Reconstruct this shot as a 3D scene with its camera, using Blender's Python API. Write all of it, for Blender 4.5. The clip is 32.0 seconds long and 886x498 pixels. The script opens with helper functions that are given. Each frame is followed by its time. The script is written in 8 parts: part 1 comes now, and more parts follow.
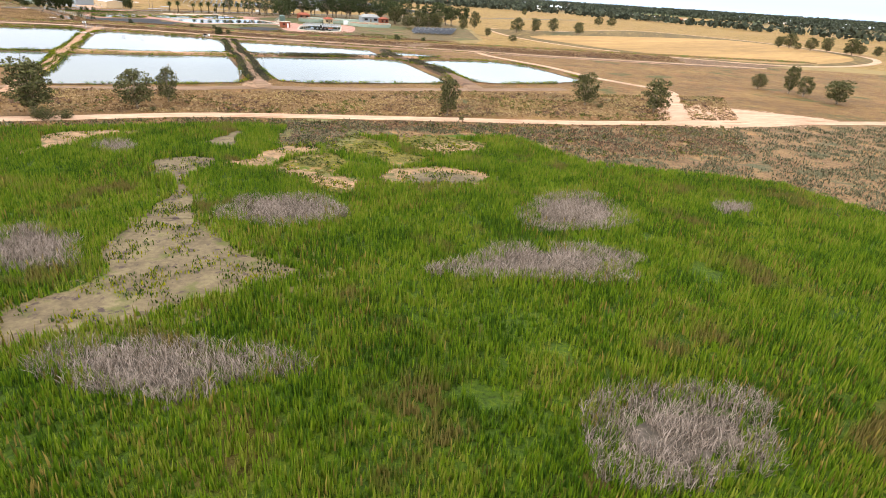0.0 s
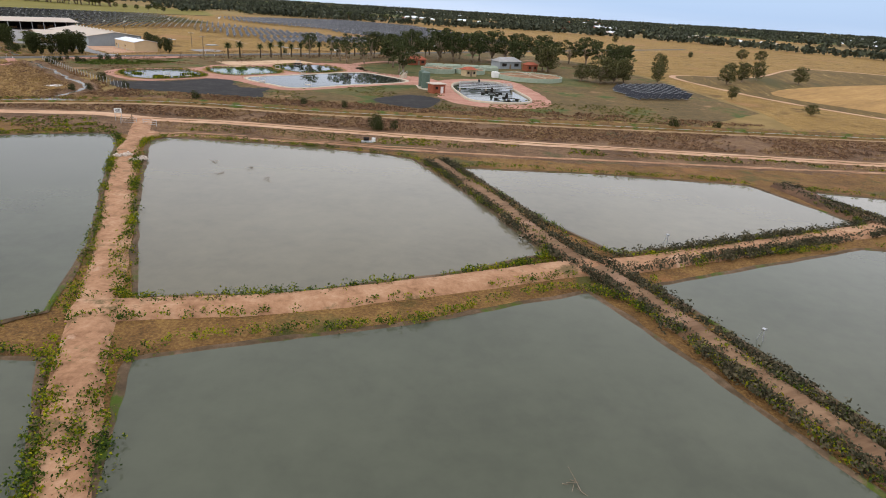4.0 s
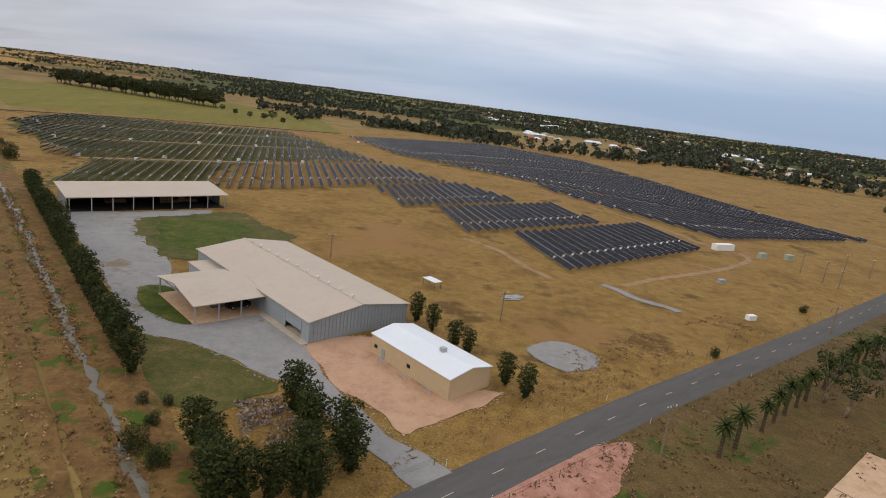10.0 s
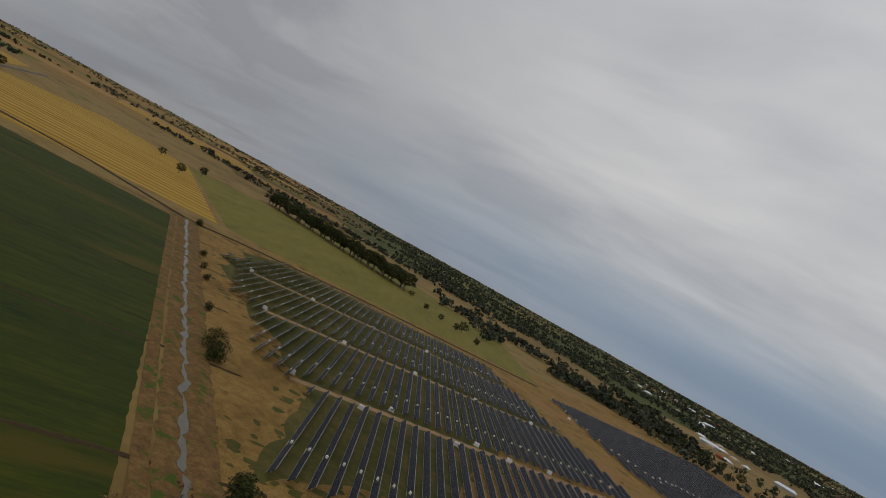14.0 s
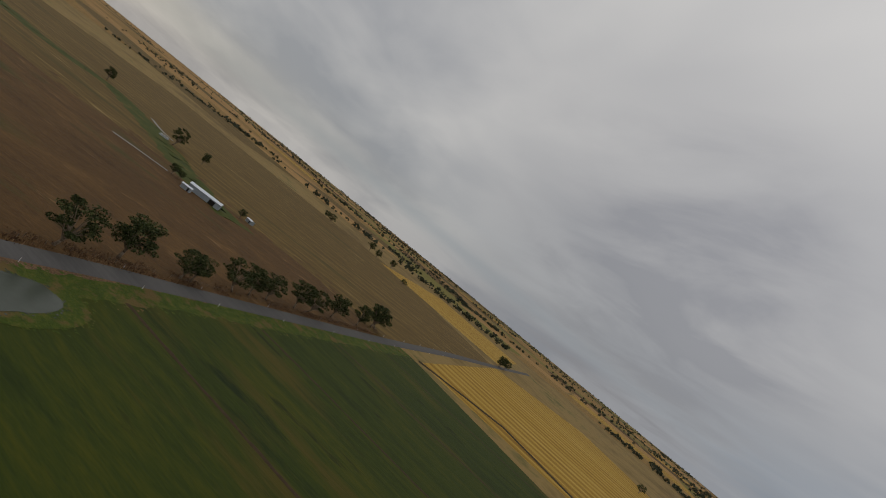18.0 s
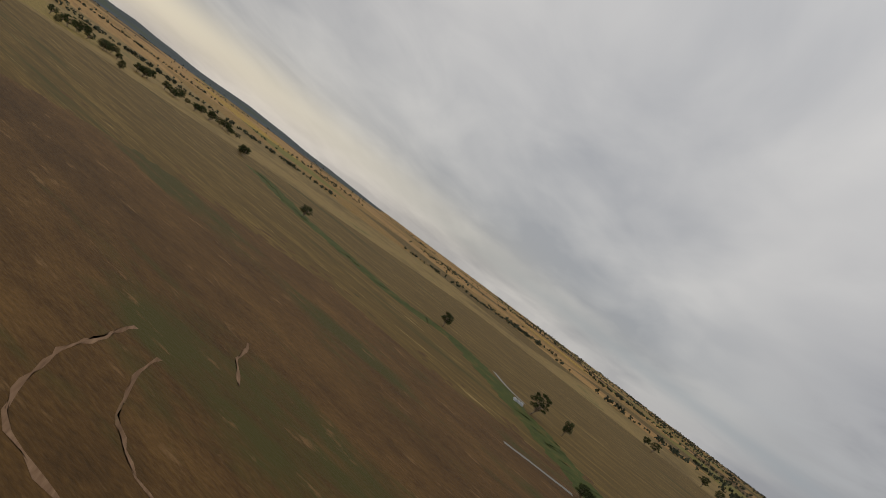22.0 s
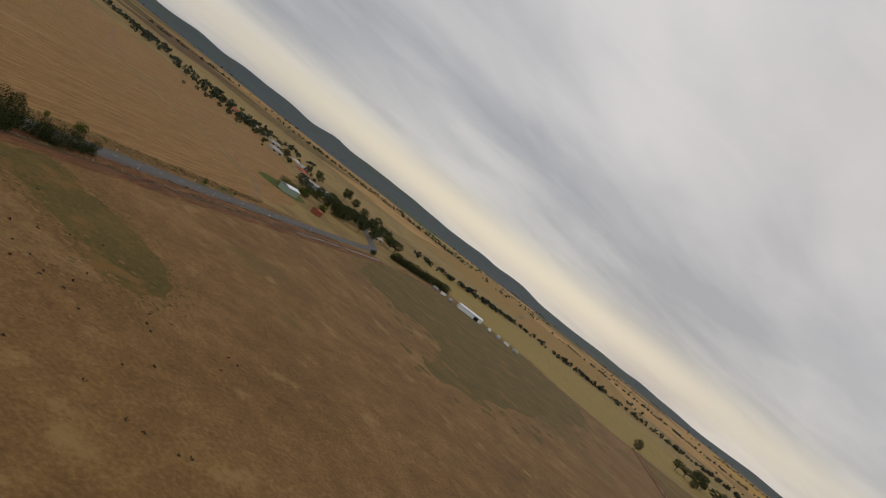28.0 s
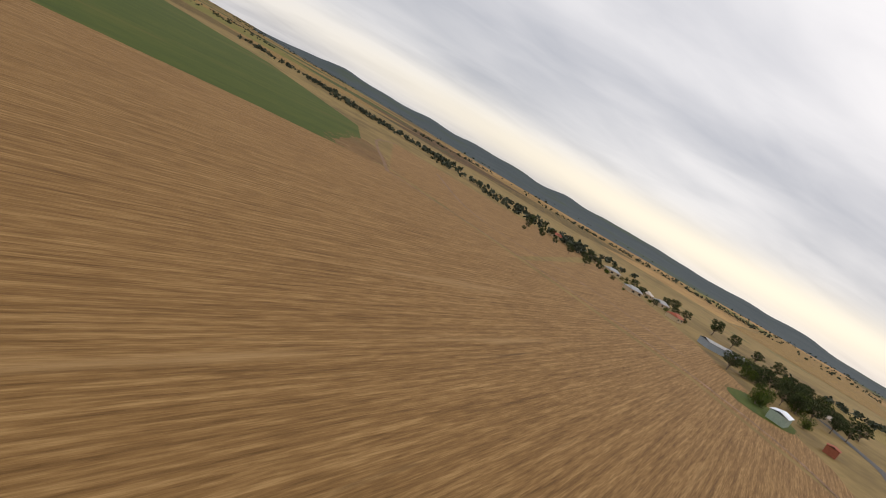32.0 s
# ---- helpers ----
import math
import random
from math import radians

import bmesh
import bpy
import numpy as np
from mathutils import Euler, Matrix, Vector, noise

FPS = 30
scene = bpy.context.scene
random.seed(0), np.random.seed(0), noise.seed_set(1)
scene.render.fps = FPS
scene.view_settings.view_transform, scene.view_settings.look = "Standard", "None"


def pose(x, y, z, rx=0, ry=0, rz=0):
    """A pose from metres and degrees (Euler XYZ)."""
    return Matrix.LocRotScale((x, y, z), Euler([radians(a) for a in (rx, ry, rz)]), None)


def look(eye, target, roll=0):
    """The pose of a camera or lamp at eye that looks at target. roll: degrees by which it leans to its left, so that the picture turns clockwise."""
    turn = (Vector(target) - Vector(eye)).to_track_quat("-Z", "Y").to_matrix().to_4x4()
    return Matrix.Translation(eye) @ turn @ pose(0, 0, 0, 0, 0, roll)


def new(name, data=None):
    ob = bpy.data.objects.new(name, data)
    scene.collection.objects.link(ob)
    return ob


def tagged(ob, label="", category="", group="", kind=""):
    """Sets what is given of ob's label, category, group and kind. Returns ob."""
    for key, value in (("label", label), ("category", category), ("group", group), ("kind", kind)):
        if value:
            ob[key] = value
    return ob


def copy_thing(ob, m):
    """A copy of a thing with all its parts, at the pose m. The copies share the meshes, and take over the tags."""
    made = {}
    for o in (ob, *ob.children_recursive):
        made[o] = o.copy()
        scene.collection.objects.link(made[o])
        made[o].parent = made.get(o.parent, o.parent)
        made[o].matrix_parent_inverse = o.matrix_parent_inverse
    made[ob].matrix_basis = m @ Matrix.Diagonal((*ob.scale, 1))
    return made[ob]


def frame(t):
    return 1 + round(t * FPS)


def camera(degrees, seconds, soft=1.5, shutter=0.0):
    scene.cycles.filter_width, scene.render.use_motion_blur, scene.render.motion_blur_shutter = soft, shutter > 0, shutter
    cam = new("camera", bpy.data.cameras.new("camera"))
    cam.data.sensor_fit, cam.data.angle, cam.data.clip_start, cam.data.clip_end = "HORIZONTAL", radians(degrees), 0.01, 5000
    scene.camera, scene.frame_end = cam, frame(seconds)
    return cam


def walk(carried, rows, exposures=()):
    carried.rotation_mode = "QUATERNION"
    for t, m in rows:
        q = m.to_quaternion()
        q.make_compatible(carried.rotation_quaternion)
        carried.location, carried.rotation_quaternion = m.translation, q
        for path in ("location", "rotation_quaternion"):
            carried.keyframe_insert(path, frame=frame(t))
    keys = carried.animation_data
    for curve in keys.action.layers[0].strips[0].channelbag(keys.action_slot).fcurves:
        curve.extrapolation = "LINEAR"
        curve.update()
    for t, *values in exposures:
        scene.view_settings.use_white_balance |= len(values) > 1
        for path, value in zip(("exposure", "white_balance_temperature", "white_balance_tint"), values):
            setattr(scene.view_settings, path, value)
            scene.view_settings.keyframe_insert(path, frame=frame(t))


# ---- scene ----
PATH = [
    (0.0, 48.04, -57.91, 20.44, 66.73, -3.33, 3.54),
    (0.5, 37.52, -42.41, 20.44, 66.77, -3.15, 3.50),
    (1.0, 27.30, -27.12, 20.46, 66.74, -2.71, 3.44),
    (1.5, 17.34, -12.03, 20.63, 66.68, -2.36, 3.43),
    (2.0, 7.36, 2.97, 20.96, 66.60, -2.11, 3.45),
    (2.5, -2.74, 18.11, 21.50, 66.73, -2.25, 3.47),
    (3.0, -12.90, 33.38, 22.17, 66.94, -2.40, 3.52),
    (3.5, -23.24, 48.76, 22.83, 67.34, -2.74, 3.52),
    (4.0, -34.01, 64.32, 23.50, 68.00, -3.21, 3.54),
    (4.5, -45.08, 79.90, 24.22, 68.80, -3.73, 3.58),
    (5.0, -56.19, 95.28, 25.06, 69.57, -4.18, 3.62),
    (5.5, -67.08, 110.20, 26.10, 70.21, -4.49, 3.72),
    (6.0, -77.72, 124.58, 27.41, 70.84, -4.62, 4.05),
    (6.5, -88.42, 138.58, 29.11, 71.92, -4.65, 5.00),
    (7.0, -99.23, 152.29, 31.06, 73.26, -4.66, 6.35),
    (7.5, -110.14, 165.57, 33.18, 73.70, -4.63, 6.76),
    (8.0, -121.21, 178.44, 35.21, 73.94, -4.60, 6.98),
    (8.5, -132.25, 190.97, 37.20, 74.35, -4.75, 7.41),
    (9.0, -143.18, 203.30, 39.48, 74.69, -5.24, 7.72),
    (9.5, -154.15, 215.42, 41.71, 74.92, -5.79, 7.95),
    (10.0, -165.17, 227.19, 43.43, 75.67, -7.06, 8.36),
    (10.5, -176.42, 238.67, 44.80, 77.46, -10.17, 9.30),
    (11.0, -188.03, 249.84, 46.11, 79.56, -13.65, 10.25),
    (11.5, -200.17, 260.65, 47.44, 81.69, -17.08, 11.22),
    (12.0, -212.89, 270.92, 48.61, 83.73, -19.93, 12.49),
    (12.5, -226.11, 280.53, 49.53, 85.57, -22.35, 14.19),
    (13.0, -239.76, 289.56, 50.21, 87.32, -24.58, 16.31),
    (13.5, -253.69, 298.11, 50.68, 89.07, -26.83, 18.81),
    (14.0, -267.68, 306.18, 50.84, 90.52, -28.97, 21.63),
    (14.5, -281.82, 313.49, 50.72, 91.66, -30.99, 25.14),
    (15.0, -296.33, 319.67, 50.41, 92.56, -32.99, 29.80),
    (15.5, -311.42, 324.34, 50.03, 93.29, -35.03, 35.89),
    (16.0, -327.09, 327.19, 49.63, 93.81, -37.07, 43.23),
    (16.5, -342.99, 328.15, 49.21, 94.02, -38.82, 50.74),
    (17.0, -358.73, 327.24, 48.69, 93.36, -39.50, 57.74),
    (17.5, -374.15, 324.69, 47.97, 92.25, -39.31, 63.53),
    (18.0, -389.23, 320.69, 47.06, 91.59, -38.98, 66.96),
    (18.5, -403.97, 315.40, 46.03, 91.41, -38.82, 68.41),
    (19.0, -418.36, 309.05, 44.94, 91.15, -38.51, 70.26),
    (19.5, -432.36, 301.71, 43.91, 90.66, -38.03, 74.16),
    (20.0, -445.93, 293.40, 42.94, 90.23, -37.32, 80.04),
    (20.5, -459.03, 284.08, 42.03, 90.30, -36.88, 84.86),
    (21.0, -471.51, 273.84, 41.14, 90.37, -36.63, 89.48),
    (21.5, -483.21, 262.73, 40.31, 90.32, -36.58, 91.82),
    (22.0, -493.91, 250.85, 39.48, 90.04, -36.69, 96.08),
    (22.5, -503.37, 238.18, 38.58, 89.81, -36.69, 101.59),
    (23.0, -511.42, 224.77, 37.57, 89.53, -36.69, 107.91),
    (23.5, -518.21, 210.68, 36.56, 89.43, -36.61, 113.03),
    (24.0, -523.91, 196.07, 35.62, 89.30, -36.49, 117.92),
    (24.5, -528.55, 181.02, 34.82, 89.17, -36.53, 123.03),
    (25.0, -532.01, 165.55, 34.14, 88.93, -36.49, 127.91),
    (25.5, -534.16, 149.73, 33.60, 88.74, -36.38, 130.37),
    (26.0, -534.89, 133.56, 33.33, 88.43, -36.35, 135.32),
    (26.5, -534.20, 117.16, 33.40, 88.35, -36.63, 140.07),
    (27.0, -532.08, 100.62, 33.81, 88.48, -37.28, 143.71),
    (27.5, -528.60, 84.03, 34.31, 88.53, -37.96, 146.61),
    (28.0, -523.85, 67.49, 34.58, 88.10, -38.19, 149.76),
    (28.5, -517.97, 51.03, 34.36, 86.91, -37.59, 154.00),
    (29.0, -511.03, 34.62, 33.56, 85.09, -36.08, 159.28),
    (29.5, -503.07, 18.10, 32.39, 83.16, -34.28, 164.09),
    (30.0, -494.22, 1.38, 31.20, 81.93, -33.07, 166.81),
    (30.5, -484.67, -15.36, 30.14, 80.76, -32.00, 169.40),
    (31.0, -474.54, -31.90, 29.11, 80.04, -31.42, 171.18),
    (31.5, -464.05, -48.04, 28.14, 79.44, -30.68, 172.89),
    (32.0, -453.32, -63.60, 27.23, 78.96, -29.74, 174.49),
]
cam = camera(72.95, 32.0, soft=0.95)
walk(cam, [(r[0], pose(*r[1:])) for r in PATH], exposures=[(0.0, 1.45, 6450, 11), (2.5, 1.1, 6450, 12), (5.5, 0.12, 6600, 15), (9.0, 0.08, 6700, 15), (11.0, -0.25, 6750, 13), (12.5, -0.8, 6750, 11), (16.0, -0.95, 6800, 11), (20.0, -0.75, 6850, 11), (26.0, -0.62, 6800, 11), (29.0, -0.6, 6800, 13), (30.5, -0.32, 6750, 13), (32.0, -0.05, 6700, 14)])

# ---- world and sun: high thin overcast, the sun behind cloud in the south-west ----
SUN_AZ, SUN_EL = -146.0, 31.0
world = bpy.data.worlds.new("overcast_sky")
scene.world = world
world.use_nodes = True
wn, wl = world.node_tree.nodes, world.node_tree.links
wn.clear()


def wnode(kind, **inputs):
    n = wn.new(kind)
    for k, v in inputs.items():
        n.inputs[k.replace("_", " ")].default_value = v
    return n


def wmath(op, a, b=None, clamp=False):
    n = wn.new("ShaderNodeMath")
    n.operation, n.use_clamp = op, clamp
    for i, s in enumerate((a, b)):
        if s is None:
            continue
        if isinstance(s, (int, float)):
            n.inputs[i].default_value = s
        else:
            wl.new(s, n.inputs[i])
    return n.outputs[0]


def wmix(fac, a, b):
    n = wn.new("ShaderNodeMix")
    n.data_type = "RGBA"
    for sock, s in ((n.inputs[0], fac), (n.inputs[6], a), (n.inputs[7], b)):
        if isinstance(s, (int, float, tuple)):
            sock.default_value = s
        else:
            wl.new(s, sock)
    return n.outputs[2]


sky = wn.new("ShaderNodeTexSky")
sky.sky_type, sky.sun_disc = "NISHITA", False
sky.sun_elevation, sky.sun_rotation = radians(SUN_EL), radians(90 - SUN_AZ)
sky_dim = wn.new("ShaderNodeVectorMath")
sky_dim.operation = "SCALE"
sky_dim.inputs[3].default_value = 0.09
wl.new(sky.outputs[0], sky_dim.inputs[0])
tc = wn.new("ShaderNodeTexCoord")
sep = wn.new("ShaderNodeSeparateXYZ")
wl.new(tc.outputs["Generated"], sep.inputs[0])
up = wmath("MAXIMUM", sep.outputs[2], 0.0)
# clouds lie on a flat deck: direction divided by height
deck = wn.new("ShaderNodeCombineXYZ")
lift = wmath("ADD", up, 0.14)
wl.new(wmath("DIVIDE", sep.outputs[0], lift), deck.inputs[0])
wl.new(wmath("DIVIDE", sep.outputs[1], lift), deck.inputs[1])
turn = wn.new("ShaderNodeMapping")
turn.inputs["Rotation"].default_value = (0, 0, radians(25))
turn.inputs["Scale"].default_value = (0.6, 1.0, 1.0)
wl.new(deck.outputs[0], turn.inputs[0])
big = wnode("ShaderNodeTexNoise", Scale=0.55, Detail=4.0, Roughness=0.5, Distortion=0.35)
small = wnode("ShaderNodeTexNoise", Scale=1.9, Detail=5.0, Roughness=0.55, Distortion=0.5)
wl.new(turn.outputs[0], big.inputs["Vector"])
wl.new(turn.outputs[0], small.inputs["Vector"])
mottle = wmath("ADD", wmath("MULTIPLY", big.outputs[0], 0.78), wmath("MULTIPLY", small.outputs[0], 0.22))
ramp = wn.new("ShaderNodeValToRGB")
ramp.color_ramp.elements[0].position, ramp.color_ramp.elements[0].color = 0.38, (0.51, 0.54, 0.59, 1)
ramp.color_ramp.elements[1].position, ramp.color_ramp.elements[1].color = 0.60, (0.88, 0.892, 0.90, 1)
wl.new(mottle, ramp.inputs[0])


def facing(az, el, power):
    """Nearness of a direction of the sky to a bearing and height, 0 to 1."""
    d = wn.new("ShaderNodeVectorMath")
    d.operation = "DOT_PRODUCT"
    wl.new(tc.outputs["Generated"], d.inputs[0])
    ca_, sa_, ce_ = math.cos(radians(az)), math.sin(radians(az)), math.cos(radians(el))
    d.inputs[1].default_value = (ca_ * ce_, sa_ * ce_, math.sin(radians(el)))
    n = wmath("MULTIPLY_ADD", d.outputs["Value"], 0.5)
    n.node.inputs[2].default_value = 0.5
    return wmath("POWER", n, power)


def level(centre, width):
    """A soft layer of the sky round one height above the horizon."""
    a = wmath("DIVIDE", wmath("SUBTRACT", up, centre), width)
    return wmath("EXPONENT", wmath("MULTIPLY", wmath("MULTIPLY", a, a), -1.0))


# bluer under the cloud edge in the north-east, a grey bank in the north-west, a bright warm gap under the deck towards the hidden sun
blue = wmath("MULTIPLY", facing(62, 0, 2.0), level(0.03, 0.085), True)
c1 = wmix(wmath("MULTIPLY", blue, 1.05, True), ramp.outputs[0], (0.27, 0.38, 0.54, 1))
bank = wmath("MULTIPLY", facing(138, 11, 40.0), wmath("MULTIPLY", small.outputs[0], 2.0), True)
c1 = wmix(wmath("MULTIPLY", bank, 0.85), c1, (0.38, 0.40, 0.455, 1))
strip = wmath("MULTIPLY", facing(166, 2, 14.0), level(0.037, 0.013), True)
c1 = wmix(wmath("MULTIPLY", strip, 0.45), c1, (0.42, 0.51, 0.60, 1))
warm = wmath("MULTIPLY", facing(-122, 2, 7.0), level(0.042, 0.030), True)
c2 = wmix(wmath("MULTIPLY", warm, 1.0, True), c1, (1.12, 1.05, 0.86, 1))
gain = wmath("MULTIPLY_ADD", up, 0.45)
gain.node.inputs[2].default_value = 0.95
gain = wmath("MULTIPLY", gain, wmath("ADD", 1.0, wmath("MULTIPLY", facing(80, 30, 4.0), 0.42)))
cloud = wn.new("ShaderNodeVectorMath")
cloud.operation = "SCALE"
wl.new(c2, cloud.inputs[0])
wl.new(gain, cloud.inputs[3])
final = wmix(0.90, sky_dim.outputs[0], cloud.outputs[0])
bg = wn.new("ShaderNodeBackground")
bg.inputs["Strength"].default_value = 1.0
out = wn.new("ShaderNodeOutputWorld")
wl.new(final, bg.inputs[0])
wl.new(bg.outputs[0], out.inputs[0])

sun_data = bpy.data.lights.new("sun", "SUN")
sun_data.energy, sun_data.angle, sun_data.color = 0.5, radians(14), (1.0, 0.95, 0.88)
sun = new("sun", sun_data)
ca, sa, ce = math.cos(radians(SUN_AZ)), math.sin(radians(SUN_AZ)), math.cos(radians(SUN_EL))
sun.matrix_world = look((ca * ce * 100, sa * ce * 100, math.sin(radians(SUN_EL)) * 100), (0, 0, 0))


# ---- materials ----
def richer(c, k):
    g = 0.2126 * c[0] + 0.7152 * c[1] + 0.0722 * c[2]
    return tuple(max(0.002, g + (q - g) * k) for q in c)


def shade(name, stops, scale=0.5, fine=8.0, bump=0.3, rough=0.9, rot=0.0, stretch=1.0, fine_mix=0.35, distance=0.05, island=0.0, obj=0.0, spots=None, metal=0.0, spec=0.2, lines=None, tight=0.12, rich=1.2):
    """A surface whose colour runs through stops by noise at three scales in metres; stretch draws the grain out along rot degrees."""
    stops = [richer(c, rich) for c in stops]
    m = bpy.data.materials.new(name)
    m.use_nodes = True
    nt = m.node_tree
    n, l = nt.nodes, nt.links
    b = n["Principled BSDF"]
    b.inputs["Roughness"].default_value = rough
    b.inputs["Metallic"].default_value = metal
    b.inputs["Specular IOR Level"].default_value = spec
    co = n.new("ShaderNodeTexCoord")
    mp = n.new("ShaderNodeMapping")
    mp.vector_type = "TEXTURE"
    mp.inputs["Rotation"].default_value = (0, 0, radians(rot))
    mp.inputs["Scale"].default_value = (stretch, 1, 1)
    l.new(co.outputs["Object"], mp.inputs[0])
    a = n.new("ShaderNodeTexNoise")
    a.inputs["Scale"].default_value, a.inputs["Detail"].default_value, a.inputs["Roughness"].default_value = scale, 5, 0.6
    f_ = n.new("ShaderNodeTexNoise")
    f_.inputs["Scale"].default_value, f_.inputs["Detail"].default_value, f_.inputs["Roughness"].default_value = fine, 4, 0.65
    l.new(mp.outputs[0], a.inputs["Vector"])
    l.new(mp.outputs[0], f_.inputs["Vector"])
    c_ = n.new("ShaderNodeTexNoise")
    c_.inputs["Scale"].default_value, c_.inputs["Detail"].default_value, c_.inputs["Roughness"].default_value = math.sqrt(scale * fine), 4, 0.6
    c_.inputs["Distortion"].default_value = 0.4
    l.new(mp.outputs[0], c_.inputs["Vector"])
    m0 = n.new("ShaderNodeMix")
    m0.inputs[0].default_value = 0.45
    l.new(a.outputs[0], m0.inputs[2])
    l.new(c_.outputs[0], m0.inputs[3])
    mx = n.new("ShaderNodeMix")
    mx.inputs[0].default_value = fine_mix * 0.8
    l.new(m0.outputs[0], mx.inputs[2])
    l.new(f_.outputs[0], mx.inputs[3])
    value = mx.outputs[0]
    if lines:
        period, strength, wander = lines
        w_ = n.new("ShaderNodeTexWave")
        w_.bands_direction = "Y"
        w_.inputs["Scale"].default_value = 0.31416 / period
        w_.inputs["Distortion"].default_value, w_.inputs["Detail"].default_value, w_.inputs["Detail Scale"].default_value = wander, 3, 0.6
        l.new(mp.outputs[0], w_.inputs["Vector"])
        k = n.new("ShaderNodeMath")
        k.operation = "MULTIPLY_ADD"
        l.new(w_.outputs["Fac"], k.inputs[0])
        k.inputs[1].default_value = strength
        l.new(value, k.inputs[2])
        s_ = n.new("ShaderNodeMath")
        s_.operation = "SUBTRACT"
        l.new(k.outputs[0], s_.inputs[0])
        s_.inputs[1].default_value = strength * 0.5
        value = s_.outputs[0]
    if island or obj:
        g_ = n.new("ShaderNodeNewGeometry") if island else n.new("ShaderNodeObjectInfo")
        k = n.new("ShaderNodeMath")
        k.operation = "MULTIPLY_ADD"
        l.new(g_.outputs["Random Per Island" if island else "Random"], k.inputs[0])
        k.inputs[1].default_value = island or obj
        l.new(value, k.inputs[2])
        s_ = n.new("ShaderNodeMath")
        s_.operation = "SUBTRACT"
        l.new(k.outputs[0], s_.inputs[0])
        s_.inputs[1].default_value = (island or obj) * 0.5
        value = s_.outputs[0]
    r = n.new("ShaderNodeValToRGB")
    e = r.color_ramp.elements
    while len(e) < len(stops):
        e.new(0.5)
    for i, c in enumerate(stops):
        e[i].position = 0.5 - tight + 2 * tight * i / max(1, len(stops) - 1)
        e[i].color = (*c, 1)
    l.new(value, r.inputs[0])
    colour = r.outputs[0]
    for c, sc, th in (spots if isinstance(spots, list) else [spots] if spots else []):
        c = richer(c, rich)
        v = n.new("ShaderNodeTexNoise")
        v.inputs["Scale"].default_value, v.inputs["Detail"].default_value, v.inputs["Roughness"].default_value = sc, 6, 0.65
        l.new(mp.outputs[0], v.inputs["Vector"])
        q = n.new("ShaderNodeMapRange")
        q.inputs[1].default_value, q.inputs[2].default_value = th, th + 0.08
        l.new(v.outputs[0], q.inputs[0])
        x = n.new("ShaderNodeMix")
        x.data_type = "RGBA"
        l.new(q.outputs[0], x.inputs[0])
        l.new(colour, x.inputs[6])
        x.inputs[7].default_value = (*c, 1)
        colour = x.outputs[2]
    l.new(colour, b.inputs["Base Color"])
    if bump:
        bp = n.new("ShaderNodeBump")
        bp.inputs["Strength"].default_value, bp.inputs["Distance"].default_value = bump, distance
        l.new(f_.outputs[0], bp.inputs["Height"])
        l.new(bp.outputs[0], b.inputs["Normal"])
    return m


M = {}
M["far_plain"] = shade("mosaic_of_dry_fields", [(0.10, 0.068, 0.030), (0.17, 0.118, 0.050), (0.24, 0.170, 0.075), (0.10, 0.092, 0.034)], 0.004, 0.08, 0)
M["dry_grass"] = shade("dry_grass", [(0.068, 0.041, 0.020), (0.160, 0.092, 0.041), (0.285, 0.180, 0.079)], 0.06, 3.5, 1.0, distance=0.3, fine_mix=0.58, spots=[((0.080, 0.074, 0.027), 0.07, 0.56), ((0.22, 0.115, 0.057), 0.13, 0.58)])
M["pale_grass"] = shade("pale_straw_grass", [(0.105, 0.062, 0.024), (0.235, 0.150, 0.060), (0.36, 0.250, 0.108)], 0.05, 3.0, 1.0, distance=0.3, fine_mix=0.55, spots=[((0.12, 0.074, 0.030), 0.05, 0.57), ((0.26, 0.155, 0.075), 0.021, 0.56)])
M["brown_scrub"] = shade("brown_scrub", [(0.065, 0.038, 0.022), (0.145, 0.084, 0.046), (0.27, 0.170, 0.092)], 0.10, 3.2, 1.0, distance=0.35, fine_mix=0.58, rich=1.05, spots=((0.075, 0.072, 0.028), 0.08, 0.59))
M["saltbush"] = shade("saltbush_plain", [(0.085, 0.052, 0.029), (0.17, 0.104, 0.056), (0.27, 0.172, 0.086)], 0.2, 1.8, 0.9, distance=0.4, fine_mix=0.55, spots=[((0.34, 0.185, 0.085), 0.05, 0.60), ((0.085, 0.080, 0.042), 0.16, 0.56)])
M["bare_orange"] = shade("bare_pinkish_earth", [(0.12, 0.082, 0.042), (0.26, 0.158, 0.084), (0.38, 0.235, 0.130)], 0.3, 3.0, 0.6, rich=1.05, spots=[((0.10, 0.095, 0.035), 0.4, 0.55), ((0.16, 0.105, 0.06), 0.9, 0.58)])
M["mud"] = shade("grey_brown_dry_mud", [(0.075, 0.056, 0.033), (0.135, 0.100, 0.058), (0.19, 0.150, 0.080)], 0.25, 2.5, 0.7, rich=1.1, spots=[((0.10, 0.095, 0.033), 0.30, 0.55), ((0.062, 0.042, 0.034), 0.9, 0.56)])
M["marsh_floor"] = shade("marsh_floor", [(0.022, 0.034, 0.006), (0.050, 0.078, 0.011), (0.10, 0.125, 0.020)], 0.1, 3.0, 1.0, distance=0.3, fine_mix=0.6, spots=((0.075, 0.060, 0.018), 0.10, 0.57))
M["track"] = shade("pale_pink_dirt", [(0.30, 0.182, 0.118), (0.44, 0.285, 0.195), (0.53, 0.38, 0.275)], 0.25, 3.0, 0.5, rot=20, stretch=4, spots=((0.26, 0.17, 0.10), 0.4, 0.58))
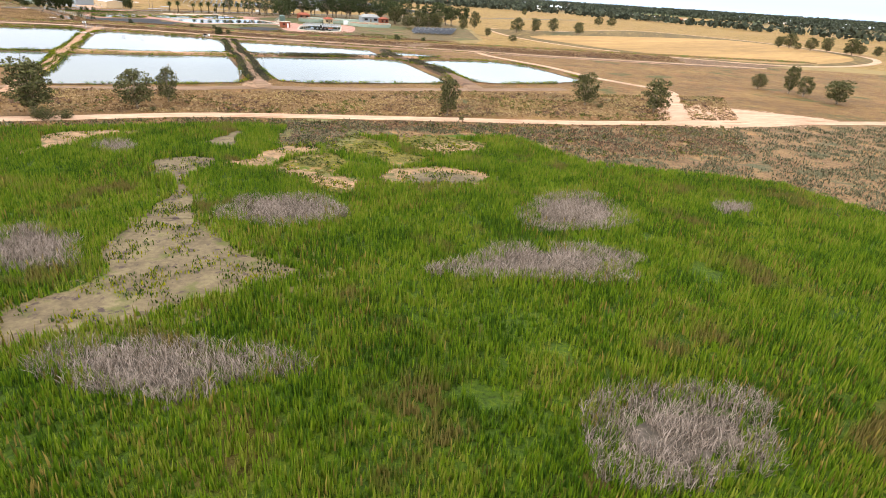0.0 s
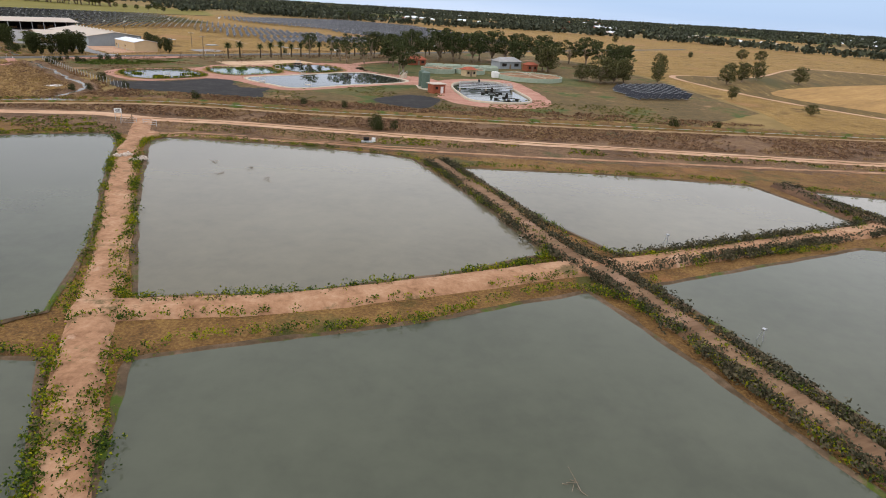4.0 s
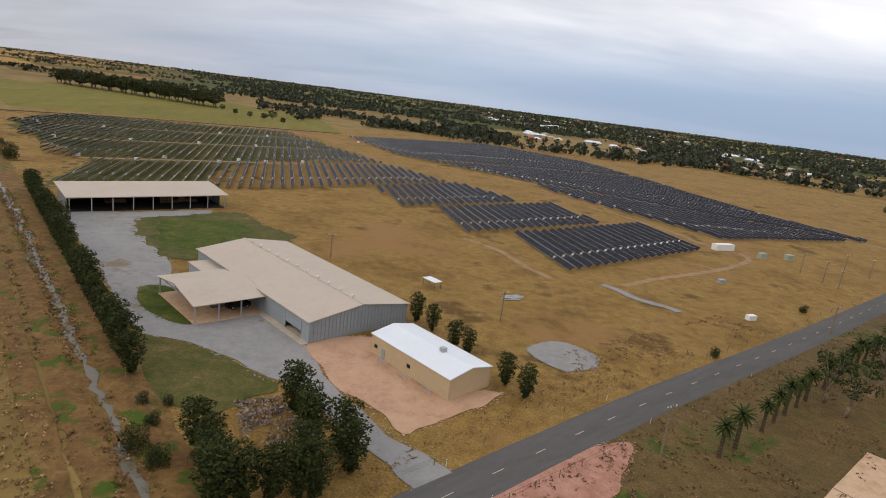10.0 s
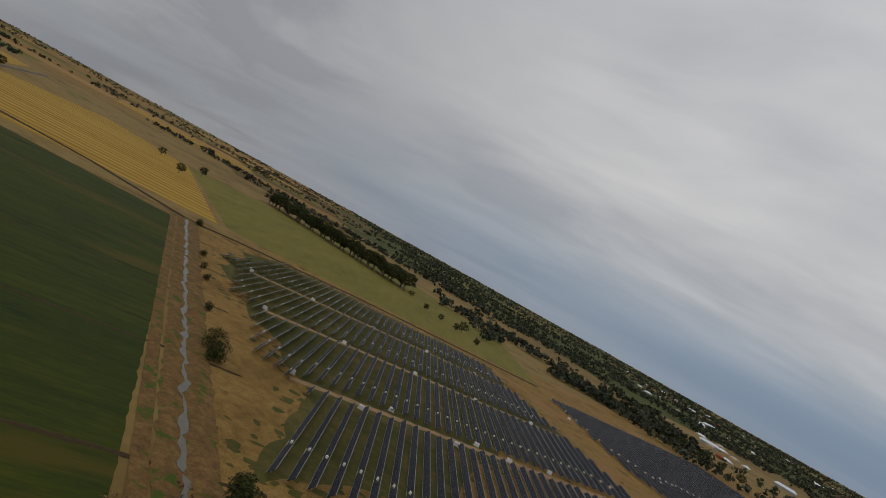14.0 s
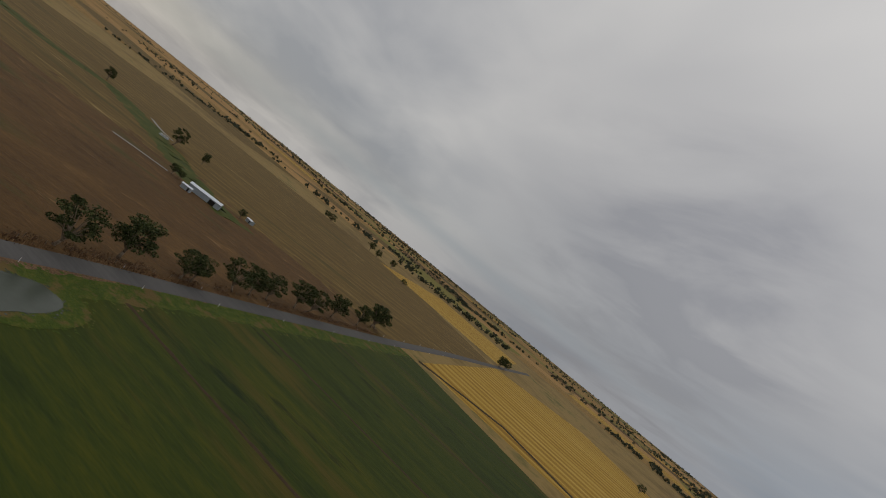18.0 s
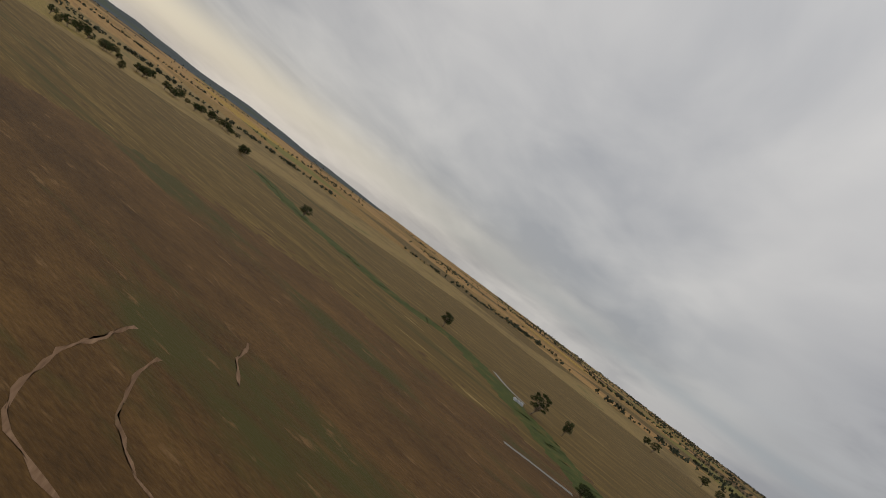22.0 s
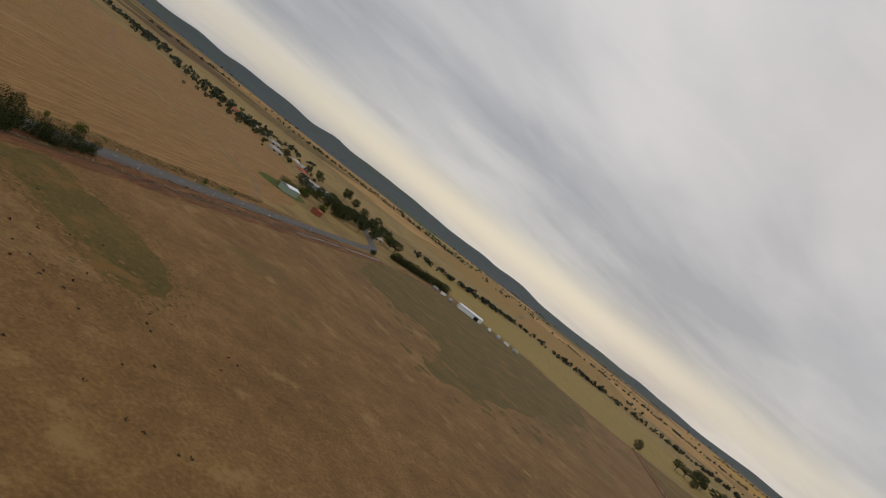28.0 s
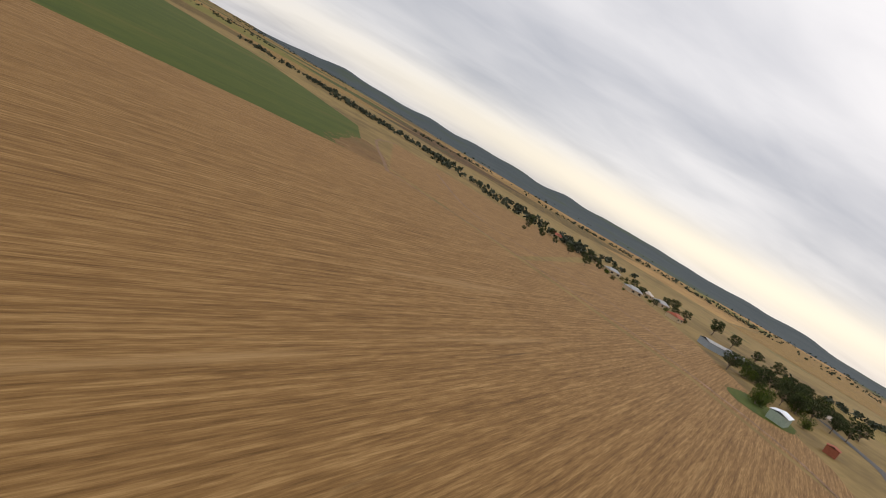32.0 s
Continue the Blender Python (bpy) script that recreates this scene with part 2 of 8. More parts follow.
M["orange_dirt"] = shade("orange_brown_dirt", [(0.12, 0.066, 0.036), (0.24, 0.138, 0.078), (0.37, 0.235, 0.138)], 0.3, 2.2, 0.7, distance=0.1, rich=1.05, spots=((0.12, 0.088, 0.04), 0.35, 0.58))
M["pink_gravel"] = shade("pink_gravel", [(0.252, 0.135, 0.099), (0.36, 0.198, 0.153), (0.423, 0.261, 0.207)], 0.2, 4, 0.4, spots=((0.24, 0.16, 0.09), 0.3, 0.63))
M["asphalt"] = shade("grey_asphalt", [(0.088, 0.083, 0.079), (0.103, 0.098, 0.094), (0.120, 0.113, 0.107)], 0.3, 7, 0.2, rough=0.9, rot=48.5, stretch=8, spec=0.1, rich=1.0)
M["concrete_grey"] = shade("grey_gravel_hardstand", [(0.205, 0.198, 0.192), (0.25, 0.242, 0.235), (0.295, 0.285, 0.275)], 0.08, 2.5, 0.3, rich=1.0, spots=[((0.20, 0.155, 0.11), 0.07, 0.58), ((0.16, 0.13, 0.075), 0.35, 0.64)])
M["slab"] = shade("tan_concrete_slab", [(0.38, 0.26, 0.17), (0.50, 0.36, 0.25), (0.54, 0.40, 0.29)], 0.2, 2, 0.2, spots=((0.34, 0.20, 0.15), 0.25, 0.62))
M["sandy"] = shade("pinkish_sandy_yard", [(0.34, 0.2125, 0.1445), (0.442, 0.289, 0.204), (0.476, 0.3315, 0.238)], 0.15, 2, 0.3, spots=((0.36, 0.26, 0.15), 0.2, 0.62))
M["sludge"] = shade("black_sludge", [(0.009, 0.008, 0.008), (0.016, 0.0145, 0.014), (0.036, 0.032, 0.030)], 0.2, 1.5, 0.6, rough=0.75, spec=0.12, spots=((0.07, 0.066, 0.062), 0.07, 0.65))
M["mown"] = shade("patchy_mown_grass", [(0.055, 0.043, 0.019), (0.105, 0.074, 0.033), (0.185, 0.122, 0.060)], 0.06, 3.0, 0.8, distance=0.15, fine_mix=0.5, spots=[((0.052, 0.072, 0.018), 0.06, 0.56), ((0.27, 0.165, 0.10), 0.08, 0.61)])
M["lawn"] = shade("green_lawn", [(0.030, 0.044, 0.010), (0.055, 0.074, 0.016), (0.11, 0.10, 0.032)], 0.12, 2, 0.6, spots=((0.15, 0.105, 0.045), 0.1, 0.57))
M["bank_dirt"] = shade("weedy_bank_earth", [(0.085, 0.0517, 0.0246), (0.15, 0.0893, 0.041), (0.21, 0.1363, 0.0615)], 0.25, 1.8, 0.8, distance=0.2, spots=((0.06, 0.085, 0.02), 0.22, 0.54))
M["weeds"] = shade("green_weeds", [(0.03, 0.045, 0.01), (0.055, 0.078, 0.016), (0.11, 0.10, 0.03)], 0.4, 2.5, 0.9, distance=0.3, spots=((0.12, 0.085, 0.036), 0.12, 0.52))
M["crop"] = shade("dark_green_crop", [(0.018, 0.028, 0.005), (0.032, 0.044, 0.007), (0.058, 0.060, 0.011)], 0.05, 1.2, 0.5, distance=0.2, rot=47, stretch=5, lines=(4.5, 0.025, 1.5), spots=[((0.066, 0.056, 0.014), 0.035, 0.56), ((0.013, 0.021, 0.005), 0.10, 0.60)])
M["crop_edge"] = shade("dark_earth_rill", [(0.036, 0.024, 0.012), (0.062, 0.042, 0.022)], 0.5, 3, 0.3)
M["ripe"] = shade("ripe_golden_crop", [(0.20, 0.112, 0.027), (0.335, 0.212, 0.058), (0.43, 0.30, 0.105)], 0.10, 1.5, 0.2, rot=40, stretch=24, lines=(15.0, 0.16, 0.4))
M["olive"] = shade("olive_pasture", [(0.11, 0.10, 0.028), (0.155, 0.137, 0.040), (0.19, 0.16, 0.056)], 0.03, 0.8, 0.2, rot=110, stretch=3)
M["pasture"] = shade("brown_pasture", [(0.102, 0.055, 0.021), (0.160, 0.089, 0.034), (0.225, 0.134, 0.056)], 0.05, 1.5, 0.8, distance=0.2, fine_mix=0.5, rich=1.08, spots=[((0.120, 0.082, 0.029), 0.012, 0.57), ((0.23, 0.145, 0.064), 0.10, 0.60)])
M["red_paddock"] = shade("reddish_brown_paddock", [(0.052, 0.029, 0.011), (0.090, 0.049, 0.018), (0.146, 0.082, 0.030)], 0.03, 1.6, 0.8, distance=0.3, fine_mix=0.45, rot=76, stretch=3, rich=1.12, spots=[((0.064, 0.055, 0.017), 0.022, 0.55), ((0.175, 0.104, 0.048), 0.22, 0.60)])
M["streaky"] = shade("streaky_cut_hay_field", [(0.070, 0.046, 0.016), (0.108, 0.071, 0.025), (0.180, 0.121, 0.047)], 0.10, 0.9, 0.4, rot=76, stretch=8, fine_mix=0.5, spots=[((0.26, 0.186, 0.087), 0.22, 0.60), ((0.062, 0.052, 0.016), 0.03, 0.58)], lines=(16.0, 0.03, 4.0))
M["stubble"] = shade("cut_stubble", [(0.120, 0.064, 0.024), (0.215, 0.122, 0.050), (0.345, 0.215, 0.098)], 0.6, 4.5, 1.0, distance=0.15, rot=49.5, stretch=20, fine_mix=0.55, rich=1.12, tight=0.13, lines=(1.2, 0.055, 0.4), spots=[((0.33, 0.212, 0.105), 0.05, 0.63), ((0.125, 0.070, 0.029), 0.30, 0.63)])
M["striped"] = shade("striped_windrow_field", [(0.14, 0.1053, 0.0344), (0.21, 0.1513, 0.0574), (0.294, 0.2171, 0.0861)], 0.12, 1.0, 0.2, rot=98, stretch=30, lines=(9.0, 0.3, 0.6))
M["red_earth"] = shade("red_ditch_earth", [(0.060, 0.029, 0.015), (0.115, 0.056, 0.028), (0.180, 0.096, 0.048)], 0.3, 2, 0.7, rot=48.6, stretch=4, spots=((0.11, 0.080, 0.036), 0.2, 0.60))
M["green_strip"] = shade("green_soak", [(0.034, 0.044, 0.010), (0.052, 0.064, 0.015), (0.085, 0.082, 0.024)], 0.08, 1.5, 0.5, spots=((0.110, 0.080, 0.028), 0.08, 0.57))
# the blue of distance haze is put into the hills' base colour
M["hill"] = shade("haze_blue_wooded_hill", [(0.026, 0.041, 0.046), (0.037, 0.053, 0.058), (0.052, 0.068, 0.070)], 0.006, 0.05, 0, rich=1.0, spots=((0.040, 0.058, 0.034), 0.0016, 0.53))
M["roof"] = shade("beige_steel_roof", [(0.42, 0.36, 0.30), (0.45, 0.39, 0.33), (0.47, 0.41, 0.345)], 0.15, 3, 0, rough=0.55)
M["white_roof"] = shade("white_steel_roof", [(0.66, 0.70, 0.74), (0.72, 0.75, 0.78)], 0.3, 3, 0, rough=0.5)
M["grey_wall"] = shade("grey_blue_sheet_wall", [(0.27, 0.30, 0.32), (0.33, 0.355, 0.37)], 0.4, 5, 0.1, rough=0.55)
M["cream_wall"] = shade("cream_sheet_wall", [(0.46, 0.36, 0.24), (0.52, 0.42, 0.29)], 0.4, 5, 0.1, rough=0.6)
M["steel"] = shade("galvanised_steel", [(0.38, 0.39, 0.40), (0.50, 0.51, 0.52)], 1.5, 9, 0, rough=0.45, metal=0.6)
M["dark"] = shade("dark_interior", [(0.012, 0.011, 0.010), (0.03, 0.026, 0.022)], 0.6, 4, 0)
M["brick"] = shade("red_brick_wall", [(0.20, 0.07, 0.045), (0.29, 0.11, 0.07)], 1.5, 9, 0.2)
M["red_roof"] = shade("red_tile_roof", [(0.24, 0.075, 0.05), (0.33, 0.12, 0.08)], 1.2, 8, 0.2)
M["tank"] = shade("dark_green_tank", [(0.085, 0.125, 0.100), (0.105, 0.150, 0.120)], 0.8, 6, 0.1, rough=0.5, rich=1.0)
M["pale_green"] = shade("pale_green_steel", [(0.27, 0.32, 0.26), (0.36, 0.40, 0.33)], 0.8, 6, 0.1, rough=0.6)
M["kerb"] = shade("pale_concrete_kerb", [(0.38, 0.33, 0.26), (0.50, 0.44, 0.36)], 0.8, 5, 0.2)
M["purple_clump"] = shade("purple_brown_dead_shrubs", [(0.07, 0.046, 0.034), (0.125, 0.082, 0.058), (0.19, 0.124, 0.088)], 0.1, 1.0, 0, island=0.3)
M["olive_clump"] = shade("olive_green_herbs", [(0.045, 0.050, 0.016), (0.09, 0.093, 0.030), (0.16, 0.150, 0.052)], 0.06, 1.0, 0, island=0.3)
M["dark_weed"] = shade("dark_green_brown_weeds", [(0.028, 0.030, 0.016), (0.060, 0.056, 0.030), (0.105, 0.086, 0.048)], 0.10, 1.0, 0, island=0.3, rich=1.0)
M["dull_roof"] = shade("dull_grey_steel_roof", [(0.24, 0.24, 0.235), (0.34, 0.335, 0.325)], 0.6, 4, 0, rough=0.6)
M["dead_litter"] = shade("broken_reed_litter", [(0.05, 0.042, 0.030), (0.095, 0.075, 0.055), (0.16, 0.125, 0.10)], 0.5, 5, 0.8, distance=0.15, rich=1.0)
M["tan_dirt"] = shade("pale_tan_dirt", [(0.20, 0.125, 0.066), (0.29, 0.19, 0.105), (0.36, 0.25, 0.15)], 0.3, 2.2, 0.5, rich=1.05, spots=((0.18, 0.115, 0.05), 0.35, 0.57))
M["worn_lawn"] = shade("worn_patchy_lawn", [(0.042, 0.052, 0.014), (0.082, 0.078, 0.024), (0.155, 0.110, 0.046)], 0.10, 2.5, 0.6, fine_mix=0.45, rich=1.1, spots=[((0.036, 0.058, 0.012), 0.07, 0.54), ((0.24, 0.145, 0.085), 0.10, 0.62)])
M["yellow_herb"] = shade("yellow_flowering_herbs", [(0.07, 0.095, 0.016), (0.19, 0.20, 0.022), (0.36, 0.33, 0.035)], 0.15, 1.0, 0, island=0.3)
M["wire"] = shade("rusty_fence_wire", [(0.07, 0.055, 0.045), (0.11, 0.09, 0.075)], 2, 12, 0, rough=0.7)
M["tan_paddock"] = shade("tan_cut_paddock", [(0.20, 0.120, 0.052), (0.30, 0.185, 0.080), (0.40, 0.255, 0.115)], 0.02, 0.6, 0.3, rot=47, stretch=6)
M["wood"] = shade("weathered_pole_wood", [(0.16, 0.12, 0.09), (0.26, 0.21, 0.16)], 2, 12, 0.2)
M["white"] = shade("white_paint", [(0.70, 0.70, 0.69), (0.80, 0.80, 0.79)], 1, 8, 0)
M["panel"] = shade("dark_blue_solar_glass", [(0.007, 0.008, 0.013), (0.010, 0.012, 0.019)], 0.5, 2, 0, rough=0.5, spec=0.12, obj=0.2)
nt_ = M["panel"].node_tree
co_, sx_ = nt_.nodes.new("ShaderNodeTexCoord"), nt_.nodes.new("ShaderNodeSeparateXYZ")
fr_, lt_, mx_ = nt_.nodes.new("ShaderNodeMath"), nt_.nodes.new("ShaderNodeMath"), nt_.nodes.new("ShaderNodeMix")
fr_.operation, fr_.inputs[1].default_value = "PINGPONG", 0.51
lt_.operation, lt_.inputs[1].default_value = "LESS_THAN", 0.028
mx_.data_type = "RGBA"
nt_.links.new(co_.outputs["Object"], sx_.inputs[0])
nt_.links.new(sx_.outputs[0], fr_.inputs[0])
nt_.links.new(fr_.outputs[0], lt_.inputs[0])
nt_.links.new(lt_.outputs[0], mx_.inputs[0])
nt_.links.new(nt_.nodes["Principled BSDF"].inputs["Base Color"].links[0].from_socket, mx_.inputs[6])
mx_.inputs[7].default_value = (0.24, 0.24, 0.25, 1)
nt_.links.new(mx_.outputs[2], nt_.nodes["Principled BSDF"].inputs["Base Color"])
M["bark"] = shade("grey_brown_bark", [(0.10, 0.075, 0.055), (0.22, 0.175, 0.13), (0.34, 0.28, 0.22)], 1.5, 7, 0.4)
M["palm_bark"] = shade("palm_trunk_bark", [(0.06, 0.045, 0.03), (0.12, 0.09, 0.06)], 2, 9, 0.5)
M["gum_leaf"] = shade("grey_green_gum_leaves", [(0.022, 0.030, 0.012), (0.048, 0.058, 0.024), (0.085, 0.094, 0.042)], 0.8, 4, 0, island=0.35, obj=0.25)
M["dark_leaf"] = shade("dark_green_conifer_leaves", [(0.016, 0.022, 0.008), (0.032, 0.040, 0.013), (0.056, 0.062, 0.022)], 0.9, 4, 0, island=0.3, obj=0.1)
M["palm_leaf"] = shade("palm_fronds", [(0.025, 0.034, 0.012), (0.05, 0.062, 0.020)], 0.9, 4, 0, island=0.3)
M["grey_leaf"] = shade("grey_olive_gum_leaves", [(0.042, 0.042, 0.018), (0.080, 0.078, 0.035), (0.135, 0.130, 0.062)], 0.8, 4, 0, island=0.35, obj=0.12)
M["pale_tuft"] = shade("pale_seed_heads", [(0.27, 0.19, 0.09), (0.39, 0.29, 0.145), (0.50, 0.39, 0.215)], 0.1, 1.5, 0, island=0.4)
M["rock"] = shade("pale_rock", [(0.36, 0.30, 0.25), (0.55, 0.49, 0.43)], 1.0, 6, 0.3, obj=0.3)
M["shore"] = shade("dark_mud_shore", [(0.055, 0.04, 0.025), (0.10, 0.07, 0.045), (0.17, 0.12, 0.085)], 0.3, 2.5, 0.6, spots=((0.06, 0.085, 0.02), 0.25, 0.55))
M["bush_leaf"] = shade("green_shrub_leaves", [(0.03, 0.045, 0.012), (0.06, 0.08, 0.02), (0.10, 0.12, 0.03)], 0.6, 4, 0, island=0.35, obj=0.2)
# greyer than the near gum leaves: distance haze is put into this colour
M["far_leaf"] = shade("haze_grey_tree_leaves", [(0.030, 0.037, 0.024), (0.050, 0.058, 0.037), (0.080, 0.088, 0.054)], 0.02, 0.8, 0, island=0.3, rich=1.0)
M["moss"] = shade("yellow_green_moss", [(0.07, 0.072, 0.022), (0.135, 0.120, 0.038), (0.21, 0.155, 0.066)], 0.25, 2.8, 0.8, distance=0.15, fine_mix=0.55, rich=1.05, spots=((0.075, 0.090, 0.02), 0.25, 0.56))
M["seed_head"] = shade("brown_seed_heads", [(0.085, 0.075, 0.022), (0.15, 0.12, 0.036), (0.23, 0.175, 0.06)], 0.2, 1.5, 0, island=0.4)
M["dung"] = shade("dark_dried_dung", [(0.03, 0.021, 0.014), (0.06, 0.042, 0.026)], 0.8, 4, 0.3)
M["array_grass"] = shade("dull_green_grass_under_panels", [(0.045, 0.045, 0.014), (0.07, 0.068, 0.022), (0.13, 0.098, 0.04)], 0.05, 1.3, 0.6, spots=((0.14, 0.10, 0.042), 0.03, 0.58))
M["causeway_dirt"] = shade("pinkish_orange_dirt", [(0.20, 0.108, 0.062), (0.33, 0.19, 0.115), (0.43, 0.275, 0.18)], 0.3, 2.2, 0.5, rich=1.12, spots=[((0.15, 0.105, 0.055), 0.35, 0.58), ((0.45, 0.31, 0.22), 0.2, 0.62)])
M["brown_dirt"] = shade("brown_rutted_dirt", [(0.12, 0.070, 0.040), (0.19, 0.115, 0.068), (0.27, 0.172, 0.106)], 0.35, 2.6, 0.8, distance=0.12, rot=25, stretch=9, rich=1.08, spots=[((0.12, 0.085, 0.042), 0.3, 0.60), ((0.29, 0.18, 0.122), 0.12, 0.58)])
M["tan_pasture"] = shade("pale_trampled_pasture", [(0.110, 0.062, 0.025), (0.170, 0.099, 0.040), (0.235, 0.145, 0.064)], 0.08, 1.5, 0.8, distance=0.2, fine_mix=0.5, rich=1.08, spots=((0.12, 0.070, 0.028), 0.05, 0.58))
M["green_crop"] = shade("young_green_crop", [(0.036, 0.051, 0.009), (0.053, 0.070, 0.011), (0.084, 0.086, 0.020)], 0.02, 0.6, 0.3, rot=49.5, stretch=6, spots=((0.095, 0.074, 0.024), 0.02, 0.58))
M["olive_soak"] = shade("olive_brown_grass", [(0.060, 0.046, 0.015), (0.090, 0.067, 0.023), (0.135, 0.090, 0.035)], 0.08, 1.6, 0.6, fine_mix=0.5, spots=[((0.145, 0.086, 0.034), 0.10, 0.54), ((0.130, 0.080, 0.032), 0.5, 0.57)])
M["marsh_meadow"] = shade("olive_marsh_meadow", [(0.050, 0.045, 0.014), (0.115, 0.098, 0.026), (0.20, 0.150, 0.048)], 0.25, 2.5, 0.9, distance=0.2, fine_mix=0.5, spots=[((0.27, 0.155, 0.075), 0.22, 0.57), ((0.060, 0.085, 0.014), 0.3, 0.60)])
M["reed"] = shade("green_reed_blades", [(0.034, 0.070, 0.007), (0.086, 0.146, 0.013), (0.152, 0.208, 0.021), (0.21, 0.215, 0.042)], 0.09, 0.9, 0, island=0.2, rough=0.7, rich=1.1, spots=((0.150, 0.118, 0.038), 0.12, 0.57))
M["dead_reed"] = shade("grey_dead_reeds", [(0.14, 0.108, 0.082), (0.25, 0.195, 0.152), (0.41, 0.325, 0.262)], 0.3, 2, 0, island=0.35, rich=1.0)
M["straw_tuft"] = shade("straw_grass_tufts", [(0.145, 0.086, 0.043), (0.27, 0.172, 0.086), (0.41, 0.285, 0.150)], 0.05, 0.8, 0, island=0.3, rich=1.05)
M["scrub_tuft"] = shade("brown_scrub_tufts", [(0.085, 0.048, 0.029), (0.175, 0.100, 0.057), (0.28, 0.178, 0.100)], 0.08, 0.9, 0, island=0.35, rich=1.05)
M["salt_tuft"] = shade("grey_saltbush_tufts", [(0.060, 0.060, 0.036), (0.115, 0.108, 0.066), (0.19, 0.170, 0.110)], 0.1, 1.5, 0, island=0.4)
M["weed_tuft"] = shade("green_weed_tufts", [(0.022, 0.038, 0.010), (0.050, 0.076, 0.016), (0.115, 0.140, 0.022), (0.23, 0.22, 0.03)], 0.10, 1.0, 0, island=0.25)


def water(name, colour, rough=0.06, ripple=0.12, scale=1.2):
    m = shade(name, [tuple(c * 0.85 for c in colour), colour, tuple(min(1, c * 1.12) for c in colour)], 0.05, 0.6, 0, rough=rough, spec=0.5)
    n, l = m.node_tree.nodes, m.node_tree.links
    b = n["Principled BSDF"]
    b.inputs["IOR"].default_value = 1.33
    w_ = n.new("ShaderNodeTexNoise")
    w_.inputs["Scale"].default_value, w_.inputs["Detail"].default_value = scale, 3
    bp = n.new("ShaderNodeBump")
    bp.inputs["Strength"].default_value, bp.inputs["Distance"].default_value = ripple, 0.03
    co = n.new("ShaderNodeTexCoord")
    l.new(co.outputs["Object"], w_.inputs["Vector"])
    l.new(w_.outputs[0], bp.inputs["Height"])
    l.new(bp.outputs[0], b.inputs["Normal"])
    return m


M["pond"] = water("murky_grey_green_water", (0.072, 0.077, 0.056))
M["pond"].node_tree.nodes["Principled BSDF"].inputs["Specular IOR Level"].default_value = 0.35
M["pond_brown"] = water("murky_brown_water", (0.11, 0.10, 0.07))
M["lagoon"] = water("dark_still_water", (0.035, 0.042, 0.036), 0.03, 0.04)
M["green_water"] = water("green_pond_water", (0.075, 0.12, 0.08), 0.05, 0.06)
M["drain_water"] = water("grey_drain_water", (0.085, 0.085, 0.062), 0.3, 0.08)
M["creek_water"] = water("pale_creek_water", (0.125, 0.115, 0.09), 0.2, 0.08)
M["drain_water"].node_tree.nodes["Principled BSDF"].inputs["Specular IOR Level"].default_value = 0.3
M["dam_water"] = water("shallow_murky_dam_water", (0.052, 0.060, 0.045), 0.2, 0.05)


# ---- builders ----
class Build:
    """Collects vertices and faces of one mesh."""

    def __init__(self):
        self.v, self.f = [], []

    def quad(self, *p):
        k = len(self.v)
        self.v += [tuple(q) for q in p]
        self.f.append(tuple(range(k, k + len(p))))
        return self

    def box(self, c, s, rz=0.0, taper=1.0):
        k = len(self.v)
        co, si = math.cos(rz), math.sin(rz)
        for z in (-0.5, 0.5):
            t = taper if z > 0 else 1.0
            for x, y in ((-0.5, -0.5), (0.5, -0.5), (0.5, 0.5), (-0.5, 0.5)):
                x, y = x * s[0] * t, y * s[1] * t
                self.v.append((c[0] + x * co - y * si, c[1] + x * si + y * co, c[2] + z * s[2]))
        for q in ((3, 2, 1, 0), (4, 5, 6, 7), (0, 1, 5, 4), (1, 2, 6, 5), (2, 3, 7, 6), (3, 0, 4, 7)):
            self.f.append(tuple(k + i for i in q))
        return self

    def tube(self, a, b, r0, r1=None, n=8, caps=True):
        a, b = Vector(a), Vector(b)
        r1 = r0 if r1 is None else r1
        d = (b - a).normalized()
        u = d.orthogonal().normalized()
        w = d.cross(u)
        k = len(self.v)
        for p, r in ((a, r0), (b, r1)):
            for i in range(n):
                q = 2 * math.pi * i / n
                self.v.append(tuple(p + u * (r * math.cos(q)) + w * (r * math.sin(q))))
        for i in range(n):
            j = (i + 1) % n
            self.f.append((k + i, k + j, k + n + j, k + n + i))
        if caps:
            self.f.append(tuple(k + i for i in reversed(range(n))))
            self.f.append(tuple(k + n + i for i in range(n)))
        return self

    def mesh(self, name, mat, smooth=False):
        me = bpy.data.meshes.new(name)
        me.from_pydata(self.v, [], self.f)
        me.materials.append(mat)
        if smooth:
            me.polygons.foreach_set("use_smooth", [True] * len(me.polygons))
        return me


def part(name, build, mat, parent, label="", smooth=False, kind=""):
    """One mesh under a thing or a part; build is a Build or mesh data to share."""
    me = build if isinstance(build, bpy.types.Mesh) else build.mesh(name, M[mat] if isinstance(mat, str) else mat, smooth)
    ob = new(name, me)
    ob.parent = parent
    return tagged(ob, label, kind=kind)


def thing(name, at, rz=0.0, label="", category="", group="", kind=""):
    """An Empty at the base of a thing."""
    ob = new(name)
    ob.matrix_basis = pose(at[0], at[1], at[2] if len(at) > 2 else 0.0, 0, 0, rz)
    return tagged(ob, label, category, group, kind)


def setting(name, build, mat, label="", category="", smooth=False, kind="structure"):
    return tagged(new(name, build.mesh(name, M[mat], smooth)), label, category, kind=kind)


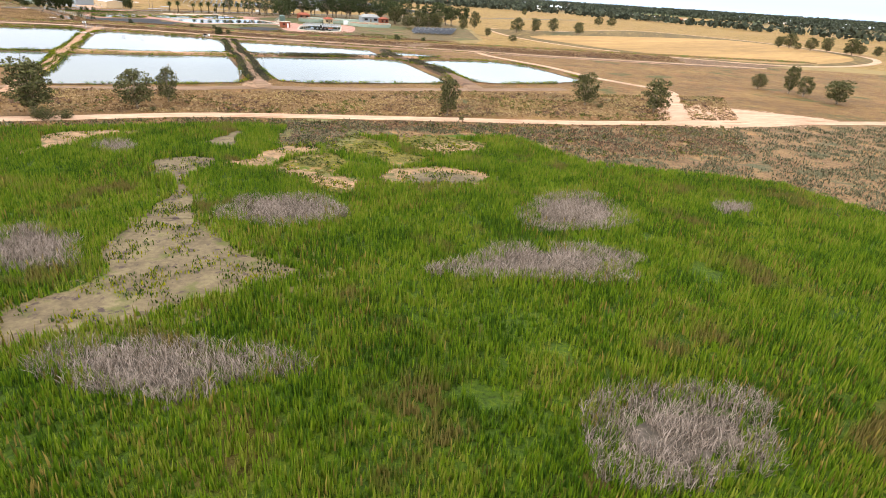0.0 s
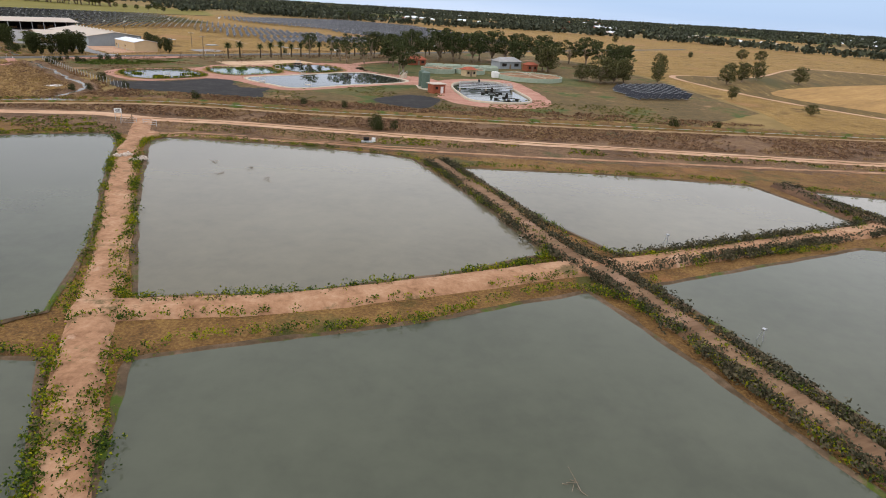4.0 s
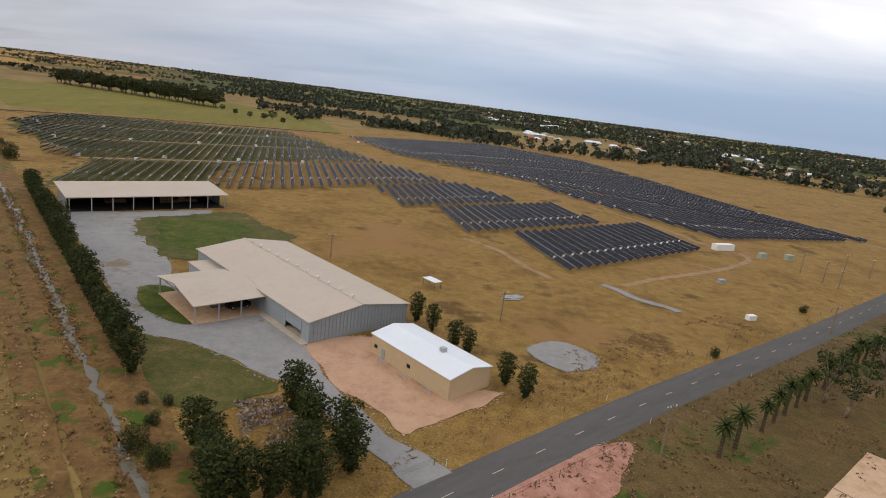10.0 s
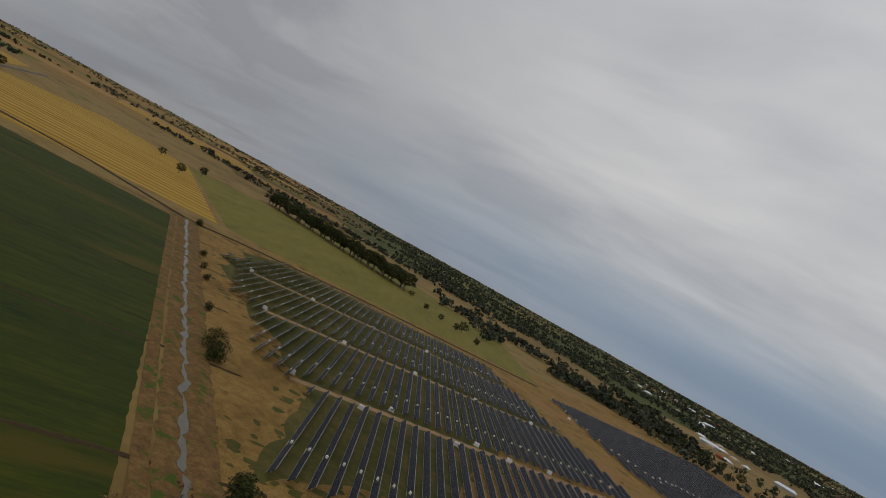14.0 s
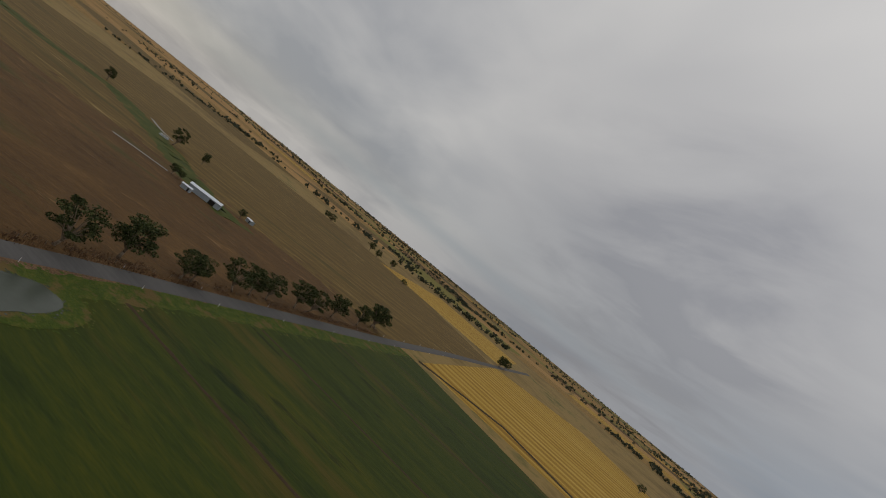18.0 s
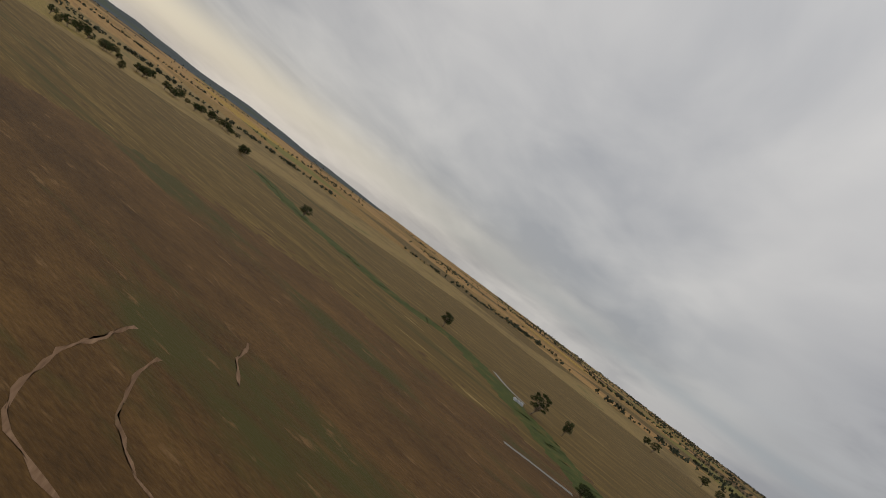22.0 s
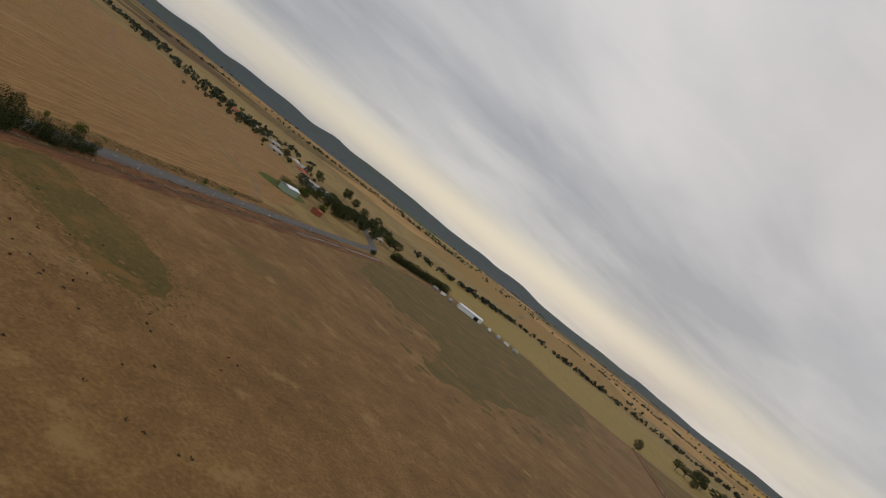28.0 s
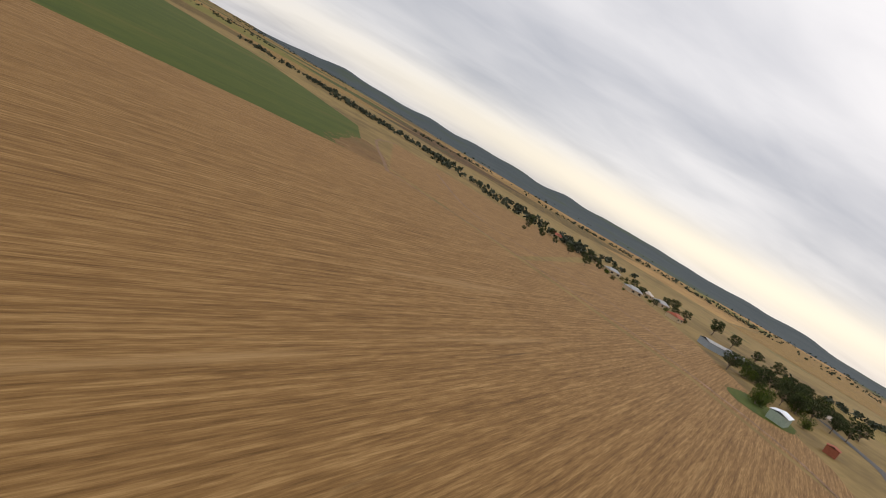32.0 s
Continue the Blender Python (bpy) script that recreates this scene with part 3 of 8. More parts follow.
def curve_through(pts, closed=False, step=3.0):
    """A smooth line through plan points, about step metres between its points."""
    p = [np.array(q, float) for q in pts]
    n = len(p)
    line = []
    for i in range(n if closed else n - 1):
        a, b = p[i], p[(i + 1) % n]
        a0 = p[i - 1] if closed or i else 2 * a - b
        b1 = p[(i + 2) % n] if closed or i + 2 < n else 2 * b - a
        la, lb, lc = (max(1e-6, np.linalg.norm(v)) ** 0.5 for v in (a - a0, b - a, b1 - b))
        ma = ((a - a0) / la - (b - a0) / (la + lb) + (b - a) / lb) * lb
        mb = ((b - a) / lb - (b1 - a) / (lb + lc) + (b1 - b) / lc) * lb
        k = max(1, int(np.linalg.norm(b - a) / step))
        for j in range(k):
            t = j / k
            line.append((2 * t**3 - 3 * t**2 + 1) * a + (t**3 - 2 * t**2 + t) * ma + (-2 * t**3 + 3 * t**2) * b + (t**3 - t**2) * mb)
    if not closed:
        line.append(p[-1])
    return line


def straight(pts, closed=True, step=3.0):
    n = len(pts)
    line = []
    for i in range(n if closed else n - 1):
        a, b = np.array(pts[i], float), np.array(pts[(i + 1) % n], float)
        k = max(1, int(np.linalg.norm(b - a) / step))
        line += [a + (b - a) * j / k for j in range(k)]
    if not closed:
        line.append(np.array(pts[-1], float))
    return line


def wobble(line, amount, scale=0.3, seed=0.0):
    return [q + amount * np.array([noise.noise((q[0] * scale, q[1] * scale, seed)), noise.noise((q[0] * scale, q[1] * scale, seed + 9.3))]) for q in line]


def patch(name, pts, z, mat, label="", category="field", smooth=True, ragged=0.6, step=2.5, scale=0.3, soft=0.0, blob=0.0):
    """A flat piece of ground with an uneven outline."""
    from mathutils.geometry import tessellate_polygon
    line = wobble((curve_through(pts, True, step) if smooth else straight(pts, True, step)), ragged, scale, z * 31)
    b = Build()
    b.v = [(q[0], q[1], z) for q in line]
    b.f = [tuple(t) for t in tessellate_polygon([[Vector((q[0], q[1], 0)) for q in line]])]
    up_faces = []
    for t in b.f:
        a, c, d = (Vector(b.v[i]) for i in t)
        up_faces.append(t if (c - a).cross(d - a).z > 0 else t[::-1])
    b.f = up_faces
    whole = setting(name, b, mat, label, category)
    if soft:
        b = Build()
        # scattered scraps of the same cover past the edge
        r = np.random.default_rng(int(abs(pts[0][0]) * 10) + len(pts))
        size = blob or soft * 0.35
        for i in range(len(line)):
            d = line[i] - line[i - 1]
            n = r.poisson(np.linalg.norm(d) * soft / (size * size) * 0.55)
            for _ in range(min(n, 60)):
                c = line[i - 1] + d * r.uniform() + r.normal(0, soft * 0.55, 2)
                m, a0, k = r.integers(5, 8), r.uniform(0, 6.28), len(b.v)
                e, zz = r.uniform(0.4, 1.0), z + r.uniform(0.0005, 0.0035)
                rad = size * r.uniform(0.25, 0.9)
                for j in range(m):
                    q, s = 2 * math.pi * j / m, rad * r.uniform(0.6, 1.2)
                    x, y = s * math.cos(q), s * e * math.sin(q)
                    b.v.append((c[0] + x * math.cos(a0) - y * math.sin(a0), c[1] + x * math.sin(a0) + y * math.cos(a0), zz))
                b.f.append(tuple(range(k, k + m)))
        setting(name + "_scraps", b, mat, "scattered scraps round the " + label, category, kind="stuff")
    return whole


def grown(p, k, rag=0.0):
    """A plan outline drawn outwards from its middle."""
    cx, cy = sum(q[0] for q in p) / len(p), sum(q[1] for q in p) / len(p)
    return [(cx + (x - cx) * k, cy + (y - cy) * k) for x, y in p]


def ribbon(name, pts, profile, mat, label="", category="track", closed=False, smooth=True, ragged=0.15, step=2.0, z=0.0):
    """A strip along a line; profile: (offset to the left, height) points across it."""
    line = wobble((curve_through(pts, closed, step) if smooth else straight(pts, closed, step)), ragged, 0.2, 3.3)
    n, m = len(line), len(profile)
    b = Build()
    for i, q in enumerate(line):
        d = line[(i + 1) % n] - line[i - 1] if closed else line[min(i + 1, n - 1)] - line[max(i - 1, 0)]
        d = d / (np.linalg.norm(d) + 1e-9)
        s = np.array([-d[1], d[0]])
        for k, (o, h) in enumerate(profile):
            j = ragged * noise.noise((q[0] * 0.35, q[1] * 0.35, k * 7.7)) * (1.5 if k in (0, m - 1) else 0.5)
            p = q + s * (o + j)
            b.v.append((p[0], p[1], z + h + (0.25 * ragged * noise.noise((p[0] * 0.5, p[1] * 0.5, 4.0)) if 0 < k < m - 1 and h > 0.2 else 0.0)))
    for i in range(n if closed else n - 1):
        for k in range(m - 1):
            a, c = i * m + k, ((i + 1) % n) * m + k
            b.f.append((a + 1, a, c, c + 1))
    return setting(name, b, mat, label, category, smooth=True)


def inside(px, py, poly):
    """Which of many points lie in a polygon."""
    hit = np.zeros(len(px), bool)
    n = len(poly)
    for i in range(n):
        (x0, y0), (x1, y1) = poly[i], poly[(i + 1) % n]
        cross = ((y0 > py) != (y1 > py)) & (px < (x1 - x0) * (py - y0) / (y1 - y0 + 1e-12) + x0)
        hit ^= cross
    return hit


def tri_mesh(name, v, f, mat):
    me = bpy.data.meshes.new(name)
    me.vertices.add(len(v))
    me.vertices.foreach_set("co", np.asarray(v, np.float32).ravel())
    me.loops.add(f.size)
    me.loops.foreach_set("vertex_index", f.astype(np.int32).ravel())
    me.polygons.add(len(f))
    k = f.shape[1]
    me.polygons.foreach_set("loop_start", np.arange(0, f.size, k, dtype=np.int32))
    me.polygons.foreach_set("loop_total", np.full(len(f), k, np.int32))
    me.materials.append(mat)
    me.update(calc_edges=True)
    return me


def blades(name, xy, rng, height, width, count, lean, mat, z=0.0):
    """Standing tapered blades, count to a tuft, as one mesh."""
    n = len(xy) * count
    base = np.repeat(np.asarray(xy), count, 0) + rng.normal(0, width * 3, (n, 2))
    h = height * rng.uniform(0.6, 1.25, n)
    w = width * rng.uniform(0.7, 1.4, n)
    az = rng.uniform(0, 2 * np.pi, n)
    la = rng.uniform(0, 2 * np.pi, n)
    ln = lean * h * rng.uniform(0.2, 1.0, n)
    side = np.stack([np.cos(az) * w / 2, np.sin(az) * w / 2], 1)
    tip = np.stack([np.cos(la) * ln, np.sin(la) * ln], 1)
    v = np.zeros((n, 5, 3))
    v[:, 0, :2], v[:, 1, :2] = base - side, base + side
    v[:, 2, :2], v[:, 3, :2] = base + side * 0.8 + tip * 0.35, base - side * 0.8 + tip * 0.35
    v[:, 4, :2] = base + tip
    v[:, :2, 2], v[:, 2:4, 2], v[:, 4, 2] = z, z + 0.6 * h[:, None], z + h
    k = np.arange(n)[:, None] * 5
    f = np.concatenate([k + [0, 1, 2], k + [0, 2, 3], k + [3, 2, 4]], 1).reshape(-1, 3)
    return tri_mesh(name, v.reshape(-1, 3), f, M[mat])


def reed_blades(name, xy, rng, height, width, count, lean, mat, z=0.0):
    """Upright narrow blades whose height swells and sinks over the bed."""
    n = len(xy) * count
    swell = np.array([0.55 + 0.9 * (0.5 + 0.5 * noise.noise((x * 0.16, y * 0.16, 6.1))) for x, y in xy])
    base = np.repeat(np.asarray(xy), count, 0) + rng.normal(0, 0.13, (n, 2))
    h = height * np.repeat(swell, count) * rng.uniform(0.55, 1.3, n)
    az, la = rng.uniform(0, 2 * np.pi, n), rng.uniform(0, 2 * np.pi, n)
    w, ln = width * rng.uniform(0.6, 1.4, n) / 2, lean * h * rng.uniform(0.1, 1.0, n)
    v = np.zeros((n, 3, 3))
    v[:, 0, 0], v[:, 0, 1] = base[:, 0] - np.cos(az) * w, base[:, 1] - np.sin(az) * w
    v[:, 1, 0], v[:, 1, 1] = base[:, 0] + np.cos(az) * w, base[:, 1] + np.sin(az) * w
    v[:, 2, 0], v[:, 2, 1] = base[:, 0] + np.cos(la) * ln, base[:, 1] + np.sin(la) * ln
    v[:, :2, 2], v[:, 2, 2] = z, z + h
    return tri_mesh(name, v.reshape(-1, 3), np.arange(3 * n).reshape(-1, 3), M[mat])


def tufts(name, poly, spacing, rng, height, width, count, lean, mat, label, holes=(), keep=None, z=0.0, category="grass", maker=None):
    xs, ys = [p[0] for p in poly], [p[1] for p in poly]
    n = int((max(xs) - min(xs)) * (max(ys) - min(ys)) / spacing**2)
    px, py = rng.uniform(min(xs), max(xs), n), rng.uniform(min(ys), max(ys), n)
    ok = inside(px, py, poly)
    for h in holes:
        ok &= ~inside(px, py, h)
    ok &= off_ways(px, py)
    px, py = px[ok], py[ok]
    if keep:
        s, t = keep
        ok = np.array([noise.noise((x * s, y * s, 1.7)) > t for x, y in zip(px, py)], bool)
        px, py = px[ok], py[ok]
    return tagged(new(name, (maker or blades)(name, np.stack([px, py], 1), rng, height, width, count, lean, mat, z)), label, category, kind="stuff")


def leaf_cloud(rng, lumps, per, leaf):
    """Leaf cards scattered through ellipsoid lumps (x, y, z, rx, ry, rz), mostly near their skins."""
    vs = []
    for cx, cy, cz, rx, ry, rz in lumps:
        d = rng.normal(0, 1, (per, 3))
        d /= np.linalg.norm(d, axis=1)[:, None]
        r = rng.uniform(0.35, 1.05, per) ** 0.6
        c = np.array([cx, cy, cz]) + d * r[:, None] * [rx, ry, rz]
        u = rng.normal(0, 1, (per, 3))
        u /= np.linalg.norm(u, axis=1)[:, None]
        w = np.cross(u, rng.normal(0, 1, (per, 3)))
        w /= np.linalg.norm(w, axis=1)[:, None] + 1e-9
        s = leaf * rng.uniform(0.6, 1.4, per)[:, None]
        vs.append(np.stack([c - u * s * 0.9, c + w * s * 0.5, c + u * s * 0.9, c - w * s * 0.5], 1))
    v = np.concatenate(vs)
    f = np.arange(len(v) * 4).reshape(-1, 4)
    return v.reshape(-1, 3), f


# ---- ground, fields, roads, water ----
g_ = Build()
g_.v = [(0, 0, 0)] + [(-200 + 4850 * math.cos(a * math.pi / 48), 200 + 4850 * math.sin(a * math.pi / 48), 0) for a in range(96)]
g_.f = [(0, i + 1, (i + 1) % 96 + 1) for i in range(96)]
setting("ground", g_, "far_plain", "wide flat plain of dry and green fields", "ground")

MARSH = [(-70, -80), (-45, 0), (-15.5, 18.9), (0.3, 25.9), (20.3, 33.7), (31.4, 30.9), (53.8, 36.6), (64.1, 23.0), (88.5, 18.8), (95, 8.5), (112, 4), (150, -20), (150, -80)]
CLEARING = [(20.3, -2.3), (19.2, -10.5), (19.2, -15.6), (22.4, -20.2), (19.2, -26.5), (21.5, -29.5), (26.4, -26.4), (33.1, -19.9), (36.1, -17.2), (30.3, -14.5), (23.8, -8.8)]
BARE = [
    [(17.5, 11.4), (20.0, 11.3), (21.8, 13.4), (21.4, 16.4), (23.3, 20.3), (27.6, 21.6), (27.7, 18.6), (25.5, 16.0), (24.3, 13.8), (24.7, 10.2), (22.7, 9.5), (19.5, 9.9)],
    [(25.9, 9.2), (28.7, 7.0), (30.5, 6.2), (35.4, 5.2), (36.2, 6.9), (34.3, 7.7), (31.7, 8.5), (29.1, 8.1), (27.5, 9.4)],
    [(38.6, 13.2), (37.5, 8.9), (38.3, 7.2), (40.4, 6.8), (43.8, 8.0), (48.3, 9.0), (50.6, 11.6), (50.3, 14.0), (47.8, 15.0), (43.6, 15.3), (40.2, 13.9)],
    [(41.6, 26.8), (42.9, 23.6), (46.8, 23.0), (49.3, 26.1), (49.1, 29.0), (45.2, 28.5)],
    [(-5.5, 9.2), (-4.4, 11.2), (-7.9, 16.1), (-6.8, 19.5), (-3.9, 20.7), (-1.4, 22.6), (0.7, 21.6), (-1.0, 17.3), (-2.9, 13.5), (-3.8, 10.3), (-4.3, 7.6)],
    [(19.4, 34.5), (27.3, 36.1), (29, 28), (27.6, 22.3), (23.1, 21.5), (21.6, 28.6)],
]
TRAIL = [(19.0, -8.1), (18.5, -5.3), (18.4, -1.4), (17.2, 1.6), (14.6, 4.3), (11.4, 6.7), (10.9, 9.0), (12.2, 11.0), (14.7, 12.3), (17.1, 11.6), (18.2, 10.1), (17.6, 7.6), (17.1, 5.4), (17.2, 2.8), (18.9, 0.2), (21.3, -3.3), (22.6, -7.7)]
MUDDY = [(12.5, 19.0), (13.5, 23.9), (13.8, 27.1), (15.0, 26.5), (15.6, 21.5), (17.2, 18.6), (15.1, 17.7)]
MOSSY = [(40.2, 8.9), (41.2, 11.4), (43.7, 13.1), (47.5, 13.2), (49.6, 11.4), (48.3, 9.3), (43.8, 8.3)]
patch("dry_grassland", [(-190, 70), (-60, 0), (20, 18), (60, 30), (200, 40), (280, 200), (0, 198), (-150, 200)], 0.02, "dry_grass", "dry tawny grassland", smooth=False)
patch("east_grassland", [(44, 205), (50, 250), (42, 335), (22, 402), (-10, 460), (90, 580), (300, 900), (620, 700), (560, 250), (330, 150), (200, 232), (110, 218)], 0.025, "pale_grass", "dry pale grassland beyond the plant", smooth=False)
patch("saltbush_plain", [(20, 33), (54, 38), (64, 47), (125, 71), (220, 100), (260, -20), (150, -20), (112, 4), (86.2, 5.3), (84.2, 18.4), (64.1, 23.0), (53.8, 36.6)], 0.04, "saltbush", "grey-brown saltbush plain beside the marsh", smooth=False, soft=3, blob=1)
patch("marsh", MARSH, 0.06, "marsh_floor", "wet dark green marsh floor", smooth=False, ragged=1.5, soft=3, blob=0.9)
MEADOWS = [
    [(25.2, 8.5), (25.3, 12.8), (26.4, 16.0), (30.0, 18.2), (33.0, 14.5), (32.4, 9.6), (30.5, 7.0), (27.6, 7.0)],
    [(27.9, 20.8), (28.6, 26.5), (31.4, 29.4), (35.8, 26.3), (38.0, 21.3), (42.9, 19.7), (41.6, 16.3), (38.9, 14.0), (35.5, 17.4), (32.4, 19.2), (29.6, 19.3)],
    [(37.2, 30.4), (43.3, 32.5), (50.7, 30.5), (49.7, 25.9), (45.4, 21.9), (41.3, 23.1), (37.2, 26.5)],
    [(19.6, 33.2), (23.0, 35.9), (38.0, 37.0), (37.8, 30.6), (31.5, 30.2), (27.6, 22.1), (22.3, 19.9), (20.7, 25.0)],
    [(32.1, 3.4), (29.7, 5.6), (32.7, 6.6), (35.7, 5.1), (35.6, 2.7), (33.6, 1.9)],
]
for i, b in enumerate(MEADOWS):
    patch("marsh_meadow", grown(b, 1.12), 0.066 + 0.001 * i, "saltbush" if i == 3 else "marsh_meadow", "low olive meadow between the reeds", ragged=1.4, step=0.8, soft=1.6, blob=0.5)
patch("moss_ring", grown(CLEARING, 1.28), 0.078, "moss", "yellow-green moss round the mud clearing", ragged=1.6, soft=2, blob=0.5)
for i, b in enumerate(BARE):
    patch("moss_patch", grown(b, 1.35), 0.066 + 0.002 * i, "moss", "yellow-green moss between reeds", ragged=2.0, soft=1.6, blob=0.5)
patch("mud_clearing", CLEARING, 0.09, "mud", "dried grey-brown mud clearing in the marsh", ragged=1.0, step=0.8, scale=0.6, soft=1.2, blob=0.4)
for i, b in enumerate(BARE):
    patch("bare_patch", b, 0.09 + 0.004 * i, "brown_scrub" if i == 5 else "bare_orange", "scrubby brown gap in the reeds" if i == 5 else "bare orange earth patch between reeds", ragged=1.8, step=0.8, scale=0.5, soft=1.6, blob=0.45)
patch("mossy_trail", TRAIL, 0.116, "mud", "mossy bare trail through the reeds", ragged=1.0, step=0.8, scale=0.5, soft=1.2, blob=0.4)
patch("mossy_pool", MOSSY, 0.118, "mud", "grey-green mossy hollow", ragged=1.0, step=0.8, scale=0.5, soft=1, blob=0.4)
patch("mud_patch", MUDDY, 0.112, "mud", "pale dry mud among reeds", ragged=0.8, step=0.8, scale=0.5, soft=0.8, blob=0.35)
patch("scrub_belt", [(-175, 178), (-98, 164), (-20, 166), (150, 186), (200, 235), (0, 212), (-60, 213), (-118, 212), (-128, 200)], 0.04, "brown_scrub", "brown scrub belt along the drain", smooth=False, ragged=1.2, soft=3, blob=1)
patch("west_paddock", [(-127, 190), (-131, 212), (-143, 225), (-168, 249), (-180, 258), (-196, 254), (-260, 190), (-180, 168)], 0.06, "pale_grass", "dry straw-coloured paddock beside the drain", smooth=False, ragged=0.8, soft=2, blob=0.8)
patch("plant_grounds", [(-176, 262), (-128, 222), (-118, 206), (-60, 213), (20, 214), (48, 245), (40, 330), (20, 400), (-20, 446), (-98, 361), (-141, 313), (-165, 286)], 0.06, "mown", "patchy mown grass of the treatment plant", smooth=False)
patch("north_paddock", [(-190, 264), (-142, 319), (-98, 367), (-29, 444), (90, 580), (300, 900), (-180, 1000), (-490, 640), (-505, 562), (-310, 382)], 0.03, "pale_grass", "dry golden paddock round the solar farm", smooth=False)
patch("array_ground", [(-478, 605), (-360, 700), (-258, 590), (-300, 512), (-290, 440), (-318, 400), (-345, 452), (-400, 490), (-458, 530)], 0.045, "array_grass", "dull green ground under the solar rows", smooth=False, ragged=9, scale=0.06, soft=9, blob=2.5)
patch("crop_field", [(-218, 272), (-290, 345), (-505, 548), (-668, 458), (-500, 303), (-330, 150)], 0.06, "crop", "dark green crop field", smooth=False)
patch("ripe_field", [(-672, 466), (-905, 656), (-912, 800), (-781, 809), (-524, 600), (-583, 548)], 0.06, "ripe", "ripe golden striped crop field", smooth=False)
patch("ripe_strip", [(-960, 690), (-1180, 860), (-1330, 760), (-1120, 560)], 0.05, "ripe", "ripe golden field strip beyond the road", smooth=False)
patch("olive_field", [(-520, 605), (-781, 812), (-640, 1050), (-400, 900), (-330, 760), (-470, 640)], 0.05, "olive", "olive green pasture", smooth=False)
patch("paddock_margin", [(-480, 268), (-672, 448), (-905, 648), (-1150, 600), (-1250, 250), (-1050, 0), (-868, -160), (-640, 70), (-540, 160), (-420, 200)], 0.026, "streaky", "brown grassland between the paddocks", smooth=False)
patch("red_paddock", [(-490, 282), (-655, 428), (-704, 384), (-712, 335), (-722, 280), (-728, 200), (-712, 130), (-676, 84), (-644, 76), (-601, 119), (-574, 150), (-540, 175), (-420, 200)], 0.05, "red_paddock", "bare reddish brown paddock", smooth=True, ragged=9, scale=0.03, soft=24, blob=5)
patch("hay_field", [(-709, 388), (-900, 645), (-1150, 600), (-1250, 250), (-1050, 0), (-868, -158), (-652, 85), (-800, 110), (-838, 185), (-850, 268), (-722, 335)], 0.035, "streaky", "streaky cut hay field", smooth=False, ragged=3)
patch("ditch_paddock", [(-640, 72), (-708, 0), (-790, -92), (-862, -160), (-850, -90), (-790, 20), (-735, 110), (-690, 130)], 0.045, "streaky", "brown paddock beside the ditch", smooth=False, ragged=6, scale=0.04, soft=18, blob=5)
patch("pasture", [(-606, 128), (-650, 81), (-708, 15), (-862, -160), (-792, -245), (-772, -290), (-712, -258), (-671, -216), (-558, -98), (-488, -28), (-430, 20), (-420, 200), (-552, 164), (-574, 163), (-583, 153)], 0.056, "pasture", "grazed brown pasture", smooth=False)
patch("stubble_edge", [(-479, -51), (-507, -78.5), (-589, -163), (-590, -166), (-507, -82), (-478, -55)], 0.07, "pale_grass", "uncut golden crop edge", smooth=False)
patch("stubble_field", [(-480, -54), (-507, -80), (-589, -165), (-573, -227), (-522, -286), (-468, -344), (-408, -309), (-347, -261), (-240, -180), (-300, 40), (-420, 0)], 0.05, "stubble", "cut stubble field with harvest lines", smooth=False)
patch("stubble_field", [(-467, -350), (-525, -290), (-640, -500), (-470, -560)], 0.047, "stubble", "cut stubble field", smooth=False)
patch("stubble_field", [(-527, -288), (-576, -232), (-592, -170), (-612, -205), (-640, -330), (-650, -500)], 0.04, "stubble", "narrow stubble strip", smooth=False)
patch("green_field", [(-347, -258), (-408, -306), (-455, -340), (-440, -520), (-330, -700), (-100, -800), (-150, -250)], 0.045, "green_crop", "bright green field beyond the stubble", smooth=False)
patch("windrow_field", [(-868, -163), (-775, -297), (-800, -430), (-1020, -430), (-1080, -200), (-950, -150)], 0.05, "striped", "striped windrow hay field", smooth=False)
ribbon("green_soak", [(-960, 40), (-936, 68), (-895, 112), (-864.5, 168), (-846, 212), (-856, 245), (-808, 282), (-760, 307), (-731, 319), (-707, 332), (-690, 350)], [(-11, 0.06), (-5, 0.085), (5, 0.085), (11, 0.06)], "green_strip", "green soak line across the paddock", "grass", ragged=4)
patch("pasture_green", [(-513.7, -48.7), (-522.3, -61.3), (-535.3, -50.4), (-542.7, -44.9), (-548.6, -33.4), (-543.1, -21.5), (-537.4, -23.1), (-530.2, -32.9), (-522.7, -40.8), (-516.2, -43.9)], 0.08, "olive_soak", "greener soak in the pasture", ragged=2.5, step=0.8, soft=4, blob=0.5)
patch("pasture_olive", [(-659.1, -200.3), (-761.1, -264.7), (-818.2, -229.6), (-811.5, -163.8), (-630.5, -67.4), (-657.3, -115.7), (-635.8, -143.8)], 0.075, "olive_soak", "olive green end of the pasture", ragged=4, scale=0.1, soft=14, blob=4)
patch("pasture_tan", [(-503.1, -33.1), (-507.8, -36.4), (-515.5, -39.4), (-528.9, -27.1), (-535.9, -22.2), (-537.1, -18.1), (-513.3, -5.6)], 0.078, "tan_pasture", "trampled tan part of the pasture", ragged=5, step=1.0, scale=0.12, soft=9, blob=0.8)


def water_body(pts, mat, label, bank="shore", width=0.55, height=0.25, smooth=True):
    patch("pond", pts, 0.12, mat, label, "pond", smooth=smooth, ragged=0.3, step=1.0)
    ribbon("pond_bank", pts, [(-0.5 * 1, 0.06), (0.15, height * 0.6), (width * 0.5, height), (width, 0.1)][::1], bank, "low weedy pond bank", "bank", closed=True, smooth=smooth, ragged=0.25, step=1.0)


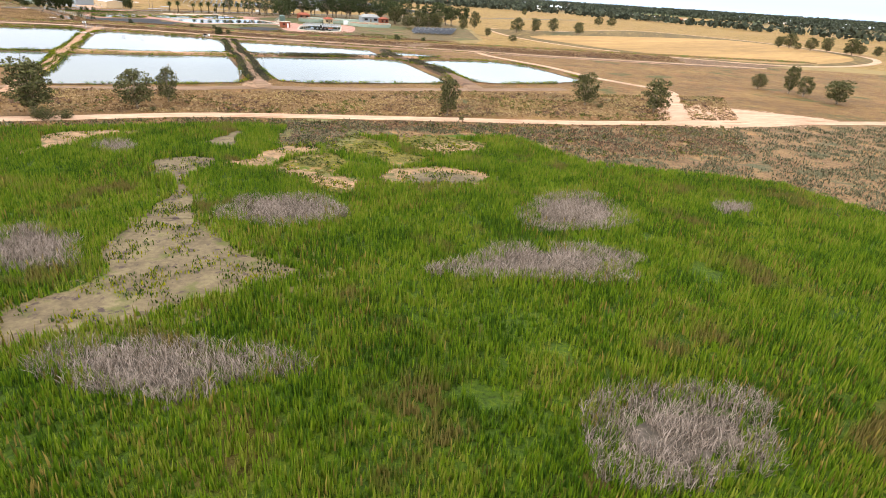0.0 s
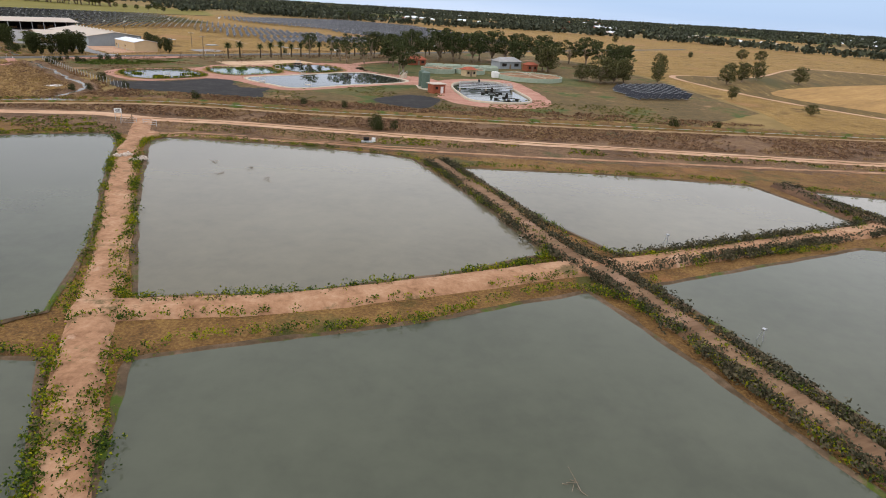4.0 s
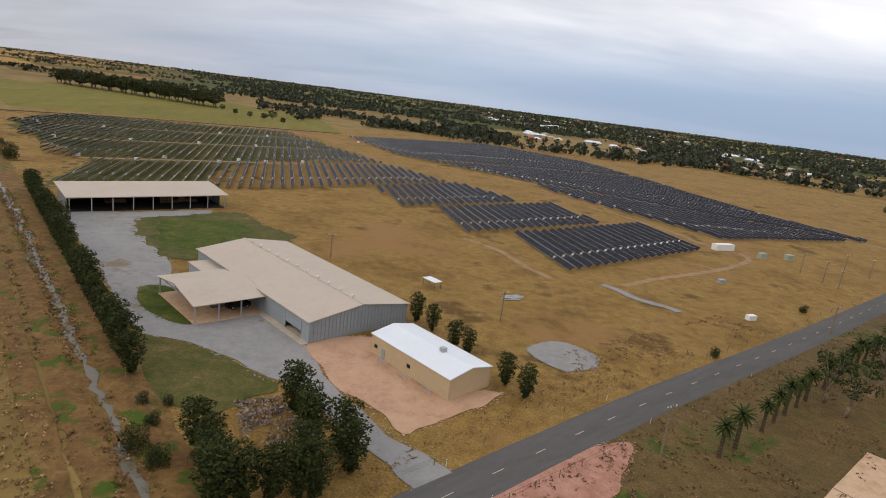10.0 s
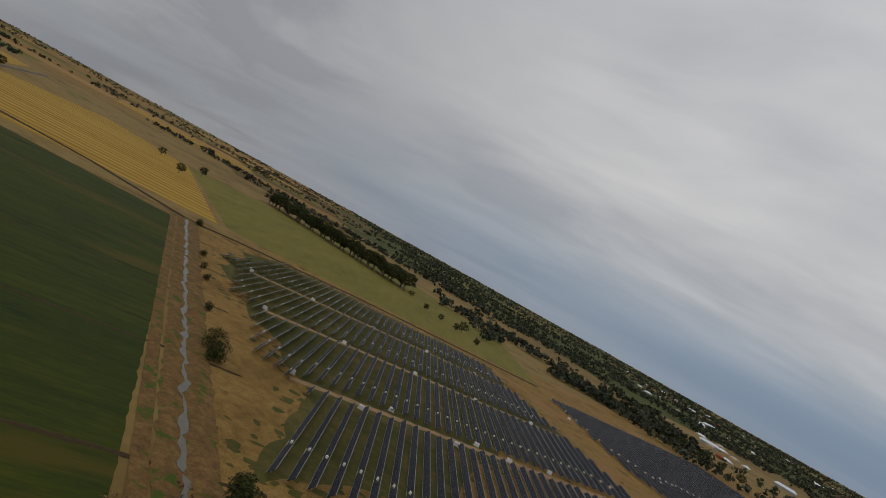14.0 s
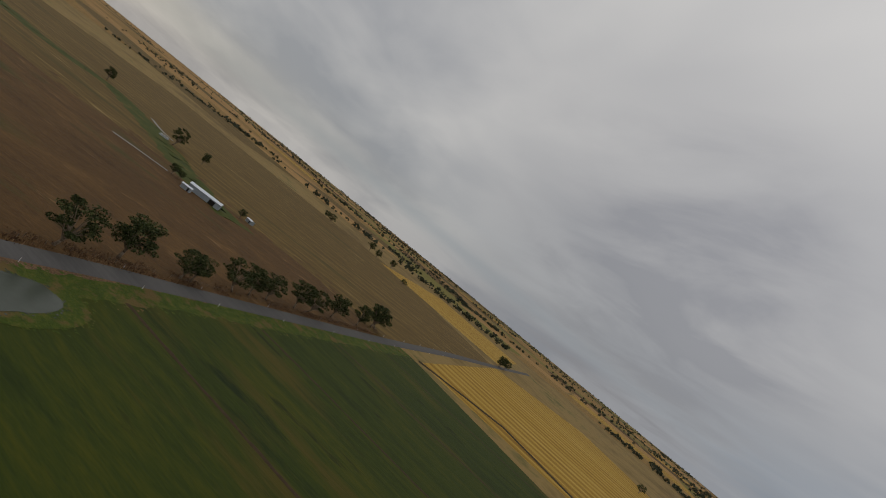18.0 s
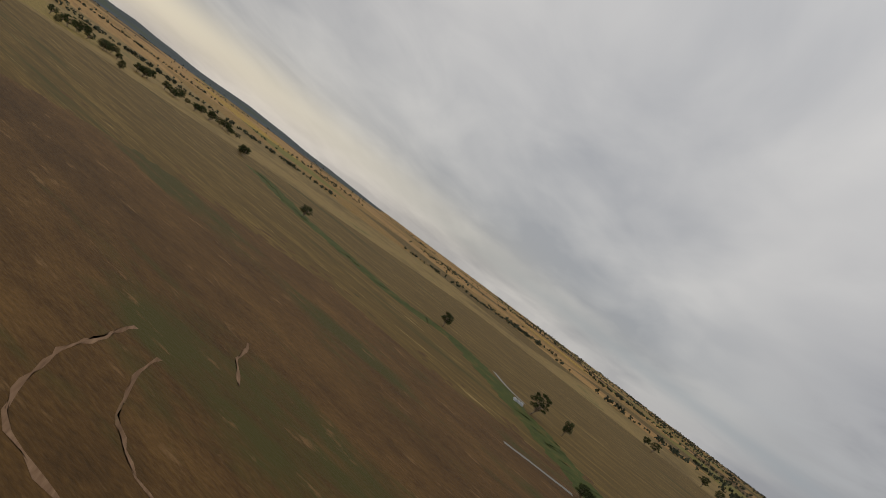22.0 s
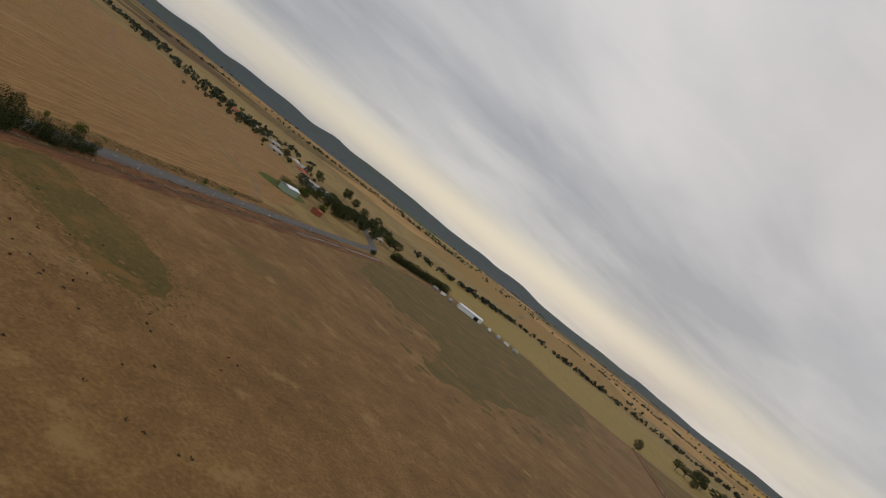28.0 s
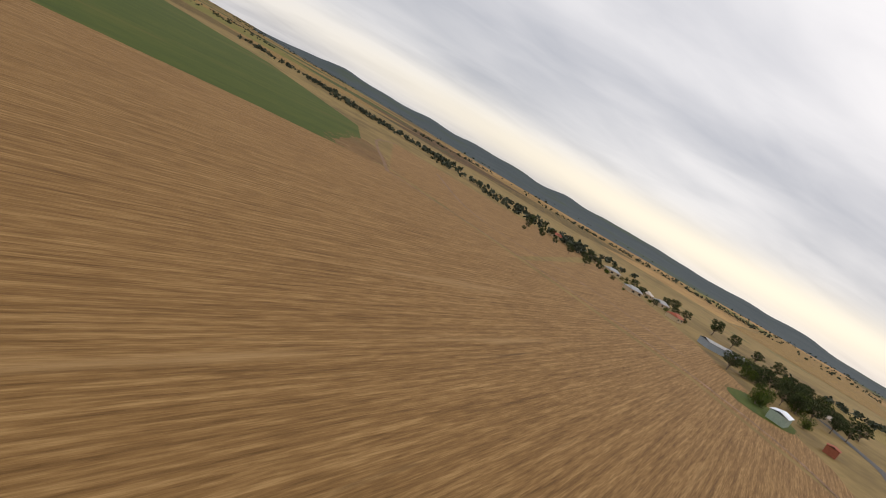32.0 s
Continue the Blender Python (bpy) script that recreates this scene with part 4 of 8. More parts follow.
def anticlock(p):
    a = sum(p[i - 1][0] * p[i][1] - p[i][0] * p[i - 1][1] for i in range(len(p)))
    return p if a < 0 else p[::-1]


PONDS = [
    ([(-56, 98), (-38, 105.8), (-22.3, 114.3), (-8.8, 88), (-2.4, 70.8), (-23, 57.9), (-35.2, 52.4), (-47.8, 77.6)], "pond"),
    ([(-87.4, 160.2), (-86.2, 163.6), (-69.7, 164.3), (-48.7, 162.3), (-43.8, 160.4), (-32.4, 138.9), (-25.8, 123.1), (-36, 115.8), (-49.7, 109.4), (-60.5, 106.9), (-70.9, 125.9)], "pond_brown"),
    ([(-35.2, 156.9), (-13.4, 158.9), (9.6, 158.3), (17.1, 142), (1.1, 133.2), (-17.7, 124.8), (-24.5, 134.3)], "pond_brown"),
    ([(-15.5, 117), (11.8, 131.7), (23.6, 132.4), (41.2, 91.8), (27.7, 84.3), (10.5, 76.8), (4.6, 76.8), (-3.6, 90.8)], "pond"),
    ([(29.6, 137), (51.5, 147.7), (63.8, 141.4), (77, 113.2), (69.4, 105.3), (52.4, 96.2), (48, 97), (38.2, 121.4)], "pond"),
    ([(18.4, 157), (29, 155.7), (34.5, 151), (22.8, 144.4)], "pond_brown"),
    ([(-128, 146), (-109, 158.3), (-104.5, 160.5), (-99.2, 163.3), (-96.3, 163.4), (-92.8, 159.3), (-89.8, 153.6), (-84.6, 143), (-71.2, 117.4), (-65.9, 103.4), (-69.6, 100), (-78, 93)], "pond"),
    ([(-73.5, 92), (-66.5, 96.5), (-61.9, 97.1), (-55.5, 87.1), (-52.5, 81.1), (-51.3, 76), (-58, 66)], "pond"),
]
for p, mat in PONDS:
    water_body(anticlock(p), mat, "shallow settling pond of murky water", smooth=False)
TREAT = [
    ([(-140.4, 245.1), (-138, 252.4), (-132.1, 258), (-125.7, 257.4), (-119.8, 252.1), (-117.1, 247.5), (-119.8, 240.9), (-125.5, 234.9), (-131.6, 235.3)], "lagoon"),
    ([(-123.4, 267), (-118.6, 274.3), (-110.1, 279.6), (-104.6, 274.2), (-100.2, 269), (-103.9, 261.6), (-109.4, 255.1), (-116.8, 257.1)], "green_water"),
    ([(-107.4, 288.4), (-101.8, 297.6), (-95.3, 300.4), (-88.3, 295), (-83.3, 287.4), (-92, 274.3), (-99.3, 276.2)], "lagoon"),
]
patch("gravel_apron", [(-145.6, 244.6), (-142.6, 255.1), (-128.7, 266), (-126, 280), (-108, 296), (-95.9, 310.1), (-84, 312), (-72.6, 290.3), (-50, 279), (-46, 262), (-57.8, 258), (-83.7, 230), (-90.2, 230.7), (-105.1, 241.5), (-113, 243), (-125.1, 229.5), (-132.8, 231)], 0.09, "pink_gravel", "pink gravel paths round the ponds", "path", ragged=0.8, soft=0.7, blob=0.3)
for p, mat in TREAT:
    patch("pond_verge", [(p[i][0] * 1.16 - 0.16 * sum(q[0] for q in p) / len(p), p[i][1] * 1.16 - 0.16 * sum(q[1] for q in p) / len(p)) for i in range(len(p))], 0.11, "pale_grass", "dry grass rim of the pond", ragged=0.4, soft=0.6, blob=0.3)
    water_body(anticlock(p), mat, "still treatment pond")
LAGOON = [(-104.2, 249.4), (-92, 266.3), (-75.3, 284.2), (-65.5, 277.6), (-57.2, 267.2), (-73.4, 247.2), (-84.9, 234.6), (-94.1, 239.4)]
patch("lagoon", LAGOON, 0.13, "lagoon", "large still lagoon", "pond", ragged=0.0)
ribbon("lagoon_kerb", anticlock(LAGOON), [(-0.4, 0.05), (-0.2, 0.22), (0.7, 0.24), (0.8, 0.05)], "kerb", "pale concrete lagoon kerb", "kerb", closed=True, ragged=0.0)
patch("sludge_bed", [(-132, 223.4), (-124.6, 228.3), (-118.4, 232.4), (-115, 239.5), (-112.1, 242.7), (-105.1, 240.6), (-101.8, 233.2), (-96.9, 228.9), (-90.5, 230.6), (-90.3, 223.5), (-87.3, 214.1), (-91.4, 211.8), (-100.2, 211.2), (-109.2, 214), (-114.4, 213.7), (-122.9, 215.2)], 0.10, "sludge", "black drying sludge bed", "bed", ragged=1.6, step=0.8, soft=1.4, blob=0.5)
patch("sludge_bed", [(-60.8, 223.2), (-52.1, 235.5), (-44.3, 232.3), (-44.2, 222.8), (-47.2, 213.5), (-57.9, 217.6)], 0.10, "sludge", "small black sludge bed", "bed", soft=1.4, blob=0.5)


def strip(w, z, crown=0.05):
    return [(-w / 2, z), (-w / 4, z + crown), (w / 4, z + crown), (w / 2, z)]


# dirt tracks
ribbon("dirt_track", [(-60, 3), (-18.2, 24.2), (4.6, 36), (35.4, 44.5), (63.9, 51), (83.5, 57.5), (124.8, 72), (240, 110)], strip(3.5, 0.10), "track", "pale pink dirt track beside the marsh")
ribbon("dirt_track", [(87.6, 58), (92.9, 82.7), (97.3, 104), (90.2, 113.1), (81.9, 122.6), (70.7, 143.8), (52, 168), (46, 182)], strip(3.0, 0.12), "track", "pale pink side track curving to the ponds")
patch("track_junction", [(86, 56), (90, 82), (96, 84), (110, 80), (125, 74), (110, 64)], 0.11, "track", "bare pale earth at the track junction", "track", soft=1.5, blob=0.5)
ribbon("dirt_track", [(-142, 170), (-123.8, 176.6), (-108.2, 180.3), (-96.5, 178.6), (-82.7, 180.1), (-61.4, 179.3), (-40.8, 179.1), (-15.5, 180.1), (60, 183), (160, 192)], strip(3.6, 0.10), "track", "pale dirt track above the ponds")
patch("causeway_fork", [(-97.4, 174.5), (-95.4, 173.8), (-92, 168.9), (-88, 166.4), (-85, 166), (-89.2, 163.4), (-92.9, 164), (-95.4, 169)], 0.10, "causeway_dirt", "pinkish dirt where the causeway meets the tracks", "track", ragged=0.6, step=0.6, soft=0.8, blob=0.25)
patch("causeway_end", [(-1.5, 73.5), (1.2, 75), (5.5, 69), (4, 64.5), (0, 66.5)], 0.155, "orange_dirt", "pinkish dirt where the causeway meets the track", "track", soft=1.0, blob=0.35)
ribbon("causeway", [(-97.8, 177.2), (-94.5, 170.4), (-90, 160), (-88, 154.2), (-84.2, 146.9), (-77, 133), (-66, 112), (-61, 101), (-52, 84), (-44, 68), (-38, 54), (-34, 46)], [(-1.65, 0.0), (-1.1, 0.42), (1.1, 0.42), (1.65, 0.0)], "causeway_dirt", "orange dirt causeway between ponds", "causeway")
ribbon("causeway", [(-64, 104), (-50, 107.5), (-36, 113.5), (-24, 119.5), (-18, 121.5), (0, 130.5), (19, 140.5), (28, 145)], [(-1.9, 0.0), (-1.0, 0.5), (1.0, 0.5), (1.9, 0.0)], "causeway_dirt", "orange dirt causeway between ponds", "causeway")
ribbon("causeway", [(-40, 160), (-30.5, 140), (-24, 124.5), (-18.5, 116), (-6, 88), (0.5, 74.5), (1.6, 72)], [(-1.7, 0.0), (-0.8, 0.5), (0.8, 0.5), (1.7, 0.0)], "brown_dirt", "orange dirt causeway between ponds", "causeway")
ribbon("causeway", [(15.5, 160), (20.3, 143), (26.5, 136), (30.8, 127), (39.9, 107), (45, 95), (47, 88)], [(-2.2, 0.0), (-1.3, 0.55), (1.3, 0.55), (2.2, 0.0)], "scrub_tuft", "dark scrubby causeway between ponds", "causeway")
ribbon("dirt_track", [(-91, 166.2), (-87.1, 166.8), (-82.3, 166.5), (-73.1, 167.4), (-63.9, 167.5), (-54.8, 167.4), (-43.1, 167.0), (40, 174.5), (120, 182)], strip(1.2, 0.09), "causeway_dirt", "pinkish dirt track along the pond edge", ragged=0.4)
ribbon("dirt_track", [(-89, 167.4), (-85.5, 168.5), (-81.7, 168.7), (-73.1, 169.1), (-64, 169.0), (-52, 168.9), (-40, 169)], strip(0.45, 0.085), "causeway_dirt", "faint second wheel track along the pond edge", ragged=0.5)
ribbon("dirt_track", [(-50, 44), (-33, 48), (-20, 54.5), (-8, 60), (3, 66.5), (16, 70.5), (40, 80), (70, 95)], strip(4.2, 0.07, 0.02), "brown_dirt", "rutted dirt track along the pond edge", ragged=0.45)
for line in ([(-96.5, 178.8), (-82.7, 180.1), (-61.4, 179.3), (-40.8, 179.1), (-15.5, 180.1), (60, 183), (160, 192)],):
    ribbon("grass_crown", line, [(-0.22, 0.16), (0, 0.2), (0.22, 0.16)], "bank_dirt", "grassy crown between wheel ruts", "track", ragged=0.5)


def ramp(end, back, top, foot, height, reach, mat_):
    """Earth ramp that brings the raised end of a causeway down to the track."""
    e, k = Vector(end), Vector(back)
    d = (e - k).normalized()
    s = Vector((-d.y, d.x))
    b = Build()
    at = lambda along, side, z: (*(e + d * along + s * side), z)
    b.quad(at(-0.4, -top, height), at(reach, -top * 1.3, 0.15), at(reach, top * 1.3, 0.15), at(-0.4, top, height))
    b.quad(at(-0.4, top, height), at(reach, top * 1.3, 0.15), at(reach * 0.8, foot * 1.3, 0.0), at(-0.4, foot, 0.0))
    b.quad(at(-0.4, -foot, 0.0), at(reach * 0.8, -foot * 1.3, 0.0), at(reach, -top * 1.3, 0.15), at(-0.4, -top, height))
    setting("causeway_ramp", b, mat_, "worn dirt ramp at the end of a causeway", "causeway")


ramp((1.6, 72), (0.5, 74.5), 0.8, 1.7, 0.5, 4.5, "brown_dirt")
ramp((47, 88), (45, 95), 1.3, 2.2, 0.55, 4.0, "brown_dirt")
ramp((-34, 46), (-38, 54), 1.1, 1.65, 0.42, 4.0, "causeway_dirt")
RING = [(57, 356), (60, 312), (78, 266), (113, 230), (180, 215), (262, 300), (240, 420), (176, 466), (96, 372)]
patch("ring_track", grown(RING, 1.03), 0.055, "track", "pale ring track round a paddock", "track", ragged=0.5)
patch("ring_paddock", RING, 0.07, "streaky", "brown paddock inside the ring track")
patch("gold_paddock", [(76, 300), (92, 268), (118, 238), (178, 222), (252, 300), (232, 405), (150, 370)], 0.09, "tan_paddock", "tan cut paddock inside the ring track")
# drain and its two service tracks
DRAIN = [(-150, 178), (-134, 187), (-121.5, 192.5), (-109.4, 197.2), (-99.5, 199), (-89.4, 199.6), (-75, 199.2), (-63.9, 199.6), (-52.9, 200.9), (-25.7, 203.2), (0, 206), (80, 216), (200, 236)]
ribbon("drain_bed", DRAIN, [(-1.6, 0.12), (1.6, 0.12)], "bank_dirt", "weedy bed of the drain", "drain", ragged=0.2)
ribbon("drain_bank", DRAIN, [(-2.6, 0.08), (-2.0, 0.45), (-1.0, 0.13)], "bank_dirt", "weedy bank of the drain", "drain", ragged=0.25)
ribbon("drain_bank", [(-150, 178), (-142, 183), (-134, 187)], [(1.0, 0.13), (2.6, 0.5), (4.2, 0.05)], "bank_dirt", "weedy earth bank of the drain", "drain", ragged=0.3)
ribbon("drain_bank", [(-119.5, 193.5)] + DRAIN[3:], [(1.0, 0.13), (2.4, 0.55), (4.2, 0.05)], "bank_dirt", "weedy earth bank of the drain", "drain", ragged=0.3)
ribbon("drain_water", DRAIN, [(-0.5, 0.17), (0.5, 0.17)], "drain_water", "narrow grey water in the drain", "drain", ragged=0.35)
patch("creek_mouth", [(-134.5, 187.6), (-130.5, 190), (-128.4, 194), (-128.4, 199), (-127.2, 199), (-126.4, 195), (-124, 192.8), (-120, 193.6), (-121.5, 192.2), (-128, 189.3)], 0.172, "creek_water", "pale water where the creek meets the drain", "creek", ragged=0.15, step=0.6)
ribbon("service_track", [(x, y - 3.9) for x, y in DRAIN], strip(1.8, 0.12), "tan_dirt", "tan service track beside the drain", ragged=0.25)
CREEK = [(-127.8, 198.5), (-128.6, 204), (-131, 211.5), (-138.3, 220.1), (-143.1, 223.8), (-148.3, 229.3), (-153.2, 233.8), (-156.4, 237.6), (-162.2, 241.3), (-166.2, 245.3), (-169.1, 249.2), (-172.9, 251.2), (-176.8, 255.6)]
ribbon("creek", CREEK, [(-3.2, 0.05), (-1.8, 0.5), (-0.6, 0.10), (0.6, 0.10), (1.8, 0.5), (3.2, 0.05)], "brown_scrub", "eroded creek bank", "creek", ragged=0.5)
ribbon("creek_water", CREEK, [(-0.5, 0.16), (0.5, 0.16)], "creek_water", "narrow pale creek water", "creek", ragged=0.55, step=1.0)
CHANNEL = [(-190.8, 268.6), (-208, 285.5), (-226.1, 301.9), (-256.2, 329.9), (-289.7, 360.4), (-313.7, 382), (-376.9, 439), (-509, 560)]
ribbon("channel", CHANNEL, [(-6.5, 0.08), (-3.0, 0.45), (-1.2, 0.12), (1.2, 0.12), (3.0, 0.45), (5.0, 0.08)], "bank_dirt", "earth irrigation channel", "channel", ragged=0.5)
ribbon("channel_water", CHANNEL, [(-0.6, 0.18), (0.6, 0.18)], "creek_water", "pale water in the channel", "channel", ragged=0.9)
ribbon("channel_track", [(x - 4.9, y - 5.3) for x, y in CHANNEL], strip(3.0, 0.12), "bank_dirt", "rutted dirt track beside the channel")
ribbon("cross_drain", [(-512, 562), (-583, 551), (-655, 520), (-672, 464)], [(-2.5, 0.1), (-1, 0.4), (1, 0.4), (2.5, 0.1)], "crop_edge", "dark drain between the crops", "drain", ragged=0.5, smooth=False)
ribbon("cross_drain", [(-509, 562), (-490, 590), (-440, 650), (-330, 748)], [(-2.5, 0.1), (-1, 0.4), (1, 0.4), (2.5, 0.1)], "crop_edge", "dark drain along the pasture", "drain", ragged=0.5, smooth=False)
for k in range(-2, 4):
    a = np.array((-521.0 - 38.5 * k, 327.0 + 35.0 * k))
    ribbon("crop_rill", [tuple(a), tuple(a + np.array((0.68, 0.73)) * 195)], [(-0.6, 0.075), (0, 0.12), (0.6, 0.075)], "crop_edge", "dark rill across the crop", "rill", ragged=0.3)


def road(name, pts, width, label, dash_from, dash_to):
    r = ribbon(name, pts, [(-width / 2 - 0.5, 0.06), (-width / 2, 0.16), (0, 0.22), (width / 2, 0.16), (width / 2 + 0.5, 0.06)], "asphalt", label, "road", ragged=0.05)
    line = curve_through(pts, False, 0.5)
    d = Build().box((0, 0, 0), (2.0, 0.12, 0.012)).mesh("centre_dash", M["kerb"])
    run = 0.0
    for i in range(1, len(line)):
        run += np.linalg.norm(line[i] - line[i - 1])
        if dash_from < run < dash_to and run % 8.3 < 0.5:
            v = line[i] - line[i - 1]
            o = part("centre_dash", d, None, r)
            o.matrix_basis = pose(line[i][0], line[i][1], 0.232, 0, 0, math.degrees(math.atan2(v[1], v[0])))
    return r


road("road", [(-330, 108), (-204, 245), (-195.3, 254.7), (-183.5, 267.4), (-167.2, 286.8), (-141.7, 316.7), (-97.7, 364.7), (-29.5, 441.8), (36.1, 515.7), (150, 645)], 5.6, "two-lane asphalt road past the sheds", 100, 560)
road("road", [(-330, 138), (-420, 220), (-506, 299), (-530.5, 320), (-580.8, 365), (-657.8, 434.2), (-777.9, 537.4), (-901.5, 648), (-1150, 868)], 5.6, "straight country road lined with gum trees", 0, 0)
road("road", [(-360, 75), (-440, 0), (-483.5, -41.1), (-492.1, -49.3), (-526, -83.9), (-562.5, -120.8), (-630.9, -192.8), (-664, -229), (-678, -247), (-688, -275), (-700, -320), (-712, -400)], 5.6, "asphalt road bending towards the farm", 100, 420)
patch("gravel_layby", [(-176.5, 269), (-174, 275.4), (-166, 284.6), (-157, 295.4), (-145.2, 305), (-149, 292), (-157.9, 281.9), (-165.7, 274.7)], 0.12, "pink_gravel", "pink gravel lay-by beside the road", "track", ragged=1.0, step=0.8, soft=0.8, blob=0.3)
ribbon("side_track", [(-187, 260.5), (-182, 254.5), (-178, 249.8), (-175.9, 244.7), (-175.7, 239.6), (-177.5, 234), (-186, 224)], strip(2.6, 0.11), "pink_gravel", "pink dirt side track")
patch("slab", [(-131, 289), (-108.3, 315.4), (-97.5, 307.2), (-121, 280)], 0.16, "slab", "large tan concrete slab", "slab", smooth=False, ragged=0.1)
patch("slab", [(-125.1, 274.5), (-118.2, 282.4), (-115.6, 279.4), (-122.2, 272.4)], 0.15, "slab", "small tan concrete slab", "slab", smooth=False, ragged=0.1)
for a, c in (((-125.7, 295.3), (-115.8, 286)), ((-118.8, 303.5), (-109.1, 294.2)), ((-126, 284.5), (-103, 311.3))):
    ribbon("slab_joint", [a, c], [(-0.09, 0.165), (0, 0.17), (0.09, 0.165)], "bank_dirt", "dark joint in the concrete slab", "joint", ragged=0.02)
patch("hardstand", [(-286.6, 370.6), (-272.2, 386), (-259.3, 399.3), (-257, 396), (-266, 378), (-247.2, 355.4), (-238, 345), (-233.8, 338.4), (-217.5, 321.9), (-210.7, 327.5), (-197.1, 318.5), (-190.8, 309.1), (-185.2, 302.9), (-181, 299.6), (-176.7, 295.2), (-172.6, 293.4), (-167, 289), (-169.8, 285.2), (-177.5, 291), (-188.1, 299.3), (-194, 303.6), (-199.3, 305.6), (-206.4, 308.9), (-214.4, 311.2), (-221.5, 311.6), (-226.6, 314.5), (-242, 329.6), (-253.4, 340.5), (-271.6, 357.3)], 0.12, "concrete_grey", "pale grey gravel hardstand and drive", "drive", ragged=0.5, step=0.8, soft=0.8, blob=0.3)
patch("yard", [(-196.2, 317.6), (-187.5, 325.5), (-172.5, 309), (-165.6, 313.4), (-163.3, 313.3), (-168.9, 304.1), (-172.4, 300.4), (-175.2, 296.8), (-177.7, 299.2), (-182.7, 303), (-186.7, 305), (-191.4, 310.9)], 0.135, "sandy", "sandy pink yard", "yard", ragged=0.7, step=0.8, soft=0.8, blob=0.3)
patch("lawn", [(-234.5, 328), (-234.8, 331.7), (-230, 332.4), (-222.1, 324.2), (-217.9, 321.7), (-215.8, 319.8), (-218, 317.3), (-222.6, 317.9), (-228.4, 321)], 0.15, "lawn", "green lawn island in the drive", "lawn", ragged=0.5, step=0.8, soft=0.5, blob=0.3)
patch("bare_verge", [(-268, 377), (-260.7, 390), (-251, 402), (-236, 390), (-226, 386), (-233, 355), (-241, 350), (-249, 355)], 0.13, "worn_lawn", "bare worn earth round the lawn", "ground", ragged=2.0, step=0.8, soft=1.2, blob=0.5)
patch("lawn", [(-262, 377), (-256, 386), (-247, 392), (-237, 384), (-234, 370), (-236, 357), (-241, 356), (-249, 361)], 0.14, "lawn", "green and bare lawn by the shed", "lawn", ragged=2.5, step=0.8, scale=0.2, soft=1.6, blob=0.5)
patch("lawn", [(-221.9, 311.2), (-214.1, 310.6), (-206.2, 308.3), (-196.5, 304.2), (-194.9, 301.7), (-197.4, 298.2), (-200.1, 292.4), (-203.4, 292.7), (-209.2, 294.4), (-213.4, 299.7), (-218.2, 305.9)], 0.11, "worn_lawn", "green lawn below the drive", "lawn", ragged=1.0, step=0.8, scale=0.2, soft=1.2, blob=0.5)
patch("pale_pad", [(-159.5, 332.2), (-152.4, 339.3), (-145.8, 332.9), (-152.3, 325.4)], 0.14, "concrete_grey", "pale grey gravel pad", "pad", soft=0.6, blob=0.3)
patch("farm_lawn", [(-598, -232), (-612, -226), (-628, -244), (-622, -258), (-604, -250)], 0.09, "green_crop", "green farm garden lawn", "lawn", soft=1.5, blob=0.8)
patch("green_swale", [(-165, 259.5), (-165.1, 268.5), (-156.7, 276.7), (-141.2, 279.6), (-148, 267.2), (-156.9, 258)], 0.10, "weeds", "green weedy swale", "grass", ragged=3.0, step=0.8, scale=0.2, soft=2.5, blob=0.7)
patch("plant_lawn", [(-80, 300), (-60, 284), (-30, 286), (0, 284), (8, 300), (-20, 325), (-60, 335)], 0.09, "worn_lawn", "green lawn round the plant", "lawn", ragged=4.0, step=1.0, scale=0.15, soft=4, blob=1.2)
patch("plant_lawn", [(-84, 236), (-62, 262), (-52, 258), (-60, 240), (-70, 228)], 0.085, "worn_lawn", "green grass by the lagoon", "lawn", ragged=4.0, step=1.0, scale=0.15, soft=4, blob=1.2)
ribbon("gravel_path", [(-84, 312), (-80, 325), (-72, 335), (-60, 338)], strip(4, 0.12), "pink_gravel", "pink gravel path", "path")
for line_ in ([(-133.4, 388.3), (-121.4, 402.0), (-108.1, 415.2), (-92.1, 432.4), (-81.9, 446.8), (-79.0, 456.0), (-81.9, 461.3)], [(-180.8, 415.4), (-168.9, 406.3), (-159.9, 391.9), (-153.2, 383.4)], [(-80.6, 464.7), (-90.7, 467.9), (-97.1, 482.1), (-118.2, 512.6), (-130.0, 522.0)]):
    ribbon("farm_track", line_, strip(2.2, 0.08), "tan_dirt", "faint dirt track through the paddock", ragged=0.3)
ribbon("side_road", [(-139.4, 385.4), (-136.3, 383.1), (-131.6, 377.0), (-125.9, 374.4), (-122.6, 371.7)], strip(2.6, 0.15), "concrete_grey", "short grey gravel strip in the paddock", "road", ragged=0.4)
for line in ([(-466, -333), (-511, -305), (-550, -271), (-577, -238), (-589, -199), (-583.5, -160)], [(-466, -333), (-458, -497), (-474, -560)], [(-504, -485), (-521, -343), (-566, -318), (-596, -268)]):
    ribbon("field_track", line, strip(2.0, 0.075, 0.02), "brown_dirt", "bare dirt line along the field edge", "track", ragged=0.5)
patch("field_corner", [(-441, -334), (-462, -345), (-462, -400), (-450, -430), (-443, -390)], 0.06, "pasture", "brown dry corner of the green field", ragged=3, soft=7, blob=2)
